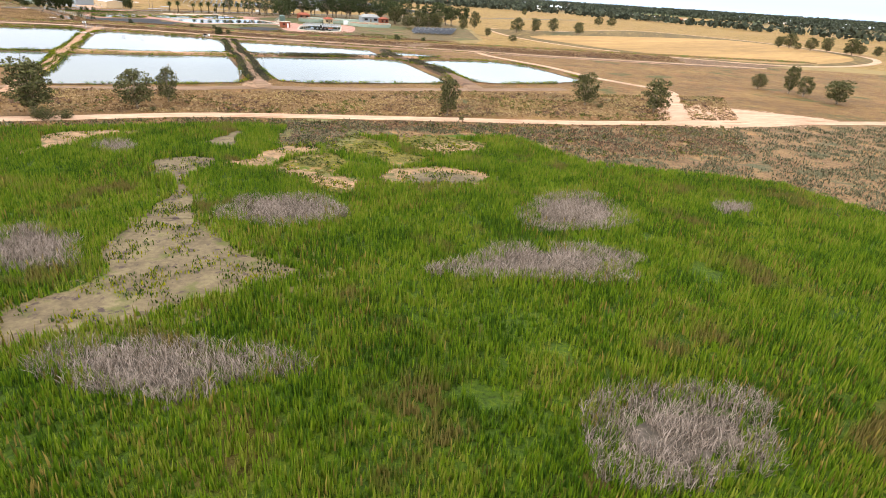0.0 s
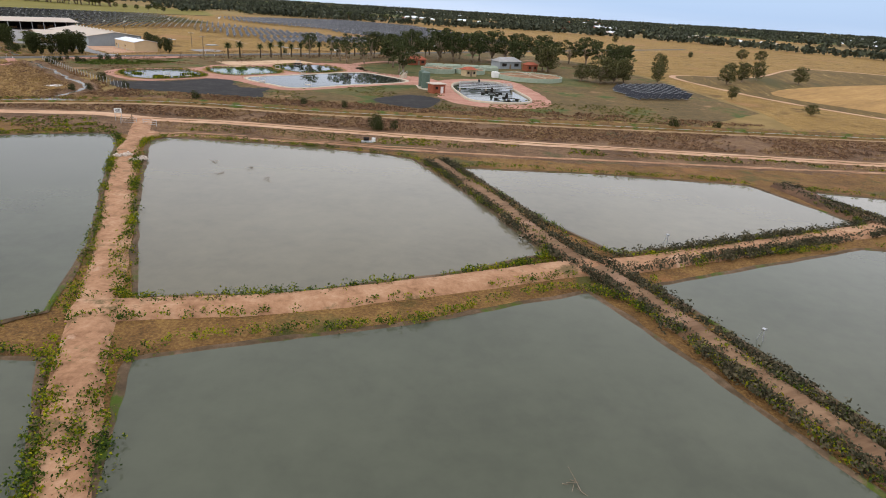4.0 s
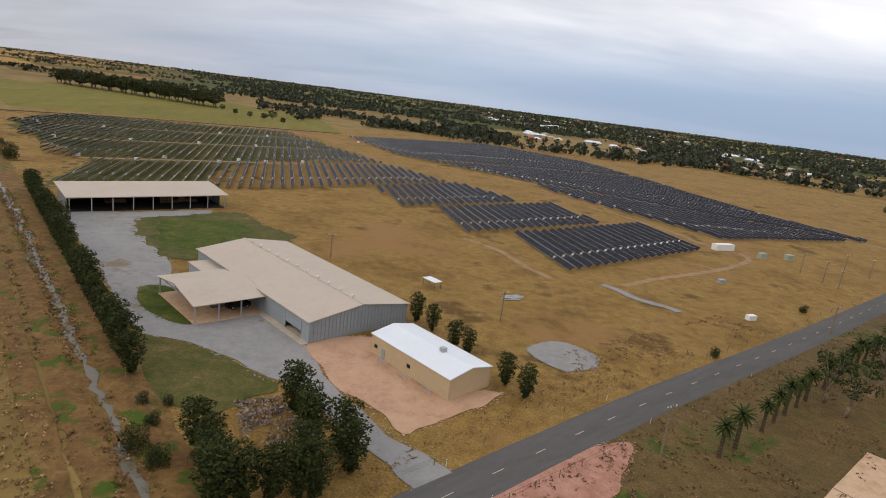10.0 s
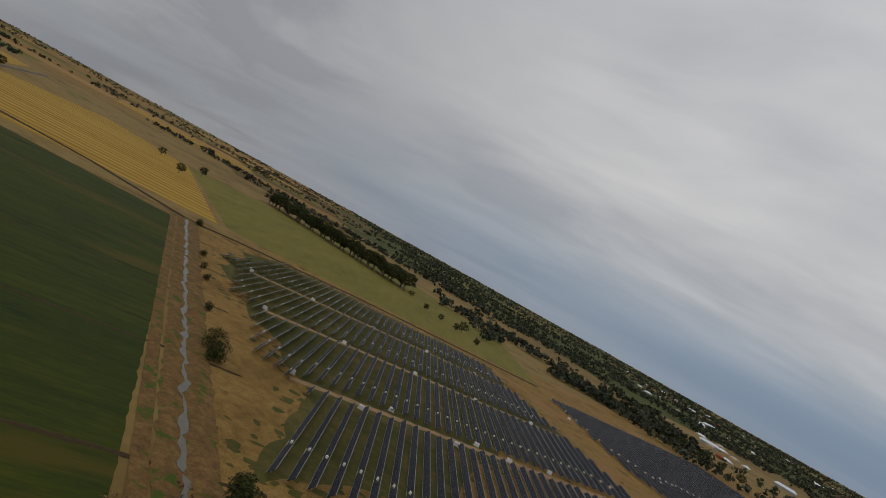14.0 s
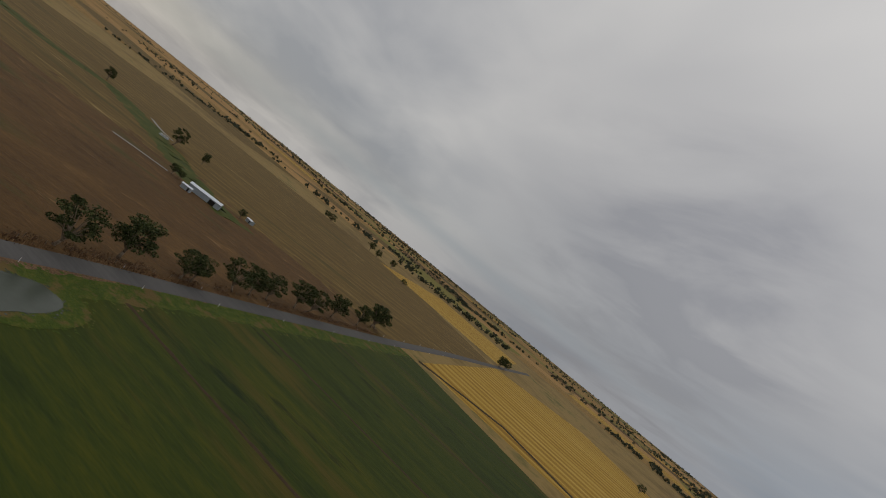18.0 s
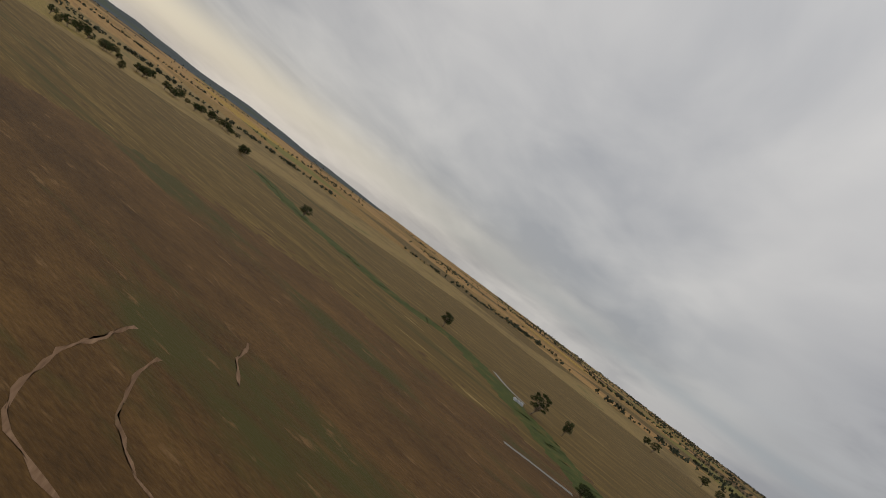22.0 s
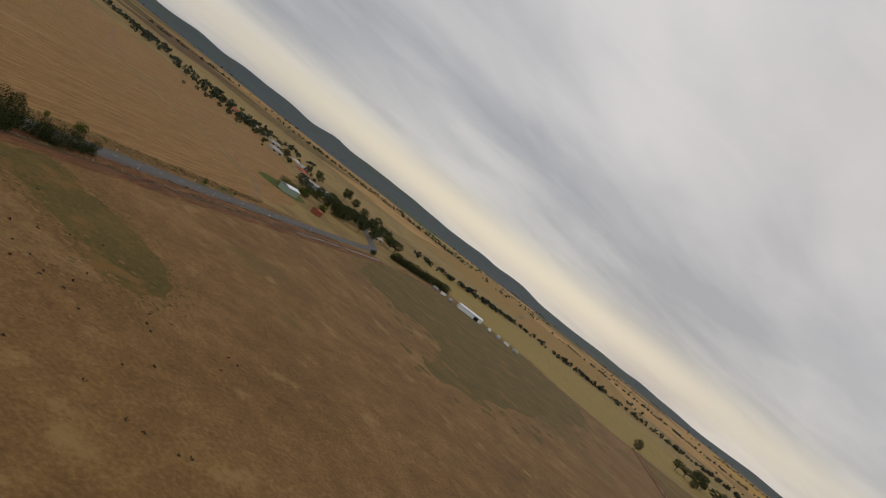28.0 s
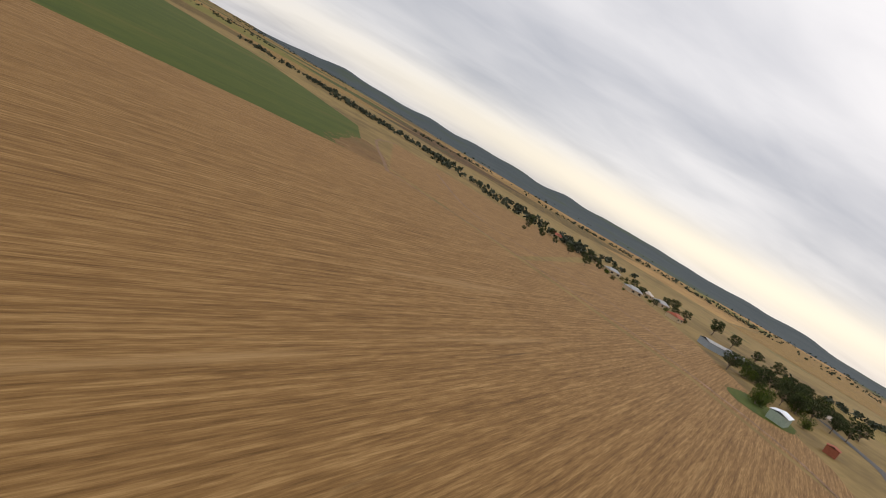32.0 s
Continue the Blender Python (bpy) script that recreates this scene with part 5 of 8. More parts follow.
# ditches of the south
ribbon("ditch", [(-470, 130), (-520, 146), (-556, 154.3), (-566, 156.6), (-576, 158.6), (-580.5, 157.8), (-584.5, 153.5), (-608.2, 126.3), (-650.5, 81.7), (-708.6, 15.5), (-864.7, -160.7)], [(-3.4, 0.06), (-2.0, 0.6), (-0.7, 0.10), (0.7, 0.10), (2.0, 0.8), (3.2, 0.06)], "red_earth", "red earth farm ditch", "ditch", ragged=0.15)
ribbon("ditch_water", [(-584.5, 153.5), (-608.2, 126.3), (-650.5, 81.7), (-708.6, 15.5), (-864.7, -160.7)], [(-0.13, 0.16), (0.13, 0.16)], "drain_water", "thin pale water line in the ditch", "ditch", ragged=0.55, step=1.2)
ribbon("ditch", [(-430, 30), (-487.8, -33.4), (-498.8, -44.2), (-515, -60.7), (-554.7, -100.1), (-609, -156), (-671, -218)], [(-5.0, 0.06), (-2.4, 0.5), (-0.8, 0.12), (0.8, 0.12), (2.6, 0.6), (5.0, 0.06)], "red_earth", "red earth roadside ditch", "ditch", ragged=0.6)
ribbon("ditch_trench", [(-430, 30), (-487.8, -33.4), (-515, -60.7), (-554.7, -100.1), (-609, -156)], [(-0.5, 0.22), (-0.15, 0.14), (0.15, 0.14), (0.5, 0.22)], "shore", "dark eroded trench in the ditch", "ditch", ragged=0.5)
ribbon("ditch_water", [(-600, -146), (-640, -188), (-671, -218)], [(-0.5, 0.15), (0.5, 0.15)], "drain_water", "water in the roadside ditch", "ditch", ragged=0.6)
patch("green_verge", [(-500, 312), (-535, 338), (-668, 458), (-672, 450), (-537, 330), (-500, 302)], 0.065, "weeds", "green weedy verge beside the crop", smooth=False, ragged=1.5, soft=2, blob=0.8)
patch("road_verge", [(-490, 285), (-530, 316), (-660, 432), (-668, 446), (-535, 334), (-495, 304), (-440, 250), (-440, 238)], 0.055, "brown_scrub", "brown grassy road verge", smooth=False, ragged=1.0, soft=1.5, blob=0.7)
patch("road_verge", [(-440, 10), (-484, -30), (-560, -105), (-668, -214), (-672, -222), (-590, -163), (-508, -79), (-480, -52), (-430, -4)], 0.055, "dry_grass", "dry grass road verge", smooth=False, ragged=0.6, soft=1.5, blob=0.7)
patch("dam", [(-488.2, 302.3), (-496.2, 303.6), (-503.5, 308), (-507.3, 313.4), (-505.3, 317.9), (-499.8, 318.1), (-492.9, 314), (-487, 308)], 0.14, "dam_water", "shallow murky farm dam", "dam", soft=1, blob=0.5)
patch("dam_verge", [(-486, 299.6), (-498, 301), (-509.5, 310), (-511, 318.6), (-505.2, 323), (-496, 321), (-487, 314), (-482, 305.4)], 0.10, "weeds", "green verge of the dam", "grass", ragged=1.0, soft=1.6, blob=0.5)
ribbon("paddock_ditch", [(-698.7, 284), (-699.5, 298), (-699.2, 312)], [(-1.4, 0.1), (1.4, 0.1)], "drain_water", "strip of water in the paddock", "ditch", ragged=0.3)
ribbon("paddock_ditch", [(-848, 280), (-826, 290), (-815, 300)], [(-1.4, 0.1), (1.4, 0.1)], "drain_water", "strip of water in the paddock", "ditch", ragged=0.3)
for line in ([(-546, 236), (-548.3, 224.1), (-551, 219), (-559.2, 214.3), (-570.9, 210.6), (-586, 209)], [(-553, 246), (-557, 232.5), (-562.2, 225.2), (-571.2, 220), (-582.5, 216.3)], [(-594, 226), (-602, 221), (-614, 217.5)]):
    ribbon("worn_track", line, strip(0.5, 0.08, 0.0), "brown_dirt", "worn brown stock track", "track", ragged=0.6)

# wooded hills along the southern horizon, their forest reaching further down in the south
h_ = Build()
K, RINGS = 140, 9
for i in range(K + 1):
    az = -76 - 94 * i / K
    rise = 0.95 * math.exp(-((az + 98) / 9) ** 2) + 1.05 * math.exp(-((az + 114) / 9) ** 2) + 0.85 * math.exp(-((az + 128) / 7) ** 2) + 0.55 * math.exp(-((az + 142) / 6) ** 2) + 0.40 * math.exp(-((az + 155) / 5) ** 2) + 0.7 * math.exp(-((az + 84) / 7) ** 2)
    rise *= 0.76 + 0.3 * noise.noise((az * 0.35, 0, 0))
    fade = min(1, i / 10, (K - i) / 10)
    foot = 3000 - 1150 * math.exp(-((az + 108) / 24) ** 2) + 160 * noise.noise((az * 0.16, 3, 0))
    for k in range(RINGS):
        t = k / (RINGS - 2)
        r = foot + (4100 - foot) * t
        up_ = t * t * (1.6 - 0.6 * t) if t <= 1 else 0.6
        x, y = -520 + r * math.cos(radians(az)), 50 + r * math.sin(radians(az))
        h_.v.append((x, y, 0.3 + fade * up_ * (12 + 4000 * math.tan(radians(max(0.05, rise)))) * (1 + 0.16 * noise.noise((x * 0.003, y * 0.003, 2)))))
for i in range(K):
    for k in range(RINGS - 1):
        a = i * RINGS + k
        h_.f.append((a, a + RINGS, a + RINGS + 1, a + 1))
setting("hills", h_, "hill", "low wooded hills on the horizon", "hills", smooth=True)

# patchwork of far fields beyond the near paddocks, with tree lines on some of their borders
r_ = np.random.default_rng(17)
FAR = {k: Build() for k in ("pale_grass", "olive", "streaky", "green_strip", "ripe", "tan_paddock", "red_paddock")}
HEDGES = []
ca_, sa_ = math.cos(radians(47)), math.sin(radians(47))
du, dv = 330.0, 210.0
for i in range(-14, 15):
    for j in range(-22, 23):
        off = 160 * math.sin(j * 2.3)
        u0, u1, v0, v1 = i * du + off, (i + 1) * du + off, j * dv, (j + 1) * dv
        um, vm = (u0 + u1) / 2, (v0 + v1) / 2
        cx, cy = -330 + um * ca_ - vm * sa_, 230 + um * sa_ + vm * ca_
        d = math.hypot(cx + 330, cy - 230)
        k = r_.choice(7, p=(0.30, 0.16, 0.16, 0.10, 0.05, 0.13, 0.10))
        if cx < -700 and cy < 700 and k in (1, 3, 6) and r_.uniform() < 0.75:
            k = 5
        if 12 < math.degrees(math.atan2(cy - 330, cx + 60)) < 124 and math.hypot(cx + 60, cy - 330) > 1000 and k in (0, 4, 5, 6):
            k = 3
        hedge = r_.uniform() < 0.4
        if d < 1150 or d > 4300 or math.hypot(cx + 1100, cy - 680) < 430 or math.hypot(cx + 950, cy + 290) < 330 or math.hypot(cx + 420, cy + 560) < 430:
            continue
        q = [(-330 + u * ca_ - v * sa_, 230 + u * sa_ + v * ca_) for u, v in ((u0 + 4, v0 + 4), (u1 - 4, v0 + 4), (u1 - 4, v1 - 4), (u0 + 4, v1 - 4))]
        FAR[list(FAR)[k]].quad(*[(x, y, 0.25) for x, y in q])
        if hedge:
            a = int(r_.integers(0, 4))
            HEDGES.append((q[a], q[(a + 1) % 4]))
for k, b in FAR.items():
    setting("far_fields", b, k, "patchwork of distant farm fields", "fields", kind="stuff")


# ---- trees ----
rng = np.random.default_rng(7)


def gum_parts(seed, lumps_n=13, per=150, leaf=0.27, spread=3.6, bare=0.35, dense=1.0):
    """Trunk, limbs and leaf clumps of a ten-metre gum tree."""
    r = np.random.default_rng(seed)
    wood_, lumps = Build(), []
    top = Vector((r.normal(0, 0.4), r.normal(0, 0.4), 10 * bare + 0.8))
    wood_.tube((0, 0, -0.1), top * 0.55, 0.34, 0.26, 8)
    wood_.tube(top * 0.55, top, 0.26, 0.19, 8)
    for i in range(lumps_n):
        a = 2.4 * i + r.uniform(-0.5, 0.5)
        z = 10 * (bare + 0.12) + (10 * (0.86 - bare)) * ((i + r.uniform(0, 1)) / lumps_n)
        k = spread * (0.35 + 0.65 * math.sin(math.pi * min(1, max(0.12, (z / 10 - bare) / (1.05 - bare))))) * r.uniform(0.45, 1.0)
        e = Vector((top.x + k * math.cos(a), top.y + k * math.sin(a), z))
        s = top * r.uniform(0.55, 1.0)
        m = s.lerp(e, 0.5) + Vector((0, 0, 0.5))
        wood_.tube(s, m, 0.13, 0.09, 5, False).tube(m, e, 0.09, 0.03, 5, False)
        q = r.uniform(0.75, 1.35) * dense
        lumps.append((e.x, e.y, e.z + 0.2, 1.2 * q * r.uniform(0.75, 1.35), 1.2 * q * r.uniform(0.75, 1.35), 0.66 * q))
    return wood_, leaf_cloud(r, lumps, per, leaf)


def cypress_parts(seed):
    r = np.random.default_rng(seed)
    lumps = []
    for i in range(16):
        z = 0.9 + 8.6 * i / 16
        k = 1.75 * math.sin(math.pi * (0.18 + 0.78 * (1 - i / 16)) ** 0.9) ** 0.7
        a = 2.4 * i
        lumps.append((0.45 * k * math.cos(a), 0.45 * k * math.sin(a), z, k * 0.85, k * 0.85, 0.95))
    return Build().tube((0, 0, -0.1), (0, 0, 4), 0.22, 0.1, 7), leaf_cloud(r, lumps, 140, 0.23)


def shrub_parts(seed):
    r = np.random.default_rng(seed)
    b, lumps = Build(), []
    for i in range(6):
        a = i * 1.05 + r.uniform(-0.3, 0.3)
        e = (3.2 * r.uniform(0.3, 1.0) * math.cos(a), 3.2 * r.uniform(0.3, 1.0) * math.sin(a), r.uniform(3.5, 7.0))
        b.tube((0, 0, -0.1), e, 0.16, 0.05, 5, False)
        lumps.append((*e, 2.6, 2.6, 2.6))
        lumps.append((e[0] * 1.1, e[1] * 1.1, 2.4, 2.2, 2.2, 2.2))
    return b, leaf_cloud(r, lumps, 240, 0.27)


def palm_parts(seed):
    r = np.random.default_rng(seed)
    b = Build()
    for i in range(9):
        b.tube((0, 0, 0.8 * i - 0.05), (0, 0, 0.8 * i + 0.8), 0.62 - 0.02 * i, 0.54 - 0.02 * i, 9)
    b.tube((0, 0, 7.1), (0, 0, 8.2), 0.62, 0.75, 9)
    v = []
    for i in range(46):
        a, up_ = 2.4 * i, 1.15 - 1.75 * (i / 46)
        n, length = 5, r.uniform(2.9, 3.5)
        p = Vector((0, 0, 8.3))
        d = Vector((math.cos(a) * math.cos(up_), math.sin(a) * math.cos(up_), math.sin(up_)))
        side = Vector((-math.sin(a), math.cos(a), 0))
        for k in range(n):
            q = p + d * (length / n)
            w0, w1 = 0.34 * math.sin(math.pi * (0.12 + 0.8 * k / n)), 0.34 * math.sin(math.pi * (0.12 + 0.8 * (k + 1) / n))
            for s in (1, -1):
                v += [p, q, q + side * s * w1 - Vector((0, 0, 0.15)), p + side * s * w0 - Vector((0, 0, 0.15))]
            p = q
            d = (d - Vector((0, 0, 0.22))).normalized()
    v = np.array([tuple(q) for q in v])
    return b, (v, np.arange(len(v)).reshape(-1, 4))


KINDS = {}


def tree_kind(name, makers, leaf_mat, bark_mat, category, crown="crown"):
    KINDS[name] = []
    for mk in makers:
        wood_, (v, f) = mk
        t = thing(name, (0, 0), 0, "", category)
        part("trunk", wood_, bark_mat, t, smooth=True)
        part(crown, tri_mesh(crown, v, f, M[leaf_mat]), None, t)
        KINDS[name].append([t, False])


tree_kind("gum_tree", [gum_parts(s, lumps_n=n, spread=sp, bare=b, dense=d) for s, n, sp, b, d in ((1, 19, 4.3, 0.22, 1.08), (2, 20, 3.9, 0.26, 1.0), (3, 18, 4.8, 0.20, 1.12), (4, 21, 3.6, 0.24, 1.02))], "gum_leaf", "bark", "tree")
tree_kind("bushy_gum_tree", [gum_parts(s, 22, 140, 0.30, sp, 0.06, 1.4) for s, sp in ((51, 3.4), (52, 3.0), (53, 3.7))], "grey_leaf", "bark", "tree")
tree_kind("saltbush", [shrub_parts(s) for s in (54, 55)], "grey_leaf", "bark", "shrub")
tree_kind("sparse_gum_tree", [gum_parts(s, 10, 70, 0.30, 2.6, 0.3, 1.0) for s in (11, 12)], "gum_leaf", "bark", "tree")
tree_kind("cypress_tree", [cypress_parts(s) for s in (21, 22, 23)], "dark_leaf", "bark", "tree")
tree_kind("shrub", [shrub_parts(s) for s in (31, 32, 33)], "bush_leaf", "bark", "shrub")
tree_kind("dark_shrub", [shrub_parts(s) for s in (34, 35, 36)], "dark_leaf", "bark", "shrub")
tree_kind("palm_tree", [palm_parts(s) for s in (41, 42)], "palm_leaf", "palm_bark", "palm", "fronds")
COUNT = {}


def plant(kind, x, y, h, label, group="", wide=1.0):
    i = COUNT[kind] = COUNT.get(kind, 0) + 1
    slot = KINDS[kind][i % len(KINDS[kind])]
    m = pose(x, y, 0.05, 0, 0, (i * 137) % 360) @ Matrix.Diagonal((h / 10 * wide, h / 10 * wide, h / 10, 1))
    if slot[1]:
        o = copy_thing(slot[0], m)
        o.matrix_basis = m
    else:
        o, slot[1] = slot[0], True
        o.matrix_basis = m
    return tagged(o, label, group=group)


for x, y, h, w in ((-17.5, 28.5, 7.6, 1.15), (-6.7, 38, 5.8, 1.2), (-4.7, 44.4, 5.6, 0.7), (43.2, 49.3, 6.5, 0.8), (71.3, 72.5, 6.2, 1.0), (84.7, 69, 6.3, 1.1), (134.4, 117.3, 7, 0.8), (128.3, 123, 4, 1.3), (135.7, 111.9, 5, 1.0), (139.2, 101.7, 5.5, 1.6)):
    plant("bushy_gum_tree", x, y, h, "round-crowned grey-green gum tree beside the track", "trees along the marsh track", w)
for x, y, h in ((-68, 311, 12), (-61, 293, 10.4), (-72, 327, 9), (-46, 355, 13), (-37, 354, 13), (-22, 376, 12), (-17, 355, 10.5), (-4, 372, 13), (19, 379, 13), (25, 364, 12), (29, 353, 11), (-65, 364, 11), (-53, 375, 12), (-44, 375, 12), (-34, 370, 13), (-28, 363, 14), (-14, 376, 13), (5, 402, 10), (-82, 350, 11), (-71, 333, 11), (-64, 339, 13), (-53, 356, 14), (-61, 377, 8), (-46, 397, 9), (-6, 340, 12), (12, 390, 11), (36, 372, 11)):
    plant("gum_tree", x, y, h, "tall dark gum tree in the plant's grove", "grove by the treatment plant", 1.15)
for x, y, h in ((-107, 332, 10), (-97, 328, 9.5), (-92, 343, 10), (-81, 335, 10), (-77, 355, 8.4), (-92, 324, 9), (-106, 327, 10), (-88, 318, 9), (-81, 319, 8.5), (-63, 290, 10), (-86, 339, 10)):
    plant("sparse_gum_tree", x, y, h, "thin-crowned gum tree with bare limbs", "thin gums by the road", 1.0)
for x, y, h, w in ((12, 301, 9, 1.5), (18, 305, 8, 1.4), (23, 310, 8.6, 1.3), (44, 340, 9.5, 0.8), (38, 317, 7.5, 0.9), (-4, 334, 10, 1.4), (6, 306, 6, 1.4), (98, 696, 7, 1.0), (112, 510, 4, 1.2), (154, 527, 7, 1.4), (164, 520, 7, 1.4), (52, 277, 4, 1.3), (64, 248, 3, 1.6), (70, 330, 8, 1.2), (82, 345, 8, 1.1), (95, 360, 8, 1.0), (110, 352, 7, 1.2)):
    plant("bushy_gum_tree", x, y, h, "bushy gum tree in dry grass", "trees east of the plant", w)
for x, y, h in ((-13.5, 25.8, 2.3), (-11.6, 27.2, 1.7), (-15.2, 26.0, 1.9), (-3.5, 36.6, 0.9), (20, 45, 0.9), (46, 46.6, 0.9), (74, 70, 1.2), (-1, 38, 0.7), (28, 62, 0.8), (26, 58, 0.7), (36, 66, 0.8), (60, 58, 0.8)):
    plant("saltbush", x, y, h, "low silvery grey saltbush beside the track", "saltbushes by the track", 1.3)
for i in range(40):
    k = i / 39
    plant("bushy_gum_tree", 236 + 200 * k + 6 * math.sin(i * 2.7), 352 - 165 * k + 7 * math.sin(i * 1.9), 6.5 + 2.5 * math.sin(i * 2.3), "grey-green gum in the eastern tree belt", "eastern tree belt", 1.25)
for i in range(12):
    k = i / 11
    plant("bushy_gum_tree", 235 + 120 * k + 9 * math.sin(i * 2.1), 215 - 85 * k + 8 * math.sin(i * 1.6), 5.5 + 2 * math.sin(i * 2.9), "grey-green gum in dry grassland", "eastern field trees", 1.2)
plant("palm_tree", 74.3, 95.8, 3.6, "low wide palm beside the pond", "", 1.3)
# palms along the road
PALMS = [(-132.5, 306), (-129.2, 309.6), (-123.2, 316.2), (-120.1, 320), (-117, 323.7), (-113.7, 327.4), (-110.7, 331), (-104.5, 338), (-98.3, 345.5), (-94.9, 349.2), (-91.7, 352.9), (-88.7, 355.7), (-85.1, 359.2), (-78, 368), (-73, 374), (-67, 381), (-60, 390), (-53.1, 403.8), (-47.4, 408.8)]
for i, (x, y) in enumerate(PALMS):
    plant("palm_tree", x, y, 5.8 + 0.5 * math.sin(i * 2.1), "stout date palm in the roadside row", "palm row along the road", 0.95)
# cypresses round the sheds
for x, y, h in [(-310.8 + 96.3 * k / 15, 388.3 - 90.4 * k / 15, 7.2 + 1.0 * math.sin(k * 1.9)) for k in [j * 0.62 for j in range(25)]]:
    plant("cypress_tree", x, y, h, "dark green cypress in the windbreak row", "windbreak along the channel", 1.45)
for x, y, h in ((-190.7, 276.5, 8), (-186, 279.6, 7), (-181.9, 281, 7.6), (-190.2, 296.7, 8), (-187, 293, 7), (-181.2, 289.3, 8), (-197.8, 285.5, 7), (-181.3, 336.9, 6), (-177.6, 333.4, 5.6), (-172.6, 327.1, 5.6), (-169.9, 325.6, 5), (-162.8, 316.3, 5.8), (-159.5, 312.9, 5.8), (-184, 284, 7.5), (-194, 281, 6), (-188.5, 278, 7.2), (-183.5, 280.6, 7), (-195, 283.5, 6.4), (-185.5, 290.5, 7.2), (-179.5, 286.5, 7.4), (-192, 279.5, 6.6)):
    plant("cypress_tree", x, y, h, "dark green cypress near the sheds", "cypresses by the sheds", 1.45)
for x, y, h in ((-161, 272, 2.6), (-163, 271, 2.4), (-159, 275, 2.2), (-174, 263, 1.6), (-171, 262, 1.8), (-168, 266, 1.6), (-165, 262, 2.2), (-163, 262, 1.6), (-172, 267, 1.5), (-87, 389, 2.6), (-122, 345, 2.6), (-209, 292, 2), (-205, 288, 2.4), (-206, 293, 1.8), (-166, 252, 2.4), (-171, 256, 2.2), (-200, 281, 3.4), (-204, 283, 3.4), (-53, 183, 3), (-75, 208, 1.8), (-65, 207, 1.9), (-122, 214, 2.2), (-130, 205, 2.2), (-127, 207, 2), (13, 210, 3), (24, 212, 2.2), (-134, 224, 2.6), (-100, 205, 2.4), (-54, 186, 3.2), (-50, 185, 2)):
    plant("dark_shrub", x, y, h, "dark rounded shrub in rough grass", "shrubs in the rough grass", 1.0)
# trees by the channel and the crops
for x, y, h in ((-504, 564, 4.5), (-447, 513, 3.4), (-430, 497, 3), (-417, 486, 3), (-389, 460, 3.2), (-364, 437, 6), (-357, 431, 6), (-283, 366, 6)):
    plant("dark_shrub", x, y, h, "dark bush beside the irrigation channel", "bushes along the channel", 1.1)
for x, y, h in ((-689, 713, 9), (-735, 786, 10), (-774, 763, 8), (-938, 679, 12), (-945, 690, 11), (-930, 672, 10)):
    plant("gum_tree", x, y, h, "lone dark tree in the golden field", "field trees", 1.2)
for i in range(48):
    k = i / 47
    plant("gum_tree", -760 + 250 * k + 6 * math.sin(i * 3.0), 935 - 65 * k + 8 * math.sin(i * 1.7), 15 + 3 * math.sin(i * 2.3), "dark gum in the field shelter belt", "shelter belt beyond the pasture", 1.5)
for x, y, h in ((-488, 838, 6), (-453, 798, 6), (-432, 786, 6), (-412, 774, 7), (-413, 797, 9), (-388, 762, 6), (-229, 936, 10), (-215, 930, 10), (-196, 914, 9), (-180, 910, 9), (-162, 908, 9), (-345, 876, 6), (-109, 929, 8), (-62, 920, 8)):
    plant("gum_tree", x, y, h, "dark tree on the pasture fence line", "fence line trees", 1.2)
for x, y, h, w in ((-511, 289, 8.8, 1.3), (-506, 286, 9, 1.0), (-527.8, 309, 8.6, 1.1), (-543.6, 320, 8.6, 1.3), (-557.4, 335, 6.4, 1.3), (-561, 338, 6, 1.1), (-576.5, 351, 7.6, 1.3), (-584, 357, 7, 1.2), (-592.2, 364, 7, 1.2), (-606.4, 377, 8, 1.2), (-614, 384, 7.6, 1.2), (-633.5, 399, 7.5, 1.3), (-652, 417, 7.5, 1.2), (-669.3, 430, 9, 1.3), (-674, 434, 8.6, 1.2)):
    plant("gum_tree", x, y, h * 1.32, "large spreading gum beside the country road", "gums along the country road", w)
for x, y, h, w in ((-877.3, 239.5, 9, 1.2), (-891.4, 117.7, 8, 1.4), (-994, 6.7, 9, 1.4), (-796.3, 302, 12, 1.0), (-803.4, 322, 8, 0.9), (-710.5, 351.8, 5, 1.2), (-698.8, 314, 5, 1.4), (-1027, 568, 7, 1.4), (-1151, 587, 11, 1.2), (-1132, 556, 11, 1.2), (-1176, 556, 12, 1.2), (-1138, 480, 11, 1.2), (-1160, 477, 9, 1.3), (-700, 318, 4, 1.3)):
    plant("gum_tree", x, y, h, "dark tree beside the soak line", "paddock trees", w)
for x, y, h, w in ((-868, -164, 7, 1.1), (-731, -8, 6, 1.2), (-646.3, 86.2, 7.5, 1.45), (-936, -159, 6, 1.2), (-1006, -2, 7, 1.4), (-1033, -214, 8, 1.4), (-1006, -172, 8, 1.4), (-948, -99, 7, 1.3), (-1137, -164, 8, 1.4), (-1122, -125, 8, 1.4), (-1150, -114, 8, 1.4), (-1016, -7, 7, 1.3)):
    plant("bushy_gum_tree", x, y, h, "round dark tree beside the farm ditch", "trees along the ditch", w)
for i in range(30):
    k = i / 29
    plant("gum_tree", -960 - 190 * k + 10 * math.sin(i * 2.9), -190 + 105 * k + 14 * math.sin(i * 1.3), 8 + 2 * math.sin(i * 1.9), "dark tree in the field belt", "belt beyond the hay field", 1.5)
plant("shrub", -613, -245, 7, "bright green garden tree by the farm shed", "", 1.0)
plant("shrub", -620, -252, 5.5, "bright green garden tree by the farm shed", "", 1.0)
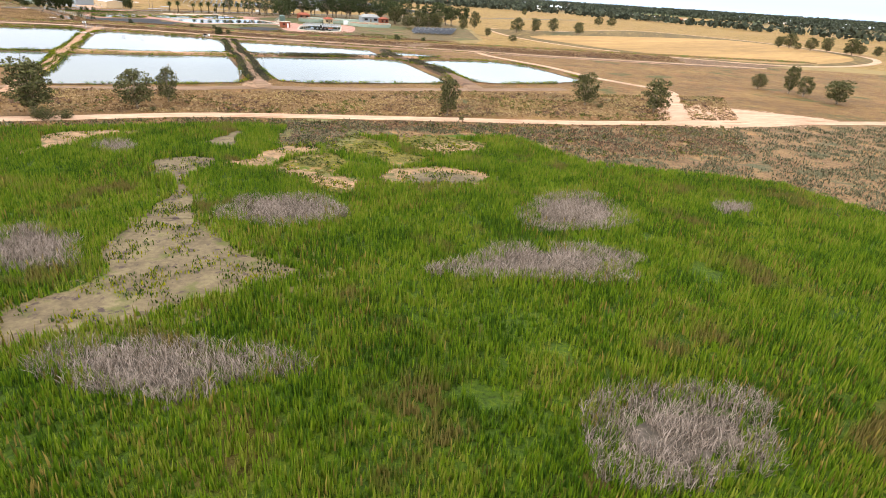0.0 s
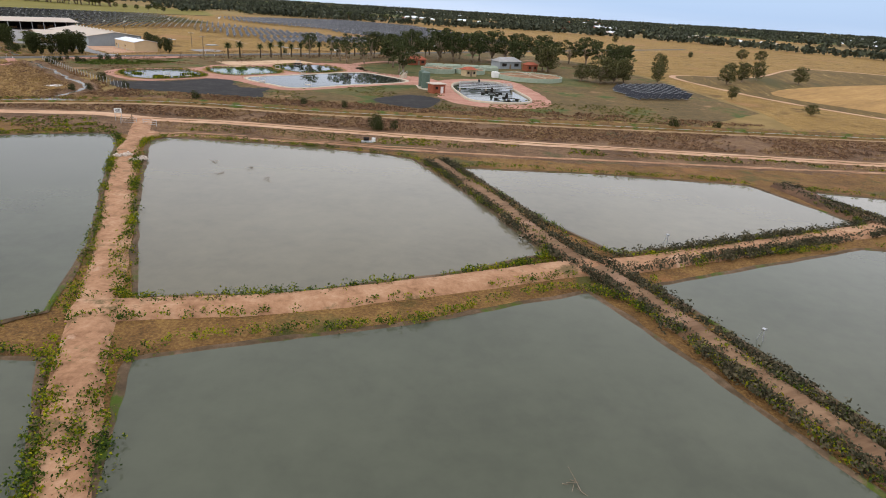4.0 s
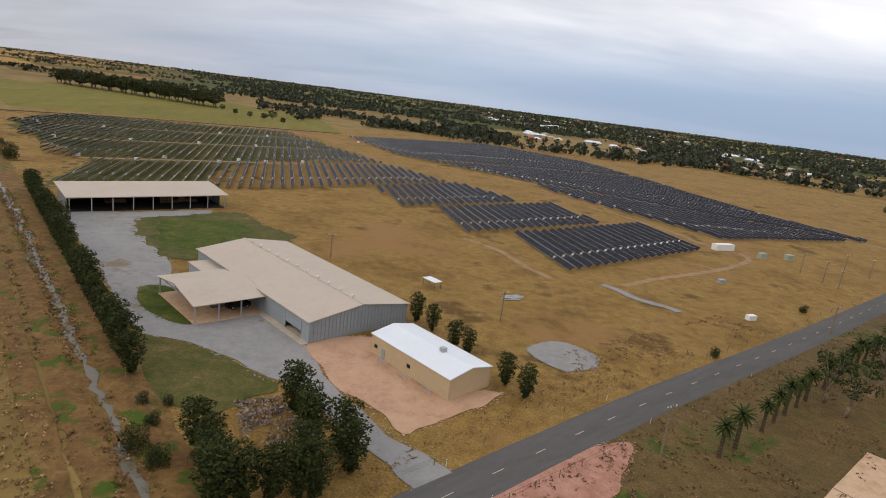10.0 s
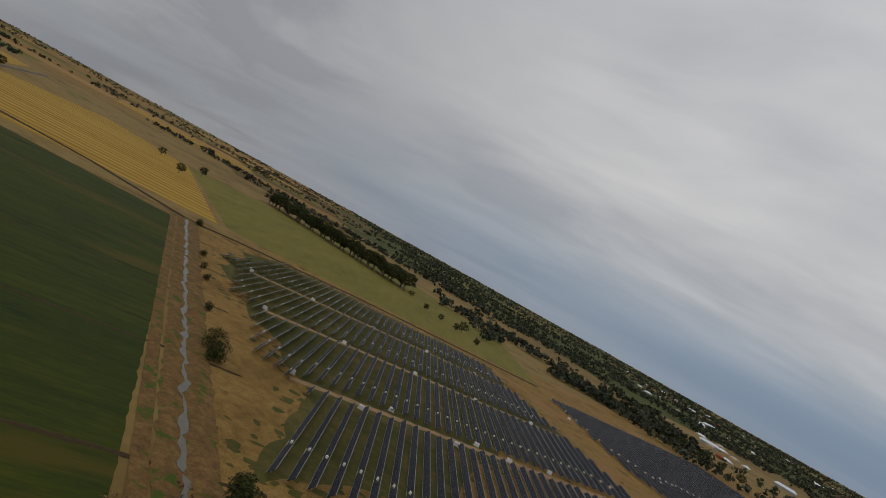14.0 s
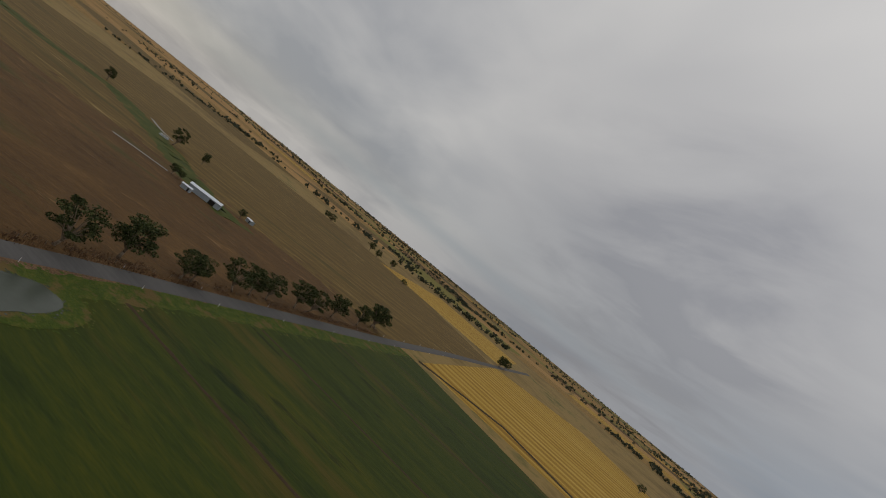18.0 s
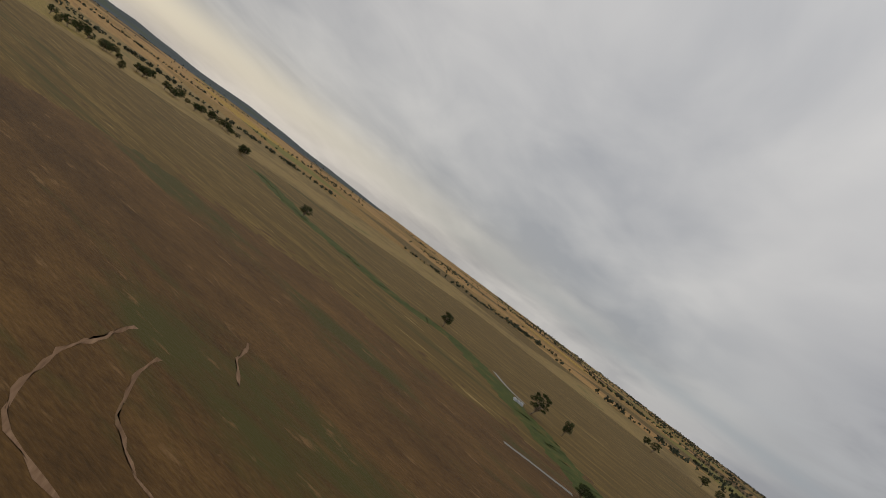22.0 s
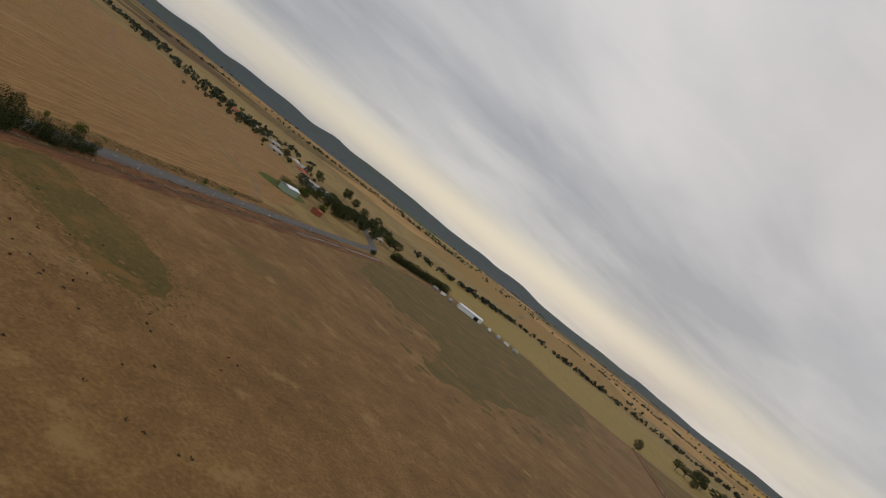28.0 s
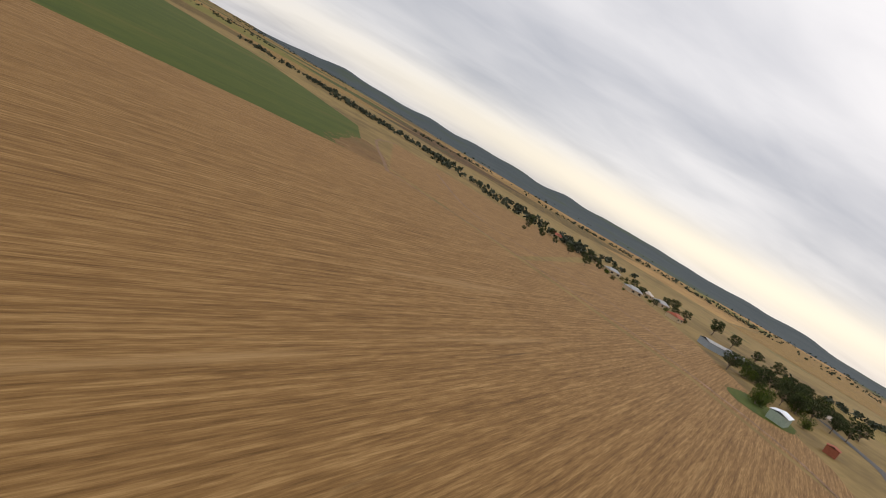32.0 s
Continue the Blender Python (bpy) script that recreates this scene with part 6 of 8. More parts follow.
# bushes by the southern road
for x, y, h, w in ((-490.7, -60.6, 4.6, 0.75), (-524.9, -93.1, 3.2, 1.0), (-518, -89.4, 1.8, 0.8), (-559.7, -126.3, 1.9, 1.1), (-572, -139, 1.4, 1.1)):
    plant("shrub", x, y, h, "roundish green bush on the road verge", "bushes on the road verge", w)
for x, y, h, w in ((-513.6, -63.4, 6.0, 0.7), (-516, -66, 4.2, 0.9), (-519.6, -68.4, 3.8, 1.0), (-524.6, -73.9, 3.6, 1.0), (-528.5, -78.7, 3.2, 1.0), (-505.1, -53.9, 2.6, 1.0), (-508.9, -57.6, 2.8, 1.1), (-489.5, -38.0, 3.4, 1.0), (-491.8, -39.1, 3.2, 1.0), (-494.4, -42.6, 2.8, 1.0), (-484, -32, 3.6, 1.0), (-478, -27, 4.2, 1.0), (-511, -60.5, 3.2, 1.1), (-514.5, -61, 3.4, 1.1), (-520, -71, 3.0, 1.1), (-522, -70.5, 3.2, 1.1), (-526.5, -76.5, 2.8, 1.1), (-474, -20, 4, 1), (-468, -14, 4.4, 1), (-667, -222, 2.4, 1.1), (-671, -228, 2.2, 1.1)):
    plant("dark_shrub", x, y, h * 1.3, "dense dark green roadside thicket bush", "thicket along the road", w)


plant("dark_shrub", -509.8, -41.0, 4.1, "round dark green tree standing in the pasture", "", 1.75)

# ---- far woods and town ----
def far_woods(name, spots, label, size=(4.5, 10)):
    r = np.random.default_rng(len(spots))
    n, per = len(spots), 13
    s = np.asarray(spots, float)
    h = r.uniform(*size, n)
    d = r.normal(0, 1, (n, per, 3))
    d /= np.linalg.norm(d, axis=2)[..., None]
    c = np.concatenate([s, (h * 0.55)[:, None]], 1)[:, None] + d * (h[:, None, None] * [0.55, 0.55, 0.42]) * r.uniform(0.4, 1, (n, per, 1))
    u = r.normal(0, 1, (n, per, 3))
    u /= np.linalg.norm(u, axis=2)[..., None]
    w = np.cross(u, r.normal(0, 1, (n, per, 3)))
    w /= np.linalg.norm(w, axis=2)[..., None]
    k = h[:, None, None] * 0.24 * r.uniform(0.6, 1.3, (n, per, 1))
    v = np.stack([c - u * k, c + w * k, c + u * k, c - w * k], 2).reshape(-1, 3)
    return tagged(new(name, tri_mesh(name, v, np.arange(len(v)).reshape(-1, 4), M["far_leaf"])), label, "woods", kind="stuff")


def belt(a, b, n, width, r):
    a, b = np.array(a, float), np.array(b, float)
    t = r.uniform(0, 1, n)[:, None]
    return (a + (b - a) * t + r.normal(0, width, (n, 2))).tolist()


r_ = np.random.default_rng(5)
spots = []
for _ in range(25000):
    az, d = radians(r_.uniform(12, 124)), 620 + 3600 * r_.uniform(0, 1) ** 1.5
    x, y = -60 + d * math.cos(az), 330 + d * math.sin(az)
    if noise.noise((x * 0.006, y * 0.006, 3)) + 0.5 * noise.noise((x * 0.02, y * 0.02, 9)) > -0.12 + 0.34 * (d < 1000):
        spots.append((x, y))
for a, b, n, w in (((-420, 1030), (-40, 1010), 60, 14), ((-500, 960), (-400, 1010), 70, 16), ((-400, 1010), (-220, 870), 90, 14), ((-220, 870), (-80, 890), 60, 12), ((-80, 890), (40, 960), 70, 14), ((-30, 980), (260, 800), 170, 12), ((240, 820), (420, 560), 150, 12), ((430, 540), (560, 300), 130, 14), ((360, 420), (900, 60), 200, 25)):
    spots += belt(a, b, n, w, r_)
far_woods("town_trees", spots, "dark trees through the distant town")
spots = []
for _ in range(15000):
    az, d = radians(r_.uniform(103, 285)), 1500 + 2900 * r_.uniform(0, 1) ** 1.2
    x, y = -500 + d * math.cos(az), 250 + d * math.sin(az)
    if noise.noise((x * 0.0025, y * 0.005, 8)) + 0.4 * noise.noise((x * 0.015, y * 0.015, 4)) > 0.24 + 0.14 * (az > 3.2) - 0.10 * (d > 2600):
        spots.append((x, y))
for a, b, n, w in (((-752, -392), (-980, -440), 70, 4), ((-980, -440), (-1250, -300), 120, 6), ((-1250, -300), (-1500, -60), 120, 7), ((-520, -640), (-700, -560), 90, 14), ((-400, -760), (-560, -700), 110, 14), ((-260, -900), (-420, -800), 110, 14), ((-560, -560), (-640, -480), 60, 8), ((-1500, 100), (-1750, 420), 90, 14), ((-1300, 900), (-1500, 500), 100, 14), ((-1250, 1150), (-900, 1250), 130, 14), ((-900, 1250), (-500, 1250), 130, 14), ((-1800, -500), (-1500, -900), 130, 14), ((-1300, -1100), (-800, -1200), 150, 16)):
    spots += belt(a, b, n, w, r_)
for a, b in HEDGES:
    south = a[0] < -600 and a[1] < 500
    spots += belt(a, b, int(math.dist(a, b) / (45 if south else 9)), 4, r_)
near_ = [q for q in spots if q[1] < 300]
far_woods("distant_woods", [q for q in spots if q[1] >= 300], "dark lines of trees between distant fields")
far_woods("distant_woods", near_, "low dark tree lines between dry fields", (3.0, 6.5))


def house(at, rz, w, d, h, roof_mat, wall_mat, label, group, near=True):
    t = thing("house", at, rz, label, "house", group)
    part("wall", Build().box((0, 0, h / 2), (w, d, h)), wall_mat, t)
    b = Build()
    o, p = 0.5, h + d * 0.22
    b.quad((-w / 2 - o, -d / 2 - o, h - 0.1), (w / 2 + o, -d / 2 - o, h - 0.1), (w / 2 - d * 0.25, 0, p), (-w / 2 + d * 0.25, 0, p))
    b.quad((w / 2 + o, d / 2 + o, h - 0.1), (-w / 2 - o, d / 2 + o, h - 0.1), (-w / 2 + d * 0.25, 0, p), (w / 2 - d * 0.25, 0, p))
    b.quad((w / 2 + o, -d / 2 - o, h - 0.1), (w / 2 + o, d / 2 + o, h - 0.1), (w / 2 - d * 0.25, 0, p))
    b.quad((-w / 2 - o, d / 2 + o, h - 0.1), (-w / 2 - o, -d / 2 - o, h - 0.1), (-w / 2 + d * 0.25, 0, p))
    part("roof", b, roof_mat, t)
    if not near:
        return t
    for x in (-w * 0.28, w * 0.28):
        for y in (-1, 1):
            part("window", Build().box((x, y * (d / 2 + 0.02), h * 0.55), (w * 0.2, 0.06, h * 0.38)), "dark", t)
    part("door", Build().box((0, -d / 2 - 0.02, 1.0), (0.9, 0.06, 2.0)), "wood", t)
    return t


models = [house((0, 0), 0, w, d, 2.6, rm, wm, lb, "houses of the town", False) for w, d, rm, wm, lb in ((13, 9, "white_roof", "cream_wall", "town house with a pale steel roof"), (12, 8, "roof", "cream_wall", "town house with a beige roof"), (11, 8, "red_roof", "brick", "brick town house with a red roof"), (26, 12, "white_roof", "grey_wall", "long pale town shed"))]
fresh = [True] * 4
made = 0
while made < 290:
    az, d = radians(r_.uniform(14, 98)), 680 + 2000 * r_.uniform(0, 1) ** 1.2
    x, y = -60 + d * math.cos(az), 330 + d * math.sin(az)
    if noise.noise((x * 0.003, y * 0.003, 5)) < 0.0:
        continue
    i = int(r_.choice(4, p=(0.4, 0.3, 0.18, 0.12)))
    m = pose(x, y, 0, 0, 0, r_.uniform(0, 180))
    if fresh[i]:
        models[i].matrix_basis, fresh[i] = m, False
    else:
        copy_thing(models[i], m)
    made += 1


# ---- sheds ----
def gable(b, x0, x1, y0, y1, eave, ridge, along="x", over=0.35, thick=0.12):
    """Two roof planes over a plan rectangle."""
    if along == "x":
        ym = (y0 + y1) / 2
        for ya, s in ((y0 - over, 1), (y1 + over, -1)):
            p = [(x0 - over, ya, eave), (x1 + over, ya, eave), (x1 + over, ym, ridge), (x0 - over, ym, ridge)]
            b.quad(*(p if s > 0 else p[::-1])).quad(*[(x, y, z - thick) for x, y, z in (p[::-1] if s > 0 else p)])
            b.quad(p[0], p[1], (p[1][0], p[1][1], eave - thick), (p[0][0], p[0][1], eave - thick))
            for k in (0, 1):
                q, r = p[k], p[3 - k]
                b.quad(q, r, (r[0], r[1], r[2] - thick), (q[0], q[1], q[2] - thick))
    else:
        c = Build()
        gable(c, y0, y1, x0, x1, eave, ridge, "x", over, thick)
        k = len(b.v)
        b.v += [(v[1], v[0], v[2]) for v in c.v]
        b.f += [tuple(k + i for i in f[::-1]) for f in c.f]
    return b


def ribs(b, a, c, z0, z1, pitch, out_, depth=0.05):
    """Upright ribs of a sheet wall from a to c."""
    a, c = Vector((*a, 0)), Vector((*c, 0))
    n = int((c - a).length / pitch)
    ang = math.atan2(c.y - a.y, c.x - a.x)
    for i in range(n + 1):
        p = a.lerp(c, i / n) + Vector((out_[0], out_[1], 0)) * depth / 2
        z = z1(p) if callable(z1) else z1
        b.box((p.x, p.y, (z0 + z) / 2), (0.12, depth, z - z0), ang)
    return b


# main packing shed: local x along its length (to the north-west), y out to the west
main = thing("packing_shed", (-196.5, 318.4), 141.5, "long grey steel shed with beige gable roof", "shed")
L_, W_, EV, RG = 47.0, 21.6, 4.1, 5.7
for x in (0.08, L_ - 0.08):
    part("end_wall", Build().quad((x, 0, 0), (x, -W_, 0), (x, -W_, EV), (x, -W_ / 2, RG - 0.1), (x, 0, EV)), "grey_wall", main)
part("side_wall", Build().box((L_ / 2 + 4, -0.05, EV / 2), (L_ - 8, 0.12, EV)).box((1.2, -0.05, EV / 2), (2.4, 0.12, EV)).box((5.2, -0.05, EV - 0.4), (5.6, 0.12, 0.8)), "grey_wall", main)
part("side_wall", Build().box((L_ / 2, -W_ + 0.05, EV / 2), (L_, 0.12, EV)), "grey_wall", main)
part("wall_ribs", ribs(Build(), (0, -0.2), (0, -W_ + 0.2), 0, lambda p: EV + (RG - EV) * (1 - abs(p.y + W_ / 2) / (W_ / 2)) - 0.15, 0.75, (-1, 0)), "grey_wall", main)
part("wall_ribs", ribs(Build(), (8.2, 0), (L_, 0), 0, EV - 0.1, 0.75, (0, 1)), "grey_wall", main)
part("roof", gable(Build(), 0, L_, -W_, 0, EV, RG), "roof", main)
part("ridge_cap", Build().box((L_ / 2, -W_ / 2, RG + 0.03), (L_ + 0.8, 0.5, 0.06)), "roof", main)
for i in range(11):
    part("roof_vent", Build().tube((3.5 + 4.0 * i, -W_ / 2 - 0.2, RG), (3.5 + 4.0 * i, -W_ / 2 - 0.2, RG + 0.35), 0.22, 0.22, 10).tube((3.5 + 4.0 * i, -W_ / 2 - 0.2, RG + 0.35), (3.5 + 4.0 * i, -W_ / 2 - 0.2, RG + 0.55), 0.34, 0.12, 10), "white", main, smooth=True)
door = part("roller_door", Build().box((5.2, 0.0, 2.45), (5.4, 0.08, 1.9)), "grey_wall", main, "half-raised grey roller door")
part("floor_slab", Build().box((L_ / 2, -W_ / 2, 0.14), (L_ - 0.4, W_ - 0.4, 0.12)).box((L_ / 2, 0.7, 0.12), (L_, 1.4, 0.12)), "kerb", main)
part("gutter", Build().box((L_ / 2, 0.42, EV - 0.02), (L_ + 0.6, 0.14, 0.14)), "roof", main)
part("lean_to_roof", Build().box((37.5, 2.2, 3.1), (8, 4.4, 0.12)), "roof", main)
part("lean_to_wall", Build().box((37.5, 4.2, 1.5), (7.6, 0.12, 3.0)).box((41.2, 2.1, 1.5), (0.12, 4.2, 3.0)), "grey_wall", main)
port = thing("carport", (-196.5, 318.4), 141.5, "open steel carport with beige gable roof", "carport")
part("roof", gable(Build(), 15.5, 33, 0.4, 13.2, 3.6, 5.0, "y"), "roof", port)
for x in (15.8, 32.7):
    for y in (4.6, 8.8, 13.0):
        part("post", Build().box((x, y, 1.75), (0.22, 0.22, 3.5)), "steel", port)
part("slab", Build().box((24.2, 6.9, 0.12), (17.6, 12.8, 0.14)), "slab", port)
part("truss", Build().box((24.2, 13.0, 3.5), (17.2, 0.12, 0.2)).box((15.8, 6.8, 3.5), (0.12, 12.6, 0.2)), "steel", port)

small_shed = thing("store_shed", (-170.9, 307.6), 141.5, "cream steel shed with white gable roof", "shed")
SL, SW = 19.0, 9.0
for x in (0.06, SL - 0.06):
    part("end_wall", Build().quad((x, 0, 0), (x, -SW, 0), (x, -SW, 3.6), (x, -SW / 2, 4.4), (x, 0, 3.6)), "cream_wall", small_shed)
for y in (-0.04, -SW + 0.04):
    part("side_wall", Build().box((SL / 2, y, 1.8), (SL, 0.1, 3.6)), "cream_wall", small_shed)
part("roof", gable(Build(), 0, SL, -SW, 0, 3.62, 4.5, over=0.2), "white_roof", small_shed)
part("roof_unit", Build().box((6.5, -SW / 2, 4.75), (0.9, 0.9, 0.7)), "steel", small_shed)
part("door", Build().box((15.8, 0.03, 1.0), (0.9, 0.06, 2.0)), "grey_wall", small_shed)
for x in (9.3, 17.8):
    part("window", Build().box((x, 0.03, 1.7), (0.8, 0.05, 0.6)), "dark", small_shed)
for x in (3.2, 8.6, 14.0):
    rail = thing("barrier_rail", (-170.9, 307.6), 141.5, "grey steel guard rail before the store shed", "rail", "rails before the store shed")
    for k in (-1.1, 0, 1.1):
        part("post", Build().tube((x + k, 1.6, 0.1), (x + k, 1.6, 1.1), 0.04), "steel", rail)
    part("bar", Build().tube((x - 1.1, 1.6, 1.1), (x + 1.1, 1.6, 1.1), 0.04).tube((x - 1.1, 1.6, 0.6), (x + 1.1, 1.6, 0.6), 0.03), "steel", rail)

open_shed = thing("open_hay_shed", (-286.0, 373.6), 49.7, "long open-fronted shed with beige skillion roof", "shed")
OL, OD = 43.2, 15.5
b = Build()
p = [(-1, -0.8, 4.3), (OL + 1, -0.8, 4.3), (OL + 1, OD + 0.6, 5.7), (-1, OD + 0.6, 5.7)]
b.quad(*p).quad(*[(x, y, z - 0.22) for x, y, z in p[::-1]]).quad(p[0], p[1], (OL + 1, -0.8, 4.05), (-1, -0.8, 4.05))
for k in (0, 1):
    q, r = p[k], p[3 - k]
    b.quad(q, r, (r[0], r[1], r[2] - 0.22), (q[0], q[1], q[2] - 0.22))
part("roof", b, "roof", open_shed)
part("back_wall", Build().box((OL / 2, OD, 2.7), (OL, 0.12, 5.4)), "grey_wall", open_shed)
# added near-black sheet before the back wall, painting the shade under the roof
part("back_lining", Build().box((OL / 2, OD - 0.12, 2.6), (OL - 0.3, 0.06, 5.0)), "dark", open_shed, "dark sheet painted as interior shade")
for x in (0.0, OL):
    part("end_wall", Build().box((x, OD / 2 + 2, 2.3), (0.12, OD - 4, 4.6)), "grey_wall", open_shed)
for i in range(9):
    x = OL * i / 8
    part("post", Build().box((x, 0, 2.05), (0.26, 0.26, 4.1)), "steel", open_shed)
    part("rafter", Build().tube((x, 0, 4.0), (x, OD, 5.2), 0.1, 0.1, 6), "steel", open_shed)
# earth floor in near-black, the shed's interior shade put into its colour
part("earth_floor", Build().box((OL / 2, OD / 2, 0.1), (OL, OD, 0.1)), "dark", open_shed)
for i, (x, y, n) in enumerate(((27, 9, 5), (33, 10, 4), (12, 11, 3))):
    for k in range(n):
        bale = thing("hay_bale", (0, 0), 0, "square brown hay bale under the shed roof", "bale", "hay bales in the shed")
        bale.matrix_basis = open_shed.matrix_basis @ pose(x + (k % 3) * 2.0, y, 0.15 + 1.0 * (k // 3))
        part("bale", Build().box((0, 0, 0.5), (1.9, 1.1, 1.0), 0, 0.97), "brown_scrub", bale)


# ---- solar farm ----
ROW = np.array((math.cos(radians(113)), math.sin(radians(113))))
ACROSS = np.array((math.cos(radians(203)), math.sin(radians(203))))
TILT = radians(46)


LANES = [((-348.8, 454.5), (-235, 579)), ((-396, 497), (-285, 622)), ((-441.3, 539), (-330, 660)), ((-175, 589), (20, 524)), ((-222, 632), (-60, 724))]


def solar_block(poly, pitch, module, group, chord=1.75, post_gap=14.0):
    """Rows of tilted tables clipped to a plan outline and broken at the service lanes."""
    q = np.array(poly, float)
    u, v = q @ ROW, q @ ACROSS
    n = len(q)
    s = v.min() + pitch / 2
    while s < v.max():
        cut = sorted(u[i] + (u[(i + 1) % n] - u[i]) * (s - v[i]) / (v[(i + 1) % n] - v[i]) for i in range(n) if (v[i] > s) != (v[(i + 1) % n] > s))
        spans = list(zip(cut[::2], cut[1::2]))
        for p0, p1 in LANES:
            p0, p1 = np.array(p0), np.array(p1)
            va, vb = p0 @ ACROSS, p1 @ ACROSS
            k = (s - va) / (vb - va)
            if 0 <= k <= 1:
                c = (p0 + (p1 - p0) * k) @ ROW
                spans = [w for a, e in spans for w in (((a, c - 3.4), (c + 3.4, e)) if a < c < e else ((a, e),))]
        for a, e in spans:
            if e - a < 6:
                continue
            length = int((e - a) / module) * module
            start = ROW * a + ACROSS * s
            t = thing("solar_row", (start[0], start[1], 0.03), 113, "row of dark solar panels on a tilting steel frame", "solar panels", group)
            half = int(length / module * 0.27)
            gap = length > 30
            for x0, x1 in (((0.0, half * module), ((half + 1) * module, length)) if gap else ((0.0, length),)):
                part("panel_table", Build().box(((x0 + x1) / 2, 0, 0), (x1 - x0 - 0.06, chord, 0.05)), "panel", t).matrix_basis = pose(0, 0, 1.35, -46, 0, 0)
            rail = Build().box((length / 2, -0.06, 1.22), (length, 0.12, 0.12))
            for e_ in (-0.5, 0.5):
                rail.box((length / 2, e_ * (chord + 0.05) * math.cos(TILT), 1.35 - e_ * (chord + 0.05) * math.sin(TILT)), (length, 0.07, 0.07))
            part("torque_tube", rail, "steel", t, "steel tube and module edge rails")
            if gap:
                part("drive_motor", MOTOR, None, t).location = ((half + 0.5) * module, 0, 1.35)
            k = max(2, int(length / post_gap))
            for i in range(k):
                part("post", POST, None, t).location = (length * (i + 0.5) / k, -0.06, 0)
        s += pitch


for p0, p1 in LANES:
    ribbon("array_lane", [p0, p1], strip(3.2, 0.075, 0.01), "tan_dirt", "bare dirt lane between solar rows", "track", ragged=0.5)
MOTOR = Build().box((0, 0, 0), (0.5, 0.6, 0.5), 0, 0.9).mesh("drive_motor", M["white"])
POST = Build().box((0, 0, 0.62), (0.14, 0.10, 1.24)).mesh("post", M["steel"])
solar_block([(-165.7, 430.5), (-113.9, 490), (-96.5, 452), (-149.4, 390.4)], 4.0, 1.02, "rows of the nearest solar block")
solar_block([(-197.3, 457.6), (-151.2, 510.5), (-130.2, 476), (-180, 421.5)], 4.0, 1.02, "rows of the second solar block")
solar_block([(-228.9, 487), (-198.1, 534.6), (-162.7, 503), (-209.3, 449)], 4.0, 1.02, "rows of the third solar block")
solar_block([(-338, 450), (-316, 404), (-272, 436), (-259.4, 449), (-202, 531), (-246, 574), (-252, 580), (-360, 690), (-470, 600), (-454, 531), (-442, 530), (-409, 490), (-397, 491), (-363, 452)], 4.0, 3.0, "rows of the western solar blocks", post_gap=20)
solar_block([(-316, 725), (-206, 850), (-112, 790), (-26, 577), (4, 536), (-59, 497), (-79, 482), (-140, 546), (-168, 592), (-254, 636)], 4.0, 3.0, "rows of the far eastern solar block", post_gap=25)
solar_block([(12, 281), (35, 296), (34, 264), (15, 256)], 3.0, 1.0, "rows of the plant's solar array", chord=2.4)
for x, y in ((-441, 540), (-397, 499), (-418, 563), (-373, 524), (-393, 587), (-349, 550), (-326, 574), (-351, 458), (-331, 468), (-328, 484), (-307, 494), (-304, 508), (-293, 515), (-281, 534), (-371, 615), (-348, 639), (-303, 601), (-295, 688)):
    c = thing("inverter_box", (x, y), 23, "white electrical cabinet among solar rows", "cabinet", "inverters of the solar farm")
    part("cabinet", Build().box((0, 0, 0.75), (1.7, 0.9, 1.1)), "white", c)
    part("base", Build().box((0, 0, 0.1), (2.2, 1.2, 0.2)), "kerb", c)


# ---- treatment plant ----
def tank(x, y, r, h, label, lid=True):
    t = thing("water_tank", (x, y), 0, label, "tank", "green tanks by the hut")
    for k in range(6):
        part("shell_ring", Build().tube((0, 0, h * k / 6 + 0.1), (0, 0, h * (k + 1) / 6 + 0.1), r * (1 + 0.015 * (k % 2)), r * (1 + 0.015 * (k % 2)), 24), "tank", t)
    part("lid", Build().tube((0, 0, h + 0.1), (0, 0, h + 0.45), r, r * 0.3, 24), "tank", t)
    part("footing", Build().tube((0, 0, 0), (0, 0, 0.14), r + 0.3, r + 0.3, 24), "kerb", t)


patch("tank_plinth", [(-53.4, 259), (-48.6, 260.2), (-44.8, 249), (-48.2, 247), (-51.8, 251)], 0.14, "kerb", "pale concrete plinth under the tanks", "slab", smooth=False, ragged=0.05)
tank(-51.2, 256.8, 1.15, 4.6, "tall dark green ribbed tank")
tank(-49.8, 253.2, 1.25, 4.6, "tall dark green ribbed tank")
tank(-47.6, 249.4, 0.9, 1.9, "short dark green tank")
hut = thing("brick_hut", (-45.8, 244.2), 35, "small red brick hut with flat grey roof", "hut")
part("wall", Build().box((0, 0, 1.3), (4.0, 3.2, 2.6)), "brick", hut)
part("roof", Build().box((0, 0, 2.7), (4.8, 4.0, 0.2)), "roof", hut)
part("door", Build().box((0.9, -1.63, 1.0), (0.9, 0.06, 2.0)), "white", hut)
part("window", Build().box((-0.9, -1.63, 1.6), (0.8, 0.05, 0.7)), "dark", hut)
OVAL = [(-41.7, 266.9), (-35.5, 277.5), (-28.5, 279.5), (-21.6, 257.1), (-18.8, 236), (-23.3, 230.8), (-34, 230.5), (-38.6, 242)]
patch("oval_apron", [(-47.6, 274), (-38, 286), (-24, 289), (-15.5, 262.6), (-13.5, 233), (-20, 224), (-36.6, 223.5), (-44.5, 236), (-46, 252)], 0.10, "pink_gravel", "pink gravel round the aeration basin", "path")
patch("aeration_basin_water", OVAL, 0.20, "lagoon", "grey water of the aeration basin", "basin", ragged=0.0)
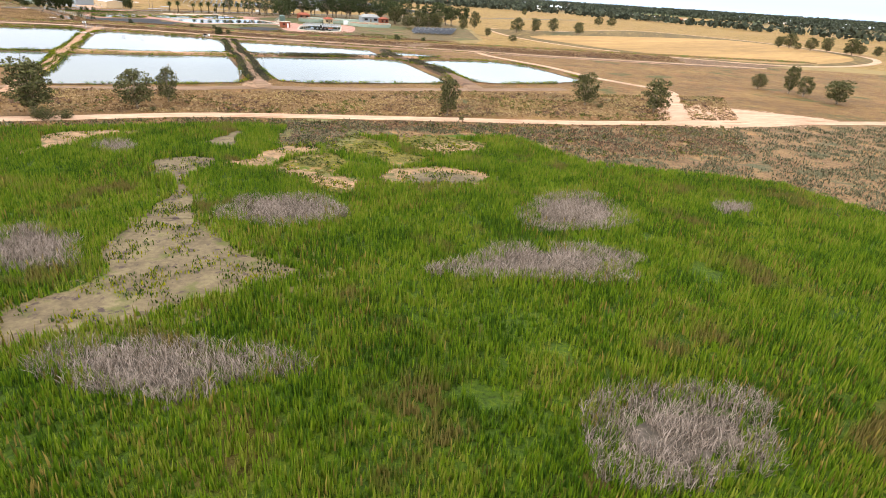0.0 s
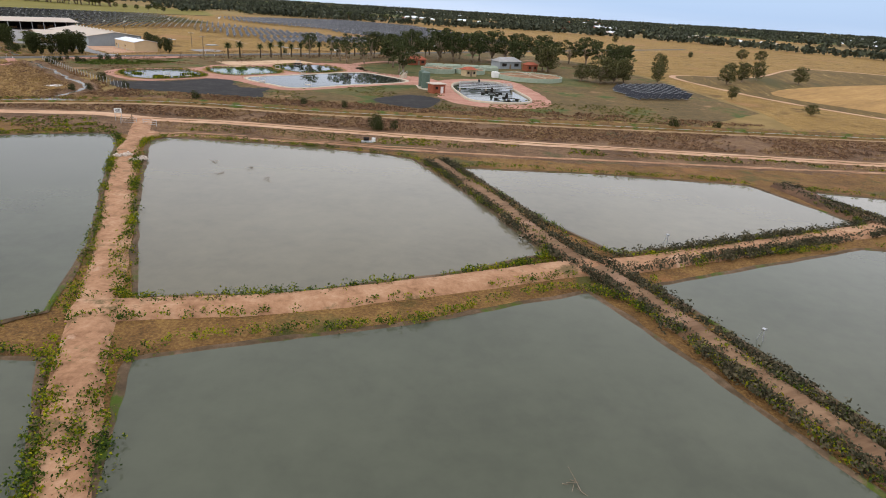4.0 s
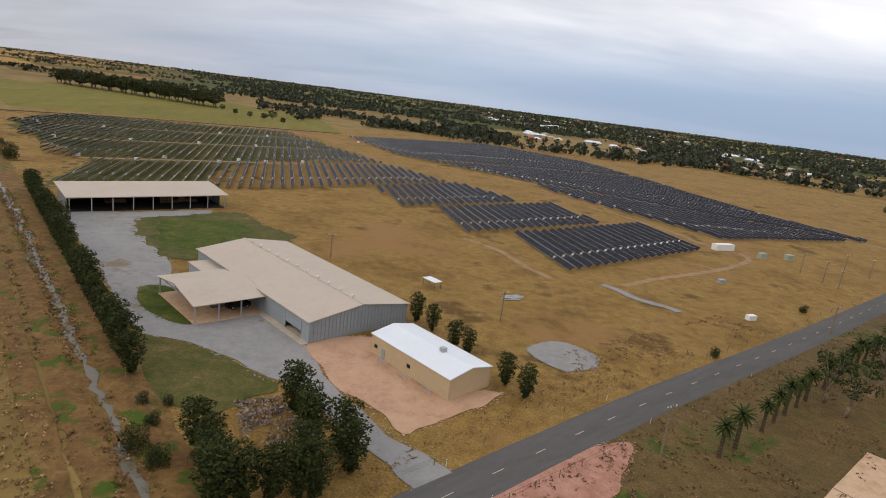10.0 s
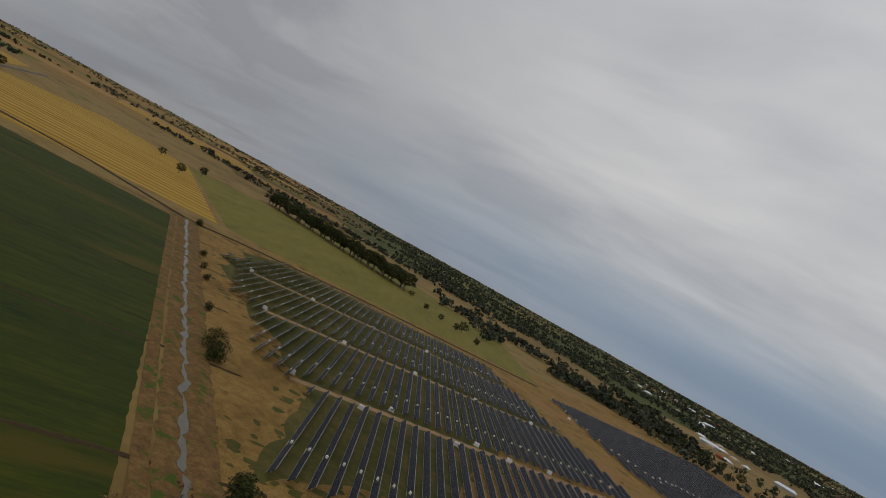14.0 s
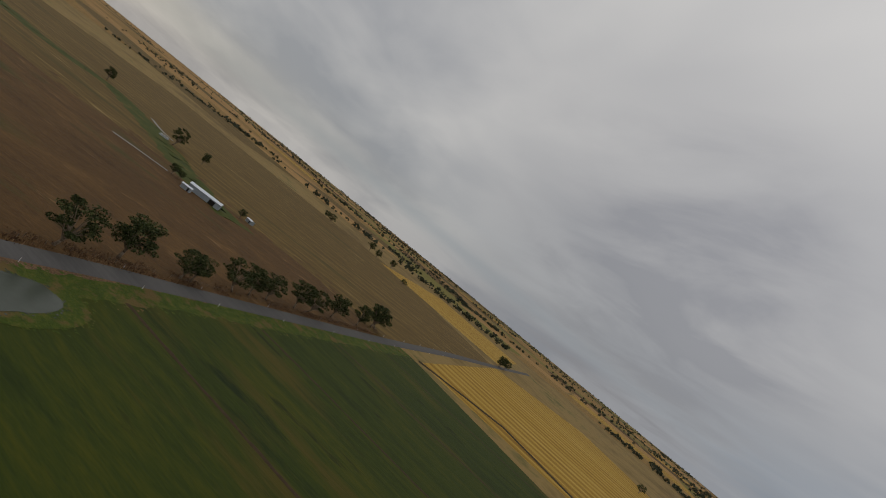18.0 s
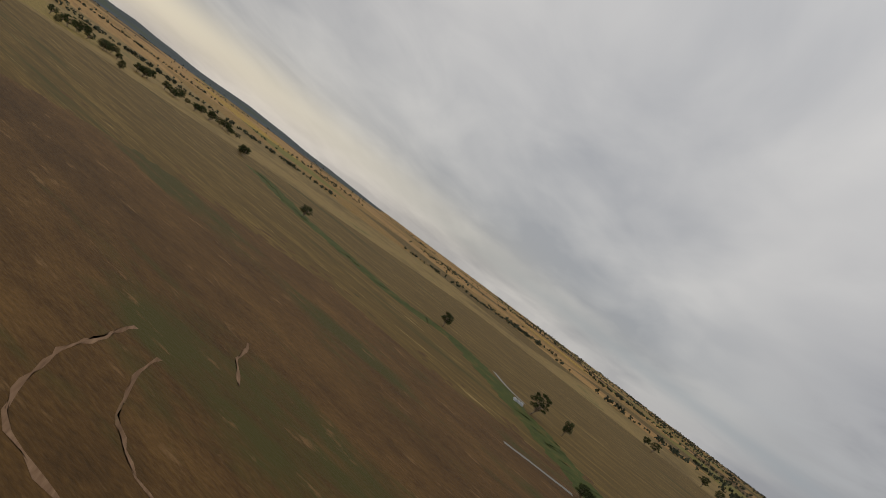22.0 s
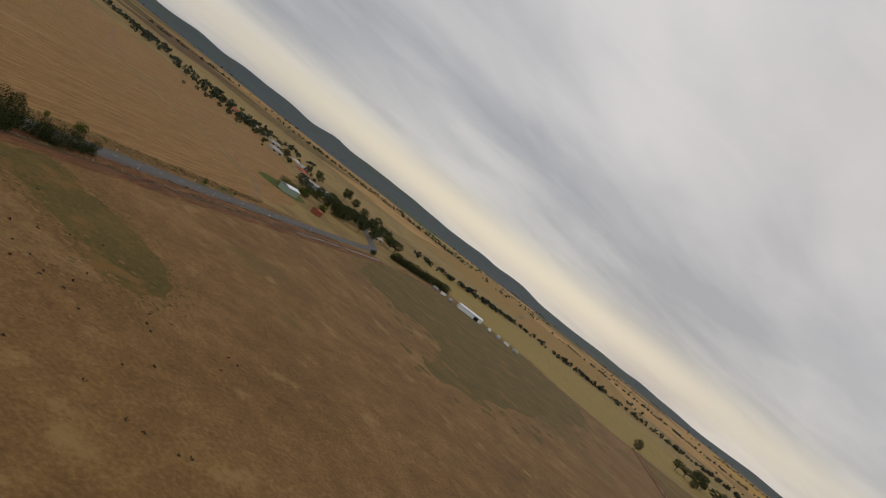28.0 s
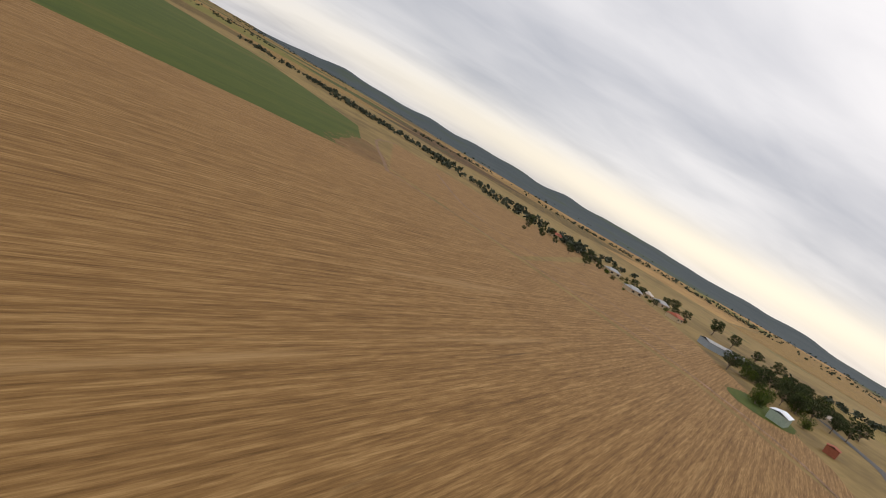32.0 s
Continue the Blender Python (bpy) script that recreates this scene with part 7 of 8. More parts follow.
ribbon("aeration_basin_wall", anticlock(OVAL), [(-0.25, 0.1), (-0.2, 0.62), (0.25, 0.62), (0.3, 0.1)], "kerb", "concrete wall of the aeration basin", "basin", closed=True, ragged=0.0)
for x, y, rz in ((-33.5, 269, 20), (-29.5, 249, 10), (-25.5, 238, -10)):
    a = thing("surface_aerator", (x, y, 0.2), rz, "dark floating aerator with radial arms", "aerator", "aerators in the basin")
    part("motor", Build().tube((0, 0, 0.3), (0, 0, 1.3), 0.45, 0.4, 12).tube((0, 0, 1.3), (0, 0, 1.8), 0.3, 0.28, 10), "dark", a)
    for k in range(4):
        q = radians(90 * k + 20)
        part("arm", Build().tube((0, 0, 0.5), (3.0 * math.cos(q), 3.0 * math.sin(q), 0.3), 0.12, 0.09, 6), "dark", a)
        part("float", Build().tube((3.0 * math.cos(q) - 0.5, 3.0 * math.sin(q), 0.16), (3.0 * math.cos(q) + 0.5, 3.0 * math.sin(q), 0.16), 0.26, 0.26, 8), "dark", a)
for k, (y0, w) in enumerate(((262, 1.2), (258.5, 1.6), (254.5, 1.2))):
    bridge = thing("walkway", (-31.2, y0), 12, "steel walkway across the aeration basin", "walkway", "walkways of the basin")
    part("deck", Build().box((0, 0, 1.0), (17, w, 0.12)), "steel", bridge)
    for s in (-1, 1):
        part("rail", Build().box((0, s * w / 2, 1.95), (17, 0.06, 0.06)).box((0, s * w / 2, 1.5), (17, 0.05, 0.05)), "steel", bridge)
        for i in range(8):
            part("post", Build().box((-8.3 + i * 2.37, s * w / 2, 1.45), (0.06, 0.06, 0.95)), "steel", bridge)
    for x in (-8.2, 0, 8.2):
        part("pier", Build().box((x, 0, 0.5), (0.3, w * 0.8, 1.0)), "kerb", bridge)


def clarifier(x, y, r, h, label):
    t = thing("clarifier", (x, y), 25, label, "tank", "round clarifiers")
    b = Build()
    n = 40
    for k in range(n):
        a, c = 2 * math.pi * k / n, 2 * math.pi * (k + 1) / n
        for r0, r1, z0, z1 in ((r, r, 0.05, h), (r, r - 0.3, h, h), (r - 0.3, r - 0.3, h, 0.6)):
            b.quad((r0 * math.cos(a), r0 * math.sin(a), z0), (r0 * math.cos(c), r0 * math.sin(c), z0), (r1 * math.cos(c), r1 * math.sin(c), z1), (r1 * math.cos(a), r1 * math.sin(a), z1))
    part("wall", b, "pale_green", t)
    part("gravel_bed", Build().tube((0, 0, 0.1), (0, 0, h - 0.35), r - 0.2, r - 0.2, n), "orange_dirt", t, "brown gravel filter bed")
    for k in range(2):
        part("arm", Build().box((0, 0, h + 0.2), (2 * r - 1, 0.25, 0.2), math.pi / 2 * k), "kerb", t)
    part("hub", Build().tube((0, 0, h - 0.4), (0, 0, h + 0.7), 0.5, 0.4, 12), "kerb", t)


clarifier(-14.5, 299, 12.0, 1.6, "wide round filter bed with pale green wall")
clarifier(-49.5, 304, 6.6, 1.8, "round filter bed with pale green wall")
clarifier(-37.5, 308, 6.2, 1.6, "round filter bed with pale green wall")
for x, y, w, d, h, rm, wm, lb in ((-37.5, 297, 4.4, 4.0, 2.6, "red_roof", "cream_wall", "small cream plant house with red roof"), (-60.5, 329, 6.5, 5.0, 2.6, "red_roof", "brick", "red-roofed brick plant house"), (-12, 334, 5, 4, 2.8, "red_roof", "brick", "small red brick plant shed"), (-22, 340, 11, 7, 3.2, "dull_roof", "grey_wall", "grey plant shed under the trees")):
    house((x, y), 30, w, d, h, rm, wm, lb, "plant buildings")
box_tank = thing("white_tank", (-27.5, 297.5), 20, "white square plastic tank on grass", "tank")
part("tank", Build().box((0, 0, 1.1), (2.6, 2.2, 2.1), 0, 0.94), "white", box_tank)
part("lid", Build().tube((0, 0, 2.15), (0, 0, 2.3), 0.35, 0.35, 12), "white", box_tank)
for i in range(4):
    for j in range(2):
        bed = thing("drying_bed", (-52 + i * 7.4, 318 + j * 6.0 + i * 1.8), 14, "pale green framed drying bed", "bed", "drying beds of the plant")
        for s in (-1, 1):
            part("side", Build().box((0, s * 2.5, 0.6), (7.0, 0.3, 1.2)), "pale_green", bed)
            part("end", Build().box((s * 3.4, 0, 0.6), (0.3, 5, 1.2)), "pale_green", bed)
        part("fill", Build().box((0, 0, 0.45), (6.6, 4.8, 0.8)), "mud", bed)
        for k in range(3):
            part("pipe", Build().tube((-3.4, -1.6 + k * 1.6, 1.35), (3.4, -1.6 + k * 1.6, 1.35), 0.14), "pale_green", bed)
ramp_ = thing("concrete_steps", (-59.6, 276.5), 60, "concrete steps with handrail by the lagoon", "steps")
for i in range(5):
    part("step", Build().box((0.5 * i - 1.0, 0, 0.18 * (i + 1)), (0.5, 1.6, 0.36 * (i + 1))), "kerb", ramp_)
for s in (-0.8, 0.8):
    part("handrail", Build().tube((-1.2, s, 1.2), (1.2, s, 2.6), 0.05).tube((-1.2, s, 0.1), (-1.2, s, 1.2), 0.04).tube((1.2, s, 1.7), (1.2, s, 2.6), 0.04), "steel", ramp_)


# ---- poles, signs and odd things ----
def power_pole(x, y, h, rz):
    t = thing("power_pole", (x, y), rz, "wooden power pole with crossarm", "pole", "power poles")
    part("pole", Build().tube((0, 0, -0.1), (0, 0, h), 0.17, 0.12, 9), "wood", t)
    part("crossarm", Build().box((0, 0, h - 0.4), (2.0, 0.12, 0.14)), "wood", t)
    for k in (-0.9, -0.3, 0.9):
        part("insulator", Build().tube((k, 0, h - 0.33), (k, 0, h - 0.08), 0.07, 0.05, 7), "white", t)


for x, y, h in ((-141, 303, 8), (-87, 374, 7), (-66, 442, 7), (-64, 430, 7.5), (-62, 424, 6.4), (-44, 458, 6), (-40, 449, 7), (-22, 456, 6.4), (-5, 472, 6), (-210, 370, 6.5), (-165, 345, 6.5)):
    power_pole(x, y, h, 40)
for x, y, w, d, h, mat, lb, nm in ((-86, 462, 9, 2.6, 2.4, "white", "long white site container", "container"), (-73, 458, 3, 2, 1.8, "pale_green", "pale green steel switchgear kiosk", "kiosk"), (-62, 462, 3, 2, 2.0, "pale_green", "pale green steel switchgear kiosk", "kiosk"), (-102, 409, 2, 1.6, 1.0, "grey_wall", "grey plant box in dry grass", "box"), (-105, 375, 2.4, 1.4, 1.2, "white", "white tank on the verge", "box")):
    t = thing(nm, (x, y), 30, lb, nm)
    part("body", Build().box((0, 0, h / 2 + 0.1), (w, d, h)), mat, t)
    part("base", Build().box((0, 0, 0.08), (w + 0.2, d + 0.2, 0.16)), "kerb", t)
shelter = thing("stock_shelter", (-182, 360), 140, "low open shelter with pale steel roof", "shelter")
part("roof", Build().box((0, 0, 1.9), (4.4, 2.4, 0.1)), "white_roof", shelter)
for x in (-2, 2):
    for y in (-1, 1):
        part("post", Build().box((x, y, 0.92), (0.12, 0.12, 1.85)), "wood", shelter)
for i in range(7):
    pipe = thing("pipe", (-163 + 0.5 * math.sin(i * 2.3), 360 + 0.5 * i), 15 * math.sin(i * 1.7) + 30, "length of grey pipe in a heap", "pipe", "heap of pipes")
    part("pipe", Build().tube((-2.2, 0, 0.2 + 0.12 * (i % 2)), (2.2, 0, 0.2 + 0.12 * (i % 2)), 0.14, 0.14, 8), "steel", pipe)


def car(x, y, rz, mat, label):
    c = thing("car", (x, y, 0.2), rz, label, "car", "cars under the carport")
    part("body", Build().box((0, 0, 0.62), (4.4, 1.75, 0.62), 0, 0.97), mat, c)
    part("cabin", Build().box((-0.2, 0, 1.18), (2.5, 1.55, 0.55), 0, 0.82), "dark", c)
    part("windscreen", Build().quad((1.0, -0.7, 0.95), (1.0, 0.7, 0.95), (0.75, 0.6, 1.42), (0.75, -0.6, 1.42)), "panel", c)
    for wx in (-1.4, 1.4):
        for wy in (-0.85, 0.85):
            wheel = part("wheel", Build().tube((wx, wy - 0.1, 0.33), (wx, wy + 0.1, 0.33), 0.33, 0.33, 14), "dark", c)
            part("rim", Build().tube((wx, wy - 0.12, 0.33), (wx, wy + 0.12, 0.33), 0.2, 0.2, 10), "steel", wheel)
    for wy in (-0.6, 0.6):
        part("headlight", Build().box((2.2, wy, 0.68), (0.06, 0.35, 0.16)), "white", c)


def at_main(x, y):
    p = main.matrix_basis @ Vector((x, y, 0))
    return p.x, p.y


car(*at_main(20, 3.2), 50, "dark", "black car parked under the carport")
car(*at_main(22.5, 6.0), 230, "steel", "grey utility parked under the carport")


def post_fence(pts, gap, h, label, mat="wood", wires=2):
    line = straight(pts, False, gap)
    f = thing("fence", (0, 0), 0, label, "fence", "wire fences")
    me = Build().box((0, 0, h / 2), (0.10, 0.10, h)).mesh("post", M[mat])
    for q in line:
        part("post", me, None, f).location = (q[0], q[1], 0.05)
    for k in range(wires):
        b = Build()
        z = 0.05 + h * (0.5 + 0.45 * k)
        for q in line:
            b.v += [(q[0], q[1], z + 0.015), (q[0] + 0.013, q[1], z - 0.008), (q[0] - 0.013, q[1], z - 0.008)]
        for i in range(len(line) - 1):
            for j in range(3):
                b.f.append((3 * i + j, 3 * i + (j + 1) % 3, 3 * i + 3 + (j + 1) % 3, 3 * i + 3 + j))
        part("wire", b, "wire", f)


post_fence([(-177, 262), (-150, 236), (-131, 221), (-121, 212.5)], 2.2, 1.5, "grey wire fence beside the creek", "steel", 3)
post_fence([(-164, 284), (-140, 310), (-118, 334)], 4, 1.2, "wire fence between palms and road")
post_fence([(-178, 272), (-200, 284), (-215, 297)], 3, 1.1, "post and wire fence by the cypresses")
post_fence([(-512, 295), (-580, 357), (-668, 436)], 7, 1.1, "post and wire roadside paddock fence")


def shed(x, y, rz, w, d, h, roof_mat, wall_mat, label, group=""):
    t = thing("farm_shed", (x, y), rz, label, "shed", group)
    part("wall", Build().box((0, 0, h / 2), (w, d, h)), wall_mat, t)
    part("roof", gable(Build(), -w / 2, w / 2, -d / 2, d / 2, h, h + d * 0.13, over=0.3), roof_mat, t)
    part("door", Build().box((w * 0.25, -d / 2 - 0.03, h * 0.4), (w * 0.18, 0.08, h * 0.8)), "dark", t)
    return t


shed(-693, 332, 80, 17, 5.5, 2.9, "white_roof", "grey_wall", "long white-roofed paddock shed")
shed(-684, 323, 80, 5, 3, 2.2, "white_roof", "grey_wall", "small white-roofed shed beside the long shed")
shed(-716, 358, 40, 4, 3, 2, "white_roof", "grey_wall", "tiny pale shed in the paddock")
for i in range(9):
    j = thing("scrap_heap", (-806 + 2.4 * (i % 3), 293 + 2.0 * (i // 3)), 40 * i, "heap of grey scrap in the paddock", "scrap", "scrap by the soak")
    part("scrap", Build().box((0, 0, 0.5), (2.0, 1.2, 0.9), 0.4, 0.7).box((0.6, 0.5, 0.4), (1.4, 0.3, 0.7), 1.1), "steel", j)
# southern farm
shed(-614, -234, 40, 11, 6, 3.4, "white_roof", "pale_green", "pale green farm shed with steel roof", "farm buildings")
shed(-664, -342, 6, 28, 8, 3.4, "dull_roof", "grey_wall", "long grey poultry shed", "farm buildings")
shed(-630, -226, 40, 5, 4, 2.8, "red_roof", "brick", "small red farm hut", "farm buildings")
for x, y, rz, rm, lb in ((-639, -411, 20, "dull_roof", "farmhouse with grey steel roof"), (-665, -440, 50, "roof", "pale farmhouse among trees"), (-669, -426, 30, "dull_roof", "low grey farm cottage"), (-615, -517, 10, "red_roof", "red-roofed house in the hamlet"), (-632, -508, 35, "dull_roof", "grey-roofed house in the hamlet"), (-642, -495, 60, "roof", "beige-roofed house in the hamlet"), (-650, -472, 15, "dull_roof", "grey-roofed house in the hamlet"), (-659, -388, 40, "red_roof", "small red-roofed farm cottage"), (-700, -300, 35, "roof", "farmhouse with beige roof")):
    house((x, y), rz, 11, 7.5, 2.7, rm, "cream_wall", lb, "farmhouses")
for x, y, h in ((-716, -430, 11), (-720, -412, 9), (-721, -388, 8), (-734, -382, 9), (-712, -343, 8), (-706, -327, 9), (-650, -420, 6), (-655, -445, 6.5), (-676, -433, 7), (-624, -500, 6), (-636, -486, 6), (-655, -480, 6.5), (-607, -505, 6), (-665, -400, 6), (-648, -396, 5), (-684, -418, 7), (-690, -445, 8)):
    plant("gum_tree", x, y, h, "dark garden tree in the hamlet", "hamlet trees", 1.2)
for i in range(26):
    plant("dark_shrub" if i % 2 else "shrub", -625 - 60 * ((i * 0.618) % 1), -395 - 115 * (i / 25) + 9 * math.sin(i * 2.3), 2.0 + 1.5 * abs(math.sin(i * 1.7)), "low garden bush round the houses", "hamlet bushes", 1.2)
shed(-765, -250, 162, 19, 6, 3, "white_roof", "white", "long white shed beside the hedge")
for i in range(7):
    t = thing("caravan", ((-740 - 5 * i, -263 + 4 * i) if i < 3 else (-764 - 5 * i, -256 + 5.2 * i)), 20 * i, "pale parked trailer beside the long shed", "trailer", "trailers by the long shed")
    part("body", Build().box((0, 0, 1.2), (4, 2, 1.6), 0, 0.95), "white" if i % 2 else "steel", t)
    for s in (-0.9, 0.9):
        part("wheel", Build().tube((0, s - 0.1, 0.35), (0, s + 0.1, 0.35), 0.35, 0.35, 10), "dark", t)
for i in range(44):
    k = i / 43
    plant("gum_tree" if i % 3 else "shrub", -640 - 80 * k + 16 * math.sin(i * 2.7), -250 - 60 * k - 40 * abs(math.sin(i * 1.1)) + 10 * math.sin(i * 4.1), 5.5 + 3 * abs(math.sin(i * 1.9)), "dark garden tree round the farm", "farm garden trees", 1.2)
for i in range(20):
    k = i / 19
    plant("dark_shrub", -700 - 60 * k, -262 - 22 * k + 3 * math.sin(i * 3), 4.5 + 2 * abs(math.sin(i * 2.2)), "dense dark hedge bush beside the pasture", "hedge by the pasture", 1.3)
for i in range(24):
    plant("gum_tree", -560 - 70 * ((i * 0.618) % 1) - 30 * (i / 23), -420 - 130 * (i / 23) + 12 * math.sin(i * 2.1), 3 + 2.5 * abs(math.sin(i * 1.3)), "dark tree on the southern field edge", "southern field trees", 1.3)


# ---- reeds, grasses and weeds ----
def clumps(name, poly, per_m2, rng, size, cards, mat, label, holes=(), keep=None, flat=0.6, category="grass"):
    """Low rounded tufts, each a loose heap of small leaves."""
    xs, ys = [p[0] for p in poly], [p[1] for p in poly]
    n = int((max(xs) - min(xs)) * (max(ys) - min(ys)) * per_m2)
    px, py = rng.uniform(min(xs), max(xs), n), rng.uniform(min(ys), max(ys), n)
    ok = inside(px, py, poly) & off_ways(px, py)
    for h in holes:
        ok &= ~inside(px, py, h)
    px, py = px[ok], py[ok]
    if keep:
        k, t = keep
        ok = np.array([noise.noise((x * k, y * k, 2.9)) + 0.5 * noise.noise((x * k * 4, y * k * 4, 5.5)) > t for x, y in zip(px, py)], bool)
        px, py = px[ok], py[ok]
    n = len(px)
    r = size * rng.uniform(0.5, 1.35, n)[:, None, None]
    d = rng.normal(0, 1, (n, cards, 3))
    d /= np.linalg.norm(d, axis=2)[..., None]
    d[..., 2] = np.abs(d[..., 2]) * flat
    c = np.stack([px, py, np.full(n, 0.1)], 1)[:, None] + d * r * rng.uniform(0.4, 1, (n, cards, 1))
    u = rng.normal(0, 1, (n, cards, 3))
    u /= np.linalg.norm(u, axis=2)[..., None]
    w = np.cross(u, rng.normal(0, 1, (n, cards, 3)))
    w /= np.linalg.norm(w, axis=2)[..., None] + 1e-9
    e = r * rng.uniform(0.25, 0.5, (n, cards, 1))
    v = np.stack([c - u * e, c + w * e * 0.6, c + u * e, c - w * e * 0.6], 2).reshape(-1, 3)
    tagged(new(name, tri_mesh(name, v, np.arange(len(v)).reshape(-1, 4), M[mat])), label, category, kind="stuff")


WAYS = [
    ([(-60, 3), (-18.2, 24.2), (4.6, 36), (35.4, 44.5), (63.9, 51), (83.5, 57.5), (124.8, 72)], 2.3),
    ([(-142, 170), (-123.8, 176.6), (-108.2, 180.3), (-96.5, 178.6), (-82.7, 180.1), (-61.4, 179.3), (-40.8, 179.1), (-15.5, 180.1), (60, 183)], 2.0),
    ([(-112, 180.3), (-104, 178.6), (-97, 172), (-94.5, 170.4), (-90, 160)], 3.2),
    ([(-92, 167.5), (-79.6, 168.5), (-50.4, 168), (-23.1, 169.5), (40, 173.5)], 2.6),
    (DRAIN, 2.4),
    ([(x, y - 3.9) for x, y in DRAIN], 1.4),
    (CREEK, 1.4),
    ([(87.6, 58), (92.9, 82.7), (97.3, 104)], 2.0),
    ([(-513, -46), (-536, -57), (-549, -34)], 3.0),
    ([(-97, 367), (-108, 372), (-120, 386), (-131, 392)], 2.5),
    ([(-330, 108), (-204, 245), (-183.5, 267.4), (-141.7, 316.7), (-97.7, 364.7), (-29.5, 441.8)], 3.6),
    ([(-420, 220), (-506, 299), (-580.8, 365), (-657.8, 434.2), (-777.9, 537.4)], 3.6),
    ([(-440, 0), (-492.1, -49.3), (-526, -83.9), (-562.5, -120.8), (-630.9, -192.8), (-664, -229)], 3.6),
    ([(-286, 374), (-258, 407)], 12.0),
    ([(-206, 342), (-190, 322)], 14.0),
    ([(-176, 312), (-160, 328)], 9.0),
]
def off_ways(px, py):
    ok = np.ones(len(px), bool)
    for line, w in WAYS:
        for (x0, y0), (x1, y1) in zip(line[:-1], line[1:]):
            dx, dy = x1 - x0, y1 - y0
            t = np.clip(((px - x0) * dx + (py - y0) * dy) / (dx * dx + dy * dy), 0, 1)
            ok &= (px - x0 - t * dx) ** 2 + (py - y0 - t * dy) ** 2 > w * w
    return ok


def ellipse(c, a, b, n=22):
    c, a, b = (np.array(q, float) for q in (c, a, b))
    k = [1.0 + 0.45 * noise.noise((c[0] + 1.3 * math.cos(2 * math.pi * i / n), c[1] + 1.3 * math.sin(2 * math.pi * i / n), 2.0)) for i in range(n)]
    return [tuple(c + k[i] * ((a - c) * math.cos(2 * math.pi * i / n) + (b - c) * math.sin(2 * math.pi * i / n))) for i in range(n)]


DEAD = [ellipse(*e) for e in (((30.6, -4.2), (35.6, -3.1), (29.4, -0.3)), ((59.4, 1.5), (65.3, 2.8), (60.1, 6.4)), ((54.7, -12.1), (62.8, -10.6), (55, -8.6)), ((31.2, -30.7), (37.3, -29.8), (29.9, -28.3)), ((59.8, -32.5), (65, -31.9), (61, -28.8)), ((14.3, -16.5), (17.6, -15.9), (11.9, -13.1)), ((3.5, 13.7), (5.7, 14.4), (2, 16.3)), ((77.4, 7), (79.6, 7.5), (78.1, 8.7)))]
REEDS = [(-40, -44), (-38, 0), (-15.5, 18.9), (0.3, 25.9), (12, 31), (20.3, 31.7), (31.4, 30.9), (43, 31), (53.8, 36.6), (64.1, 23), (76, 22), (88.5, 18.8), (95, 8.5), (112, 4), (120, -44)]
HOLES = [CLEARING, TRAIL, MUDDY] + BARE + MEADOWS + [grown(d, 0.72) for d in DEAD]
tufts("reed_bed", REEDS, 0.34, rng, 0.68, 0.13, 5, 0.22, "reed", "dense bed of green reeds", HOLES, keep=(0.4, -0.55), z=0.05, category="reeds", maker=reed_blades)
tufts("seed_head_reeds", [(-40, -44), (-38, -26), (20, -24), (60, -22), (120, -24), (120, -44)], 0.85, rng, 0.7, 0.09, 2, 0.25, "seed_head", "brown seeding heads among the reeds", HOLES, keep=(0.18, -0.05), z=0.1, category="reeds")
tufts("seed_head_reeds", REEDS, 1.0, rng, 0.8, 0.11, 2, 0.3, "seed_head", "brown seeding heads among the reeds", HOLES, keep=(0.1, 0.05), z=0.1, category="reeds")
for b in [CLEARING, TRAIL] + BARE:
    tufts("moss_tufts", grown(b, 1.25), 0.42, rng, 0.28, 0.10, 3, 0.5, "weed_tuft", "short yellow-green tufts round bare ground", keep=(0.5, 0.05), z=0.06, category="grass")
for i, b in enumerate(MEADOWS):
    clumps("meadow_clumps", grown(b, 1.1), 3.0, rng, 0.26, 7, "salt_tuft" if i == 3 else "olive_clump", "low herbs in the marsh meadow", keep=(0.3, -0.1))
    clumps("meadow_clumps", grown(b, 1.15), 2.0, rng, 0.30, 7, "scrub_tuft" if i == 3 else "weed_tuft", "yellow-green tufts in the marsh meadow", keep=(0.4, 0.0))
for d in DEAD:
    patch("reed_litter_bed", grown(d, 0.55), 0.1, "dead_litter", "mat of broken dead reeds", "reeds", ragged=1.6, step=0.6, soft=1.3, blob=0.3)
    tufts("dead_reed_clump", grown(d, 1.12), 0.2, rng, 0.66, 0.035, 4, 1.0, "dead_reed", "clump of grey dead reeds", keep=(0.5, -0.5), z=0.05, category="reeds")
tufts("saltbush_tufts", [(20, 33), (60, 44), (125, 68), (160, 80), (170, 0), (112, 4), (88, 6), (84, 18), (64, 23), (54, 36)], 0.75, rng, 0.38, 0.16, 5, 0.9, "salt_tuft", "low grey saltbush tufts", keep=(0.3, -0.2))


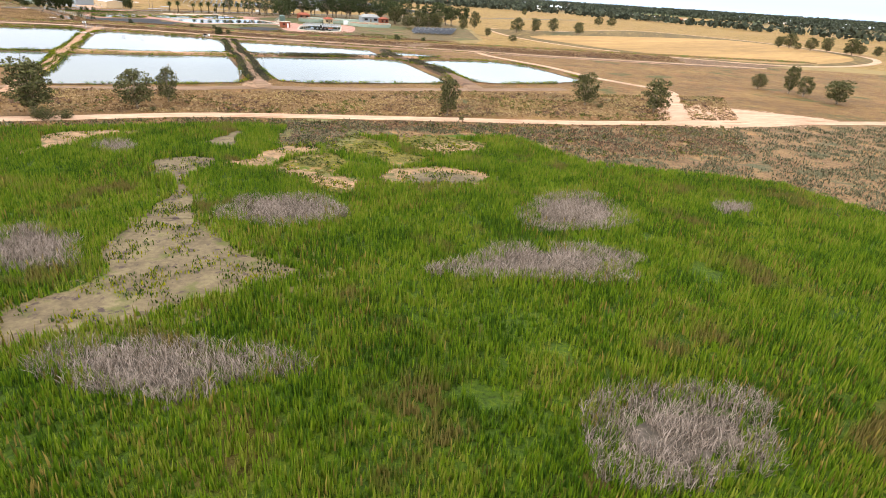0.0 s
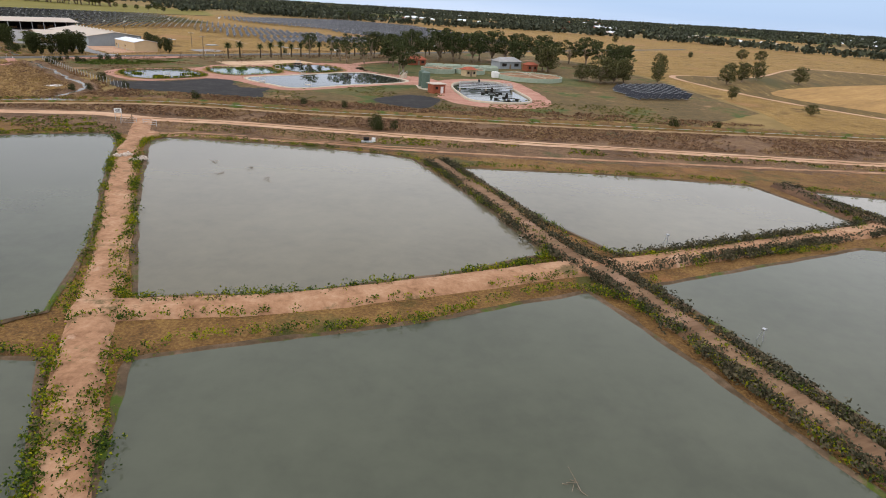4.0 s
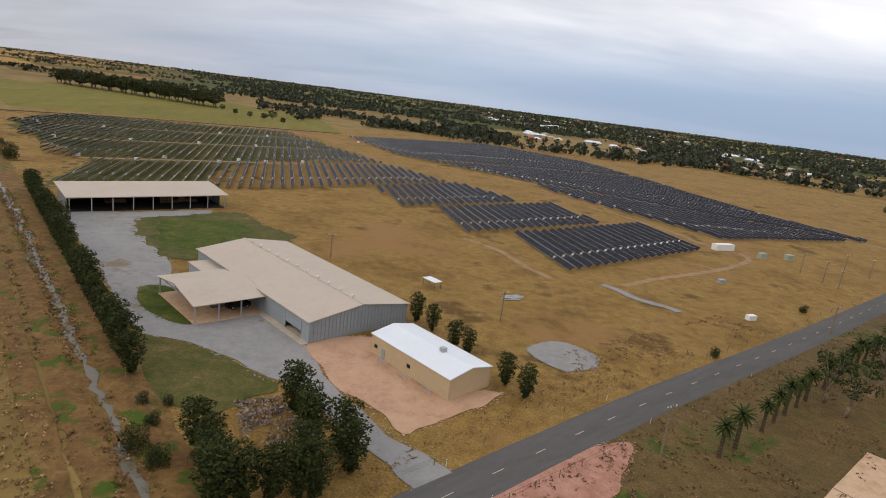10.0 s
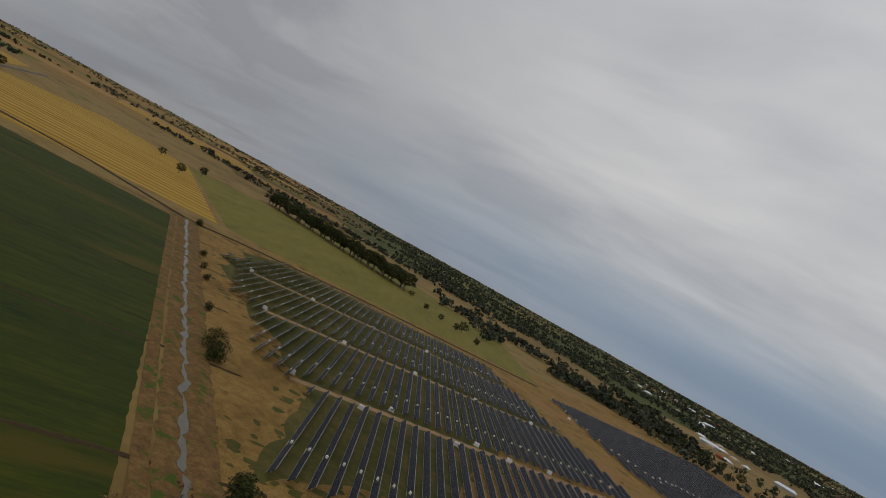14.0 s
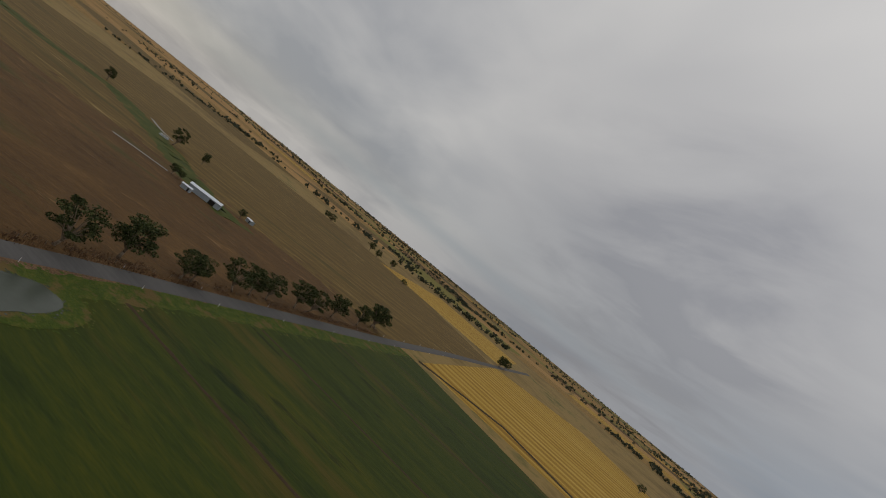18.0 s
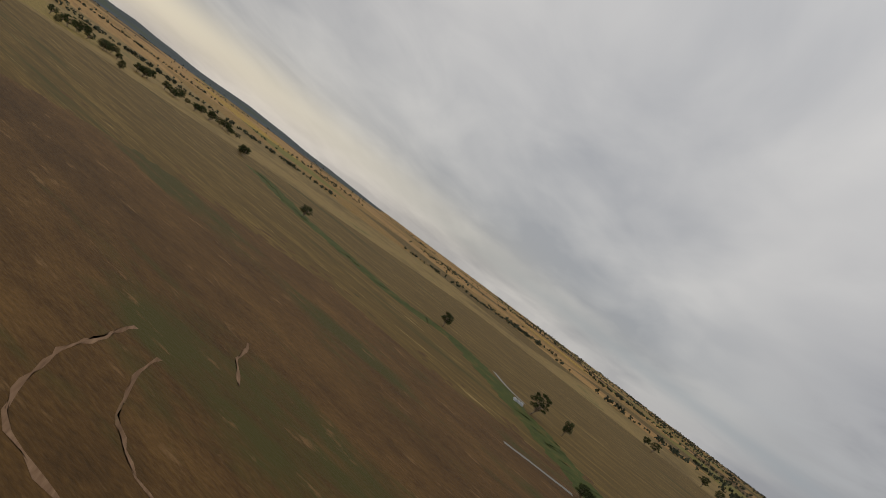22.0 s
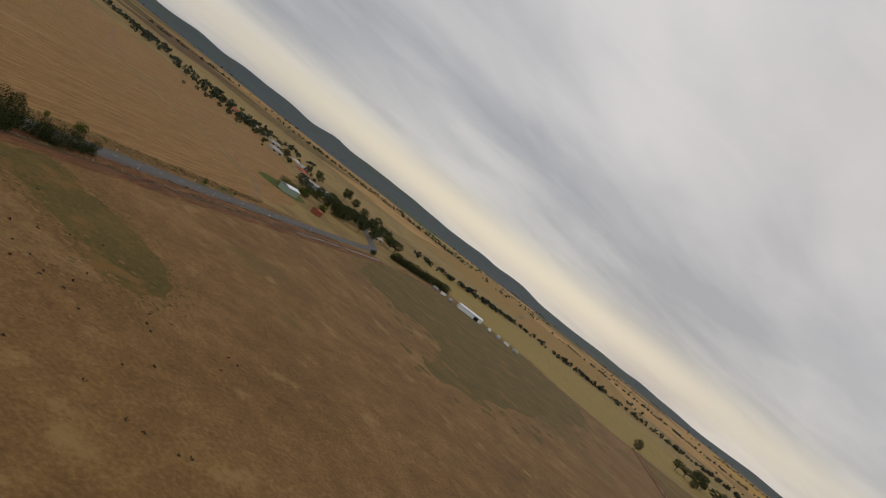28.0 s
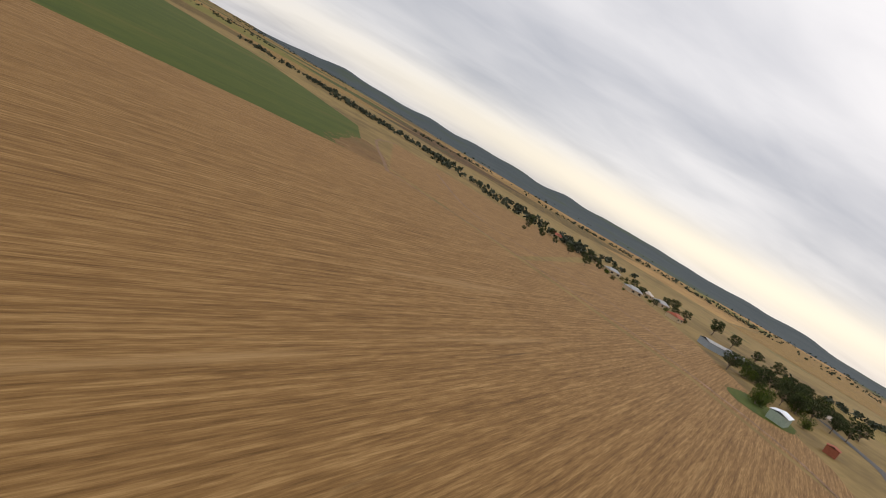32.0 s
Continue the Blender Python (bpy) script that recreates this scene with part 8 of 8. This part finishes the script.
def fringe(name, pts, closed, off, n_per_m, spread, height, mat, label, seed):
    """Weeds along a line."""
    r = np.random.default_rng(seed)
    line = curve_through(pts, closed, 0.5)
    if closed:
        line.append(line[0])
    out_ = []
    for a, c in zip(line[:-1], line[1:]):
        d = c - a
        ln = np.linalg.norm(d)
        s = np.array([-d[1], d[0]]) / (ln + 1e-9)
        dens = n_per_m * max(0.0, 0.8 + 1.6 * noise.noise((a[0] * 0.12, a[1] * 0.12, 5)))
        for _ in range(r.poisson(ln * dens)):
            out_.append(a + d * r.uniform() + s * (off + r.normal(0, spread)))
    if out_:
        v, f = leaf_cloud(r, [(x, y, 0.2 + height * 0.4, height * k, height * k, height * 0.7 * k) for (x, y), k in zip(out_, r.uniform(0.4, 1.1, len(out_)))], 18, height * 0.18)
        tagged(new(name, tri_mesh(name, v, f, M[mat])), label, "weeds", kind="stuff")


for i, (p, _) in enumerate(PONDS + TREAT):
    fringe("pond_weeds", anticlock(p), True, 0.45, 5.0, 0.3, 0.62, "weed_tuft", "green weeds along the pond edge", 50 + i)
fringe("creek_weeds", CREEK, False, 2.2, 1.6, 0.9, 0.55, "scrub_tuft", "brown weeds along the creek", 71)
fringe("creek_weeds", CREEK, False, -2.2, 1.6, 0.9, 0.55, "scrub_tuft", "brown weeds along the creek", 72)
fringe("channel_weeds", CHANNEL[:6], False, 1.6, 1.2, 0.5, 0.5, "weed_tuft", "green weeds along the channel", 73)
fringe("channel_weeds", CHANNEL[:6], False, -1.6, 1.2, 0.5, 0.5, "weed_tuft", "green weeds along the channel", 74)
fringe("drain_weeds", DRAIN, False, 2.3, 2.2, 0.5, 0.5, "weed_tuft", "green weeds along the drain", 75)
fringe("drain_weeds", DRAIN, False, -1.9, 3.0, 0.4, 0.5, "weed_tuft", "brown weeds along the drain", 76)

CAUSE = [[(-90, 160), (-84.2, 146.9), (-77, 133), (-66, 112), (-61, 101), (-52, 84), (-44, 68), (-38, 54)], [(-64, 104), (-50, 107.5), (-36, 113.5), (-24, 119.5)], [(-40, 160), (-30.5, 140), (-24, 124.5), (-18.5, 116), (-6, 88), (1, 74)], [(-18, 121.5), (0, 130.5), (19, 140.5)], [(15.5, 160), (20.3, 143), (26.5, 136), (30.8, 127), (39.9, 107)]]
for i, line in enumerate(CAUSE):
    w_, dark_ = (1.7, 1.7, 1.6, 1.6, 1.0)[i], i in (2, 3, 4)
    for s in (-1, 1):
        fringe("causeway_weeds", line, False, s * w_, 4.6 if dark_ else 3.2, 0.3, 0.8 if dark_ else 0.62, "dark_weed" if dark_ else "weed_tuft", "green weeds along the causeway", 90 + 2 * i + s)
        if dark_:
            fringe("causeway_scrub", line, False, s * w_ * 0.9, 3.6, 0.45, 0.85, "dark_weed", "dark scrub along the causeway", 110 + 2 * i + s)
tufts("verge_tufts", [(-500, 292), (-580, 360), (-664, 434), (-660, 428), (-580, 352), (-505, 286)], 0.7, rng, 0.5, 0.2, 3, 0.7, "scrub_tuft", "brown grass under the roadside gums", keep=(0.15, -0.2))


tufts("saltbush_tufts", [(-60, 6), (-18, 26), (4, 37), (36, 45), (62, 50), (56, 40), (30, 33), (20, 33), (0, 27), (-16, 20)], 0.6, rng, 0.35, 0.16, 4, 0.9, "salt_tuft", "low grey saltbush tufts beside the track", keep=(0.3, -0.1))



tufts("saltbush_tufts", BARE[5], 0.45, rng, 0.35, 0.16, 4, 0.9, "salt_tuft", "grey scrub in the reed gap", keep=(0.3, -0.2))


SLOPE = [(-70, 10), (0, 37), (60, 54), (100, 62), (110, 100), (40, 78), (5, 61), (-30, 49), (-60, 42)]
clumps("grass_clumps", SLOPE, 2.4, rng, 0.36, 7, "straw_tuft", "dry straw and rust coloured grass clumps", keep=(0.05, -0.5))
clumps("seed_clumps", SLOPE, 3.4, rng, 0.22, 7, "pale_tuft", "cream seeding grass heads", keep=(0.08, 0.12))
clumps("dead_shrub_clumps", SLOPE, 0.7, rng, 0.42, 8, "purple_clump", "purple brown dead shrubs in dry grass", keep=(0.10, 0.10))
clumps("herb_clumps", SLOPE, 0.9, rng, 0.40, 8, "olive_clump", "olive green herbs in dry grass", keep=(0.06, 0.16))
MARGIN = [(-60, 4), (-18, 22), (4, 33), (36, 42), (66, 50), (95, 58), (92, 36), (66, 26), (54, 39), (30, 34), (0, 27), (-18, 19)]
clumps("grass_clumps", MARGIN, 2.0, rng, 0.34, 7, "scrub_tuft", "brown grass clumps between track and marsh", keep=(0.07, -0.4))
clumps("herb_clumps", MARGIN, 1.2, rng, 0.36, 8, "olive_clump", "olive green herbs beside the track", keep=(0.09, 0.0))
clumps("dead_shrub_clumps", MARGIN, 0.8, rng, 0.36, 8, "purple_clump", "purple brown dead shrubs beside the track", keep=(0.12, 0.05))
BETWEEN = [(-96, 169), (-40, 169), (20, 173), (60, 178), (60, 181), (-20, 178), (-60, 177), (-94, 177)]
clumps("grass_clumps", BETWEEN, 2.2, rng, 0.28, 7, "straw_tuft", "short straw grass between the dirt tracks", keep=(0.06, -0.2))
clumps("herb_clumps", BETWEEN, 1.2, rng, 0.3, 7, "olive_clump", "olive herbs between the dirt tracks", keep=(0.07, 0.05))
BELT = [(-140, 178), (-110, 183), (-60, 182.5), (60, 186), (130, 193), (130, 220), (60, 209), (-60, 213), (-122, 213), (-128, 200)]
clumps("scrub_clumps", BELT, 2.6, rng, 0.38, 7, "scrub_tuft", "rust brown scrub along the drain", keep=(0.06, -0.35))
clumps("grass_clumps", BELT, 2.2, rng, 0.34, 7, "straw_tuft", "straw grass along the drain", keep=(0.05, 0.0))
clumps("dead_shrub_clumps", BELT, 0.7, rng, 0.36, 8, "purple_clump", "purple brown dead shrubs along the drain", keep=(0.08, 0.05))
clumps("herb_clumps", [(-96, 168), (-40, 168), (20, 173), (60, 178), (60, 181), (-20, 178), (-60, 177), (-92, 177)], 1.6, rng, 0.34, 8, "weed_tuft", "green herbs between the dirt tracks", keep=(0.09, 0.10))
SHORE = [(-140, 166), (-112, 176), (-99, 176), (-97, 166), (-104, 163.8), (-112, 159.5), (-130, 150)]
for b in ([(-112.9, 166.6), (-107.1, 170), (-101.8, 172.8), (-99.2, 175.8), (-97.8, 173.7), (-101.5, 170.1), (-108.2, 166.2), (-113.5, 163.7)], [(-88.4, 170.4), (-86.3, 172.4), (-80, 171.2), (-73, 171.2), (-70.6, 170.3), (-77.9, 169.6), (-84.8, 169.7)], [(-65.4, 169.6), (-58, 172), (-51.5, 172.3), (-53.6, 169.3), (-59.1, 168.3)]):
    clumps("herb_clumps", b, 4.0, rng, 0.32, 8, "weed_tuft", "dark green herbs beside the pond track", keep=(0.2, -0.2))
clumps("herb_clumps", SHORE, 1.8, rng, 0.34, 8, "weed_tuft", "yellow-green herbs above the pond", keep=(0.10, -0.08))
clumps("flower_clumps", [(-128, 154), (-113, 162.6), (-104, 166), (-98, 166.6), (-98, 164.6), (-104, 163.9), (-113, 160), (-128, 151.5)], 2.6, rng, 0.32, 9, "yellow_herb", "yellow flowering herbs along the shore", keep=(0.12, -0.05))
clumps("grass_clumps", SHORE, 1.4, rng, 0.34, 7, "scrub_tuft", "dry grass above the pond", keep=(0.08, -0.1))
WEST = [(-127, 190), (-131, 212), (-143, 225), (-168, 249), (-196, 252), (-220, 220), (-180, 172)]
clumps("paddock_clumps", WEST, 3.0, rng, 0.34, 7, "straw_tuft", "straw grass clumps in the west paddock", keep=(0.05, -0.4))
clumps("paddock_clumps", WEST, 1.3, rng, 0.36, 7, "purple_clump", "dark dead shrubs in the west paddock", keep=(0.08, 0.12))
for k in (2.6, -2.6):
    bank_ = [(x + k * 0.7, y + k * 0.7) for x, y in CREEK]
    clumps("creek_clumps", [(x - 2.2, y - 2.2) for x, y in bank_] + [(x + 2.2, y + 2.2) for x, y in bank_[::-1]], 1.8, rng, 0.4, 7, "straw_tuft" if k < 0 else "scrub_tuft", "dry grass on the creek bank", keep=(0.1, -0.3))
BEDS = [[(-134, 223), (-124, 229), (-112, 244), (-104, 241), (-96, 229), (-89, 231), (-86, 213), (-100, 209.5), (-124, 213.5)], [(-62.5, 223), (-52, 237), (-43, 233), (-43, 222), (-46.5, 212), (-59, 216)]]
clumps("scrub_clumps", [(-122, 206), (-60, 211), (20, 214), (40, 222), (0, 224), (-60, 216), (-88, 212), (-124, 214)], 1.6, rng, 0.5, 7, "scrub_tuft", "rust brown scrub below the plant", BEDS, keep=(0.06, -0.3))
clumps("herb_clumps", [(-118, 206), (-60, 212), (20, 214), (40, 245), (0, 240), (-48, 246), (-62, 252), (-86, 232)], 0.9, rng, 0.34, 8, "olive_clump", "rough green grass between the sludge beds", BEDS, keep=(0.05, 0.0))
clumps("grass_clumps", [(-178, 262), (-128, 222), (-142, 244), (-142, 262), (-132, 280), (-165, 288)], 0.9, rng, 0.34, 7, "scrub_tuft", "brown rough grass by the ponds", keep=(0.06, 0.0))
clumps("reed_litter", [(-199.2, 296.7), (-193.2, 299.8), (-187.5, 293.5), (-188.9, 287.8), (-193.6, 288.6)], 2.5, rng, 0.6, 9, "dead_reed", "pale dead brush among the cypresses", keep=(0.2, -0.3))

clumps("swale_clumps", [(-166, 258), (-166, 269), (-157, 278), (-140, 281), (-147, 266), (-156.9, 257)], 2.4, rng, 0.5, 9, "bush_leaf", "rough green weeds in the swale", keep=(0.08, -0.25))
clumps("grass_clumps", [(-172, 284), (-128, 286), (-106, 316), (-90, 330), (-60, 372), (-80, 388), (-142, 314)], 0.9, rng, 0.34, 7, "scrub_tuft", "dry brown grass along the palm row", keep=(0.06, -0.1))
clumps("grass_clumps", [(-190, 272), (-146, 322), (-104, 368), (-112, 376), (-152, 334), (-162, 316), (-168, 300), (-184, 284)], 1.1, rng, 0.38, 7, "straw_tuft", "dry straw grass along the road", keep=(0.06, -0.2))
VERGE = [(-472, -46), (-480, -54), (-507, -80), (-589, -165), (-583, -152), (-508, -72), (-478, -42)]
clumps("verge_clumps", VERGE, 2.6, rng, 0.36, 8, "straw_tuft", "dry straw grass on the road verge", keep=(0.08, -0.45))
clumps("verge_clumps", VERGE, 1.6, rng, 0.34, 8, "pale_tuft", "cream seeding grass on the road verge", keep=(0.10, 0.05))
clumps("verge_clumps", VERGE, 0.6, rng, 0.40, 8, "olive_clump", "olive herbs on the road verge", keep=(0.12, 0.15))
INNER = [(-494.4, -46.6), (-528.4, -81.5), (-565, -118.4), (-633.3, -190.4), (-636, -184), (-610, -157.5), (-555.5, -101.5), (-516, -62), (-499.5, -45.5)]
clumps("verge_clumps", INNER, 2.6, rng, 0.36, 8, "straw_tuft", "tawny grass between road and ditch", keep=(0.10, -0.3))
clumps("verge_clumps", INNER, 0.9, rng, 0.40, 8, "dark_weed", "dark weeds between road and ditch", keep=(0.12, 0.1))
clumps("ditch_clumps", [(-575, 165), (-590, 150), (-650, 84), (-710, 16), (-700, 10), (-640, 76), (-585, 137), (-572, 153)], 0.5, rng, 0.36, 8, "olive_clump", "sparse herbs along the red ditch", keep=(0.12, 0.15))
for o, m_ in ((-9.0, "straw_tuft"), (-3.0, "scrub_tuft"), (3.6, "straw_tuft"), (7.0, "scrub_tuft")):
    mid = [(x - 0.68 * o, y + 0.73 * o) if o > 0 else (x + 0.68 * o, y + 0.73 * o) for x, y in CHANNEL[:6]]
    clumps("channel_clumps", [(x - 1.7, y - 1.8) for x, y in mid] + [(x + 1.7, y + 1.8) for x, y in mid[::-1]], 1.2, rng, 0.42, 7, m_, "rough dry grass beside the channel", keep=(0.08, -0.2))

# ---- wire fences ----
FENCE_POST = Build().tube((0, 0, 0), (0, 0, 1.15), 0.07, 0.06, 6).mesh("post", M["wood"])


def wire_fence(pts, label, gap=6.0):
    t = thing("wire_fence", (0, 0, 0.05), 0, label, "fence", "farm wire fences")
    line = straight(pts, False, gap)
    for q in line:
        part("post", FENCE_POST, None, t).location = (q[0], q[1], 0)
    for z in (0.5, 0.8, 1.05):
        for a, c in zip(pts[:-1], pts[1:]):
            part("wire", Build().tube((*a, z), (*c, z), 0.008, 0.008, 4, False), "wire", t)


wire_fence([(-596, 152), (-618, 129), (-660, 84), (-718, 19), (-800, -74)], "post and wire fence beside the red ditch")
wire_fence([(-484, 277), (-520, 304), (-572, 349), (-662, 428)], "post and wire fence behind the roadside gums")
wire_fence([(-480, -22), (-520, -62), (-560, -101), (-612, -155), (-668, -210)], "post and wire fence along the pasture")
wire_fence([(-187, 272), (-148, 317), (-106, 363), (-60, 414)], "post and wire fence along the road", 8.0)

# ---- small things by the ponds ----
def stone_mesh(seed):
    r = np.random.default_rng(seed)
    bm = bmesh.new()
    bmesh.ops.create_icosphere(bm, subdivisions=1, radius=0.5)
    for v in bm.verts:
        v.co *= r.uniform(0.7, 1.15)
    me = bpy.data.meshes.new("stone")
    bm.to_mesh(me)
    bm.free()
    me.materials.append(M["rock"])
    return me


stones = [stone_mesh(s) for s in (1, 2, 3, 4)]
weir = thing("rock_crossing", (-84.0, 148.4), -27, "pale broken rocks across the causeway", "rocks")
r_ = np.random.default_rng(3)
for i in range(90):
    side = -1 if i % 2 else 1
    o = part("stone", stones[i % 4], None, weir)
    o.matrix_basis = pose(side * r_.uniform(1.0, 2.6), r_.uniform(-1.1, 1.1), 0.55 - 0.12 * abs(r_.normal()), 0, 0, r_.uniform(0, 360)) @ Matrix.Scale(r_.uniform(0.3, 0.55), 4)
sign = thing("notice_board", (-101.5, 175.4), 15, "white notice board on a steel stand", "sign")
part("board", Build().box((0, 0, 1.9), (1.3, 0.06, 0.8)), "white", sign)
for i in range(3):
    part("text_line", Build().box((0, -0.036, 2.1 - 0.18 * i), (0.9 - 0.2 * (i == 2), 0.012, 0.07)), "dark", sign)
for x in (-0.55, 0.55):
    part("leg", Build().tube((x, 0, 0), (x, 0, 1.6), 0.05), "steel", sign)
for x, y, rz in ((-99.5, 172.6, 10), (-92.5, 172.2, 170)):
    gate = thing("field_gate", (x, y), rz, "open steel pipe gate by the causeway", "gate", "gates by the causeway")
    for k in (0, 2.8):
        part("upright", Build().tube((k, 0, 0), (k, 0, 1.2), 0.05), "steel", gate)
    for z in (0.35, 0.75, 1.15):
        part("bar", Build().tube((0, 0, z), (2.8, 0, z), 0.03), "steel", gate)
for x, y in ((-104.5, 172.4), (-98.8, 175.2)):
    t = thing("strainer_post", (x, y), 20, "wooden strainer post with stays", "post", "strainer posts")
    part("post", Build().tube((0, 0, 0), (0, 0, 1.4), 0.09), "wood", t)
    for s in (-1, 1):
        part("stay", Build().tube((s * 1.1, 0, 0.05), (0, 0, 1.0), 0.06), "wood", t)
pump = thing("pump_set", (-53.1, 171.0), 12, "grey pump with white drum on a skid", "pump")
part("skid", Build().box((0, 0, 0.2), (2.0, 1.0, 0.2)), "steel", pump)
part("motor", Build().tube((-0.6, 0, 0.7), (0.4, 0, 0.7), 0.35, 0.3, 12), "dark", pump)
part("drum", Build().tube((1.2, 0, 0.1), (1.2, 0, 0.9), 0.35, 0.35, 14), "white", pump)


def platform(x, y, rz, label):
    t = thing("pond_platform", (x, y, 0.1), rz, label, "platform", "small platforms at the pond edges")
    part("deck", Build().box((0, 0, 0.55), (1.6, 1.2, 0.1)), "kerb", t)
    for sx in (-0.75, 0.75):
        for sy in (-0.55, 0.55):
            part("post", Build().tube((sx, sy, 0), (sx, sy, 1.5), 0.04, 0.04, 6), "steel", t)
    part("rail", Build().tube((-0.75, 0.55, 1.5), (0.75, 0.55, 1.5), 0.035, 0.035, 6).tube((-0.75, -0.55, 1.5), (0.75, -0.55, 1.5), 0.035, 0.035, 6).tube((-0.75, -0.55, 1.5), (-0.75, 0.55, 1.5), 0.035, 0.035, 6), "steel", t)


for x, y, rz in ((-96.2, 240.4, 40), (-123.3, 238, 30), (-119.0, 242.0, 60), (-91.6, 265.9, 45), (-103.0, 275.5, 30), (-82.3, 238.6, 50), (-102, 297, 20)):
    platform(x, y, rz, "small railed steel platform over the water")
# sampling stands at the edges of the large ponds
for x, y in ((-5.6, 80.3), (-9.8, 107.7), (-11.4, 128.9)):
    t_ = thing("sampling_stand", (x, y, 0.1), 30, "small weathered sampling stand in the water", "stand", "stands at the pond edges")
    for k in range(3):
        part("leg", Build().tube((0.3 * math.cos(2.1 * k), 0.3 * math.sin(2.1 * k), 0), (0.05 * math.cos(2.1 * k), 0.05 * math.sin(2.1 * k), 1.1), 0.03, 0.03, 5), "steel", t_)
    part("head", Build().box((0, 0, 1.1), (0.3, 0.3, 0.12)), "steel", t_)
raft = thing("floating_mixer", (-76.7, 266.7, 0.15), 30, "dark floating mixer on the lagoon", "mixer")
part("float", Build().box((0, 0, 0.1), (1.8, 0.9, 0.25)), "dark", raft)
part("motor", Build().tube((0, 0, 0.2), (0, 0, 0.7), 0.22, 0.2, 10), "dark", raft)
frame_ = thing("slab_rig", (-102, 296.6), 30, "dark steel rig at the slab's corner", "rig")
part("deck", Build().box((0, 0, 0.7), (2.6, 2.0, 0.2)), "dark", frame_)
for x in (-1.2, 1.2):
    for y in (-0.9, 0.9):
        part("leg", Build().box((x, y, 0.4), (0.14, 0.14, 0.8)), "dark", frame_)
part("mast", Build().tube((0, 0, 0.8), (0, 0, 2.2), 0.08), "steel", frame_)
# low fence stakes round the treatment ponds
stake = Build().tube((0, 0, 0), (0, 0, 0.75), 0.035, 0.03, 5).mesh("stake", M["wood"])
for p in [LAGOON] + [t[0] for t in TREAT]:
    f = thing("stake_fence", (0, 0), 0, "short stake fence round a treatment pond", "fence", "stake fences")
    c = np.mean(np.array(p), 0)
    for qd in curve_through(p, True, 2.6):
        d = (qd - c) / np.linalg.norm(qd - c)
        part("stake", stake, None, f).location = (qd[0] + d[0] * 1.3, qd[1] + d[1] * 1.3, 0.1)
# reed islands and dead branches in the ponds
for i, (x, y, a, m_) in enumerate(((-121.4, 247.9, 2.0, "weed_tuft"), (-125.5, 239.2, 2.2, "weed_tuft"), (-135, 243, 1.2, "weed_tuft"), (-114.5, 272, 1.5, "weed_tuft"), (-122, 250, 1.0, "reed"))):
    poly = [(x + a * math.cos(k), y + 0.6 * a * math.sin(k)) for k in [j * 0.52 for j in range(12)]]
    tufts("reed_island", poly, 0.22, rng, 0.5, 0.14, 4, 0.8, m_, "green water weed island in the pond", z=0.12, category="reeds")
for i, (x, y) in enumerate(((-72, 150), (-66, 148), (-69, 144), (-62, 143), (-20, 78), (-27, 90))):
    b = Build()
    r = np.random.default_rng(i)
    for k in range(7):
        b.tube((r.normal(0, 0.5), r.normal(0, 0.5), 0.1), (r.normal(0, 0.5), r.normal(0, 0.5), r.uniform(0.25, 0.6)), 0.022, 0.01, 4, False)
    tw = thing("dead_branch", (x, y), 0, "dead branches standing in the pond water", "branch", "dead branches in the ponds")
    part("twigs", b, "bark", tw)
# guide posts along the roads
gp = Build().box((0, 0, 0.5), (0.10, 0.04, 1.0)).mesh("post", M["white"])
gr = Build().box((0, 0, 0.85), (0.105, 0.045, 0.12)).mesh("reflector", M["red_roof"])
for pts, k0, k1 in (([(-506, 299), (-530.5, 320), (-657.8, 434.2), (-777.9, 537.4)], 0, 9), ([(-483.5, -41.1), (-526, -83.9), (-630.9, -192.8)], 0, 6), ([(-195.3, 254.7), (-141.7, 316.7), (-97.7, 364.7)], 0, 5)):
    line = curve_through(pts, False, 1.0)
    for i in range(10, len(line) - 1, 34):
        d = line[i + 1] - line[i]
        sd = np.array([-d[1], d[0]]) / np.linalg.norm(d)
        for s in (-3.9, 3.9):
            t = thing("guide_post", (*(line[i] + sd * s), 0.05), math.degrees(math.atan2(d[1], d[0])), "white roadside guide post with reflector", "post", "guide posts")
            part("post", gp, None, t)
            part("reflector", gr, None, t)
for i in range(6):
    pole_ = thing("white_pipe", (-139.1 + 0.5 * i, 210.4), 70 + 6 * i, "white pipe lying in dry grass", "pipe", "white pipes in the paddock")
    part("pipe", Build().tube((-1.4, 0, 0.15), (1.4, 0, 0.15), 0.11, 0.11, 8), "white", pole_)

# ---- dung on the southern pasture ----
r_ = np.random.default_rng(21)
xy = np.stack([r_.normal(-533, 14, 45), r_.normal(-12, 17, 45)], 1)
tagged(new("dried_dung", tri_mesh("dried_dung", *leaf_cloud(r_, [(x, y, 0.12, 0.28, 0.28, 0.08) for x, y in xy], 5, 0.22), M["dung"])), "dark dried dung scattered over the pasture", "dung", kind="stuff")
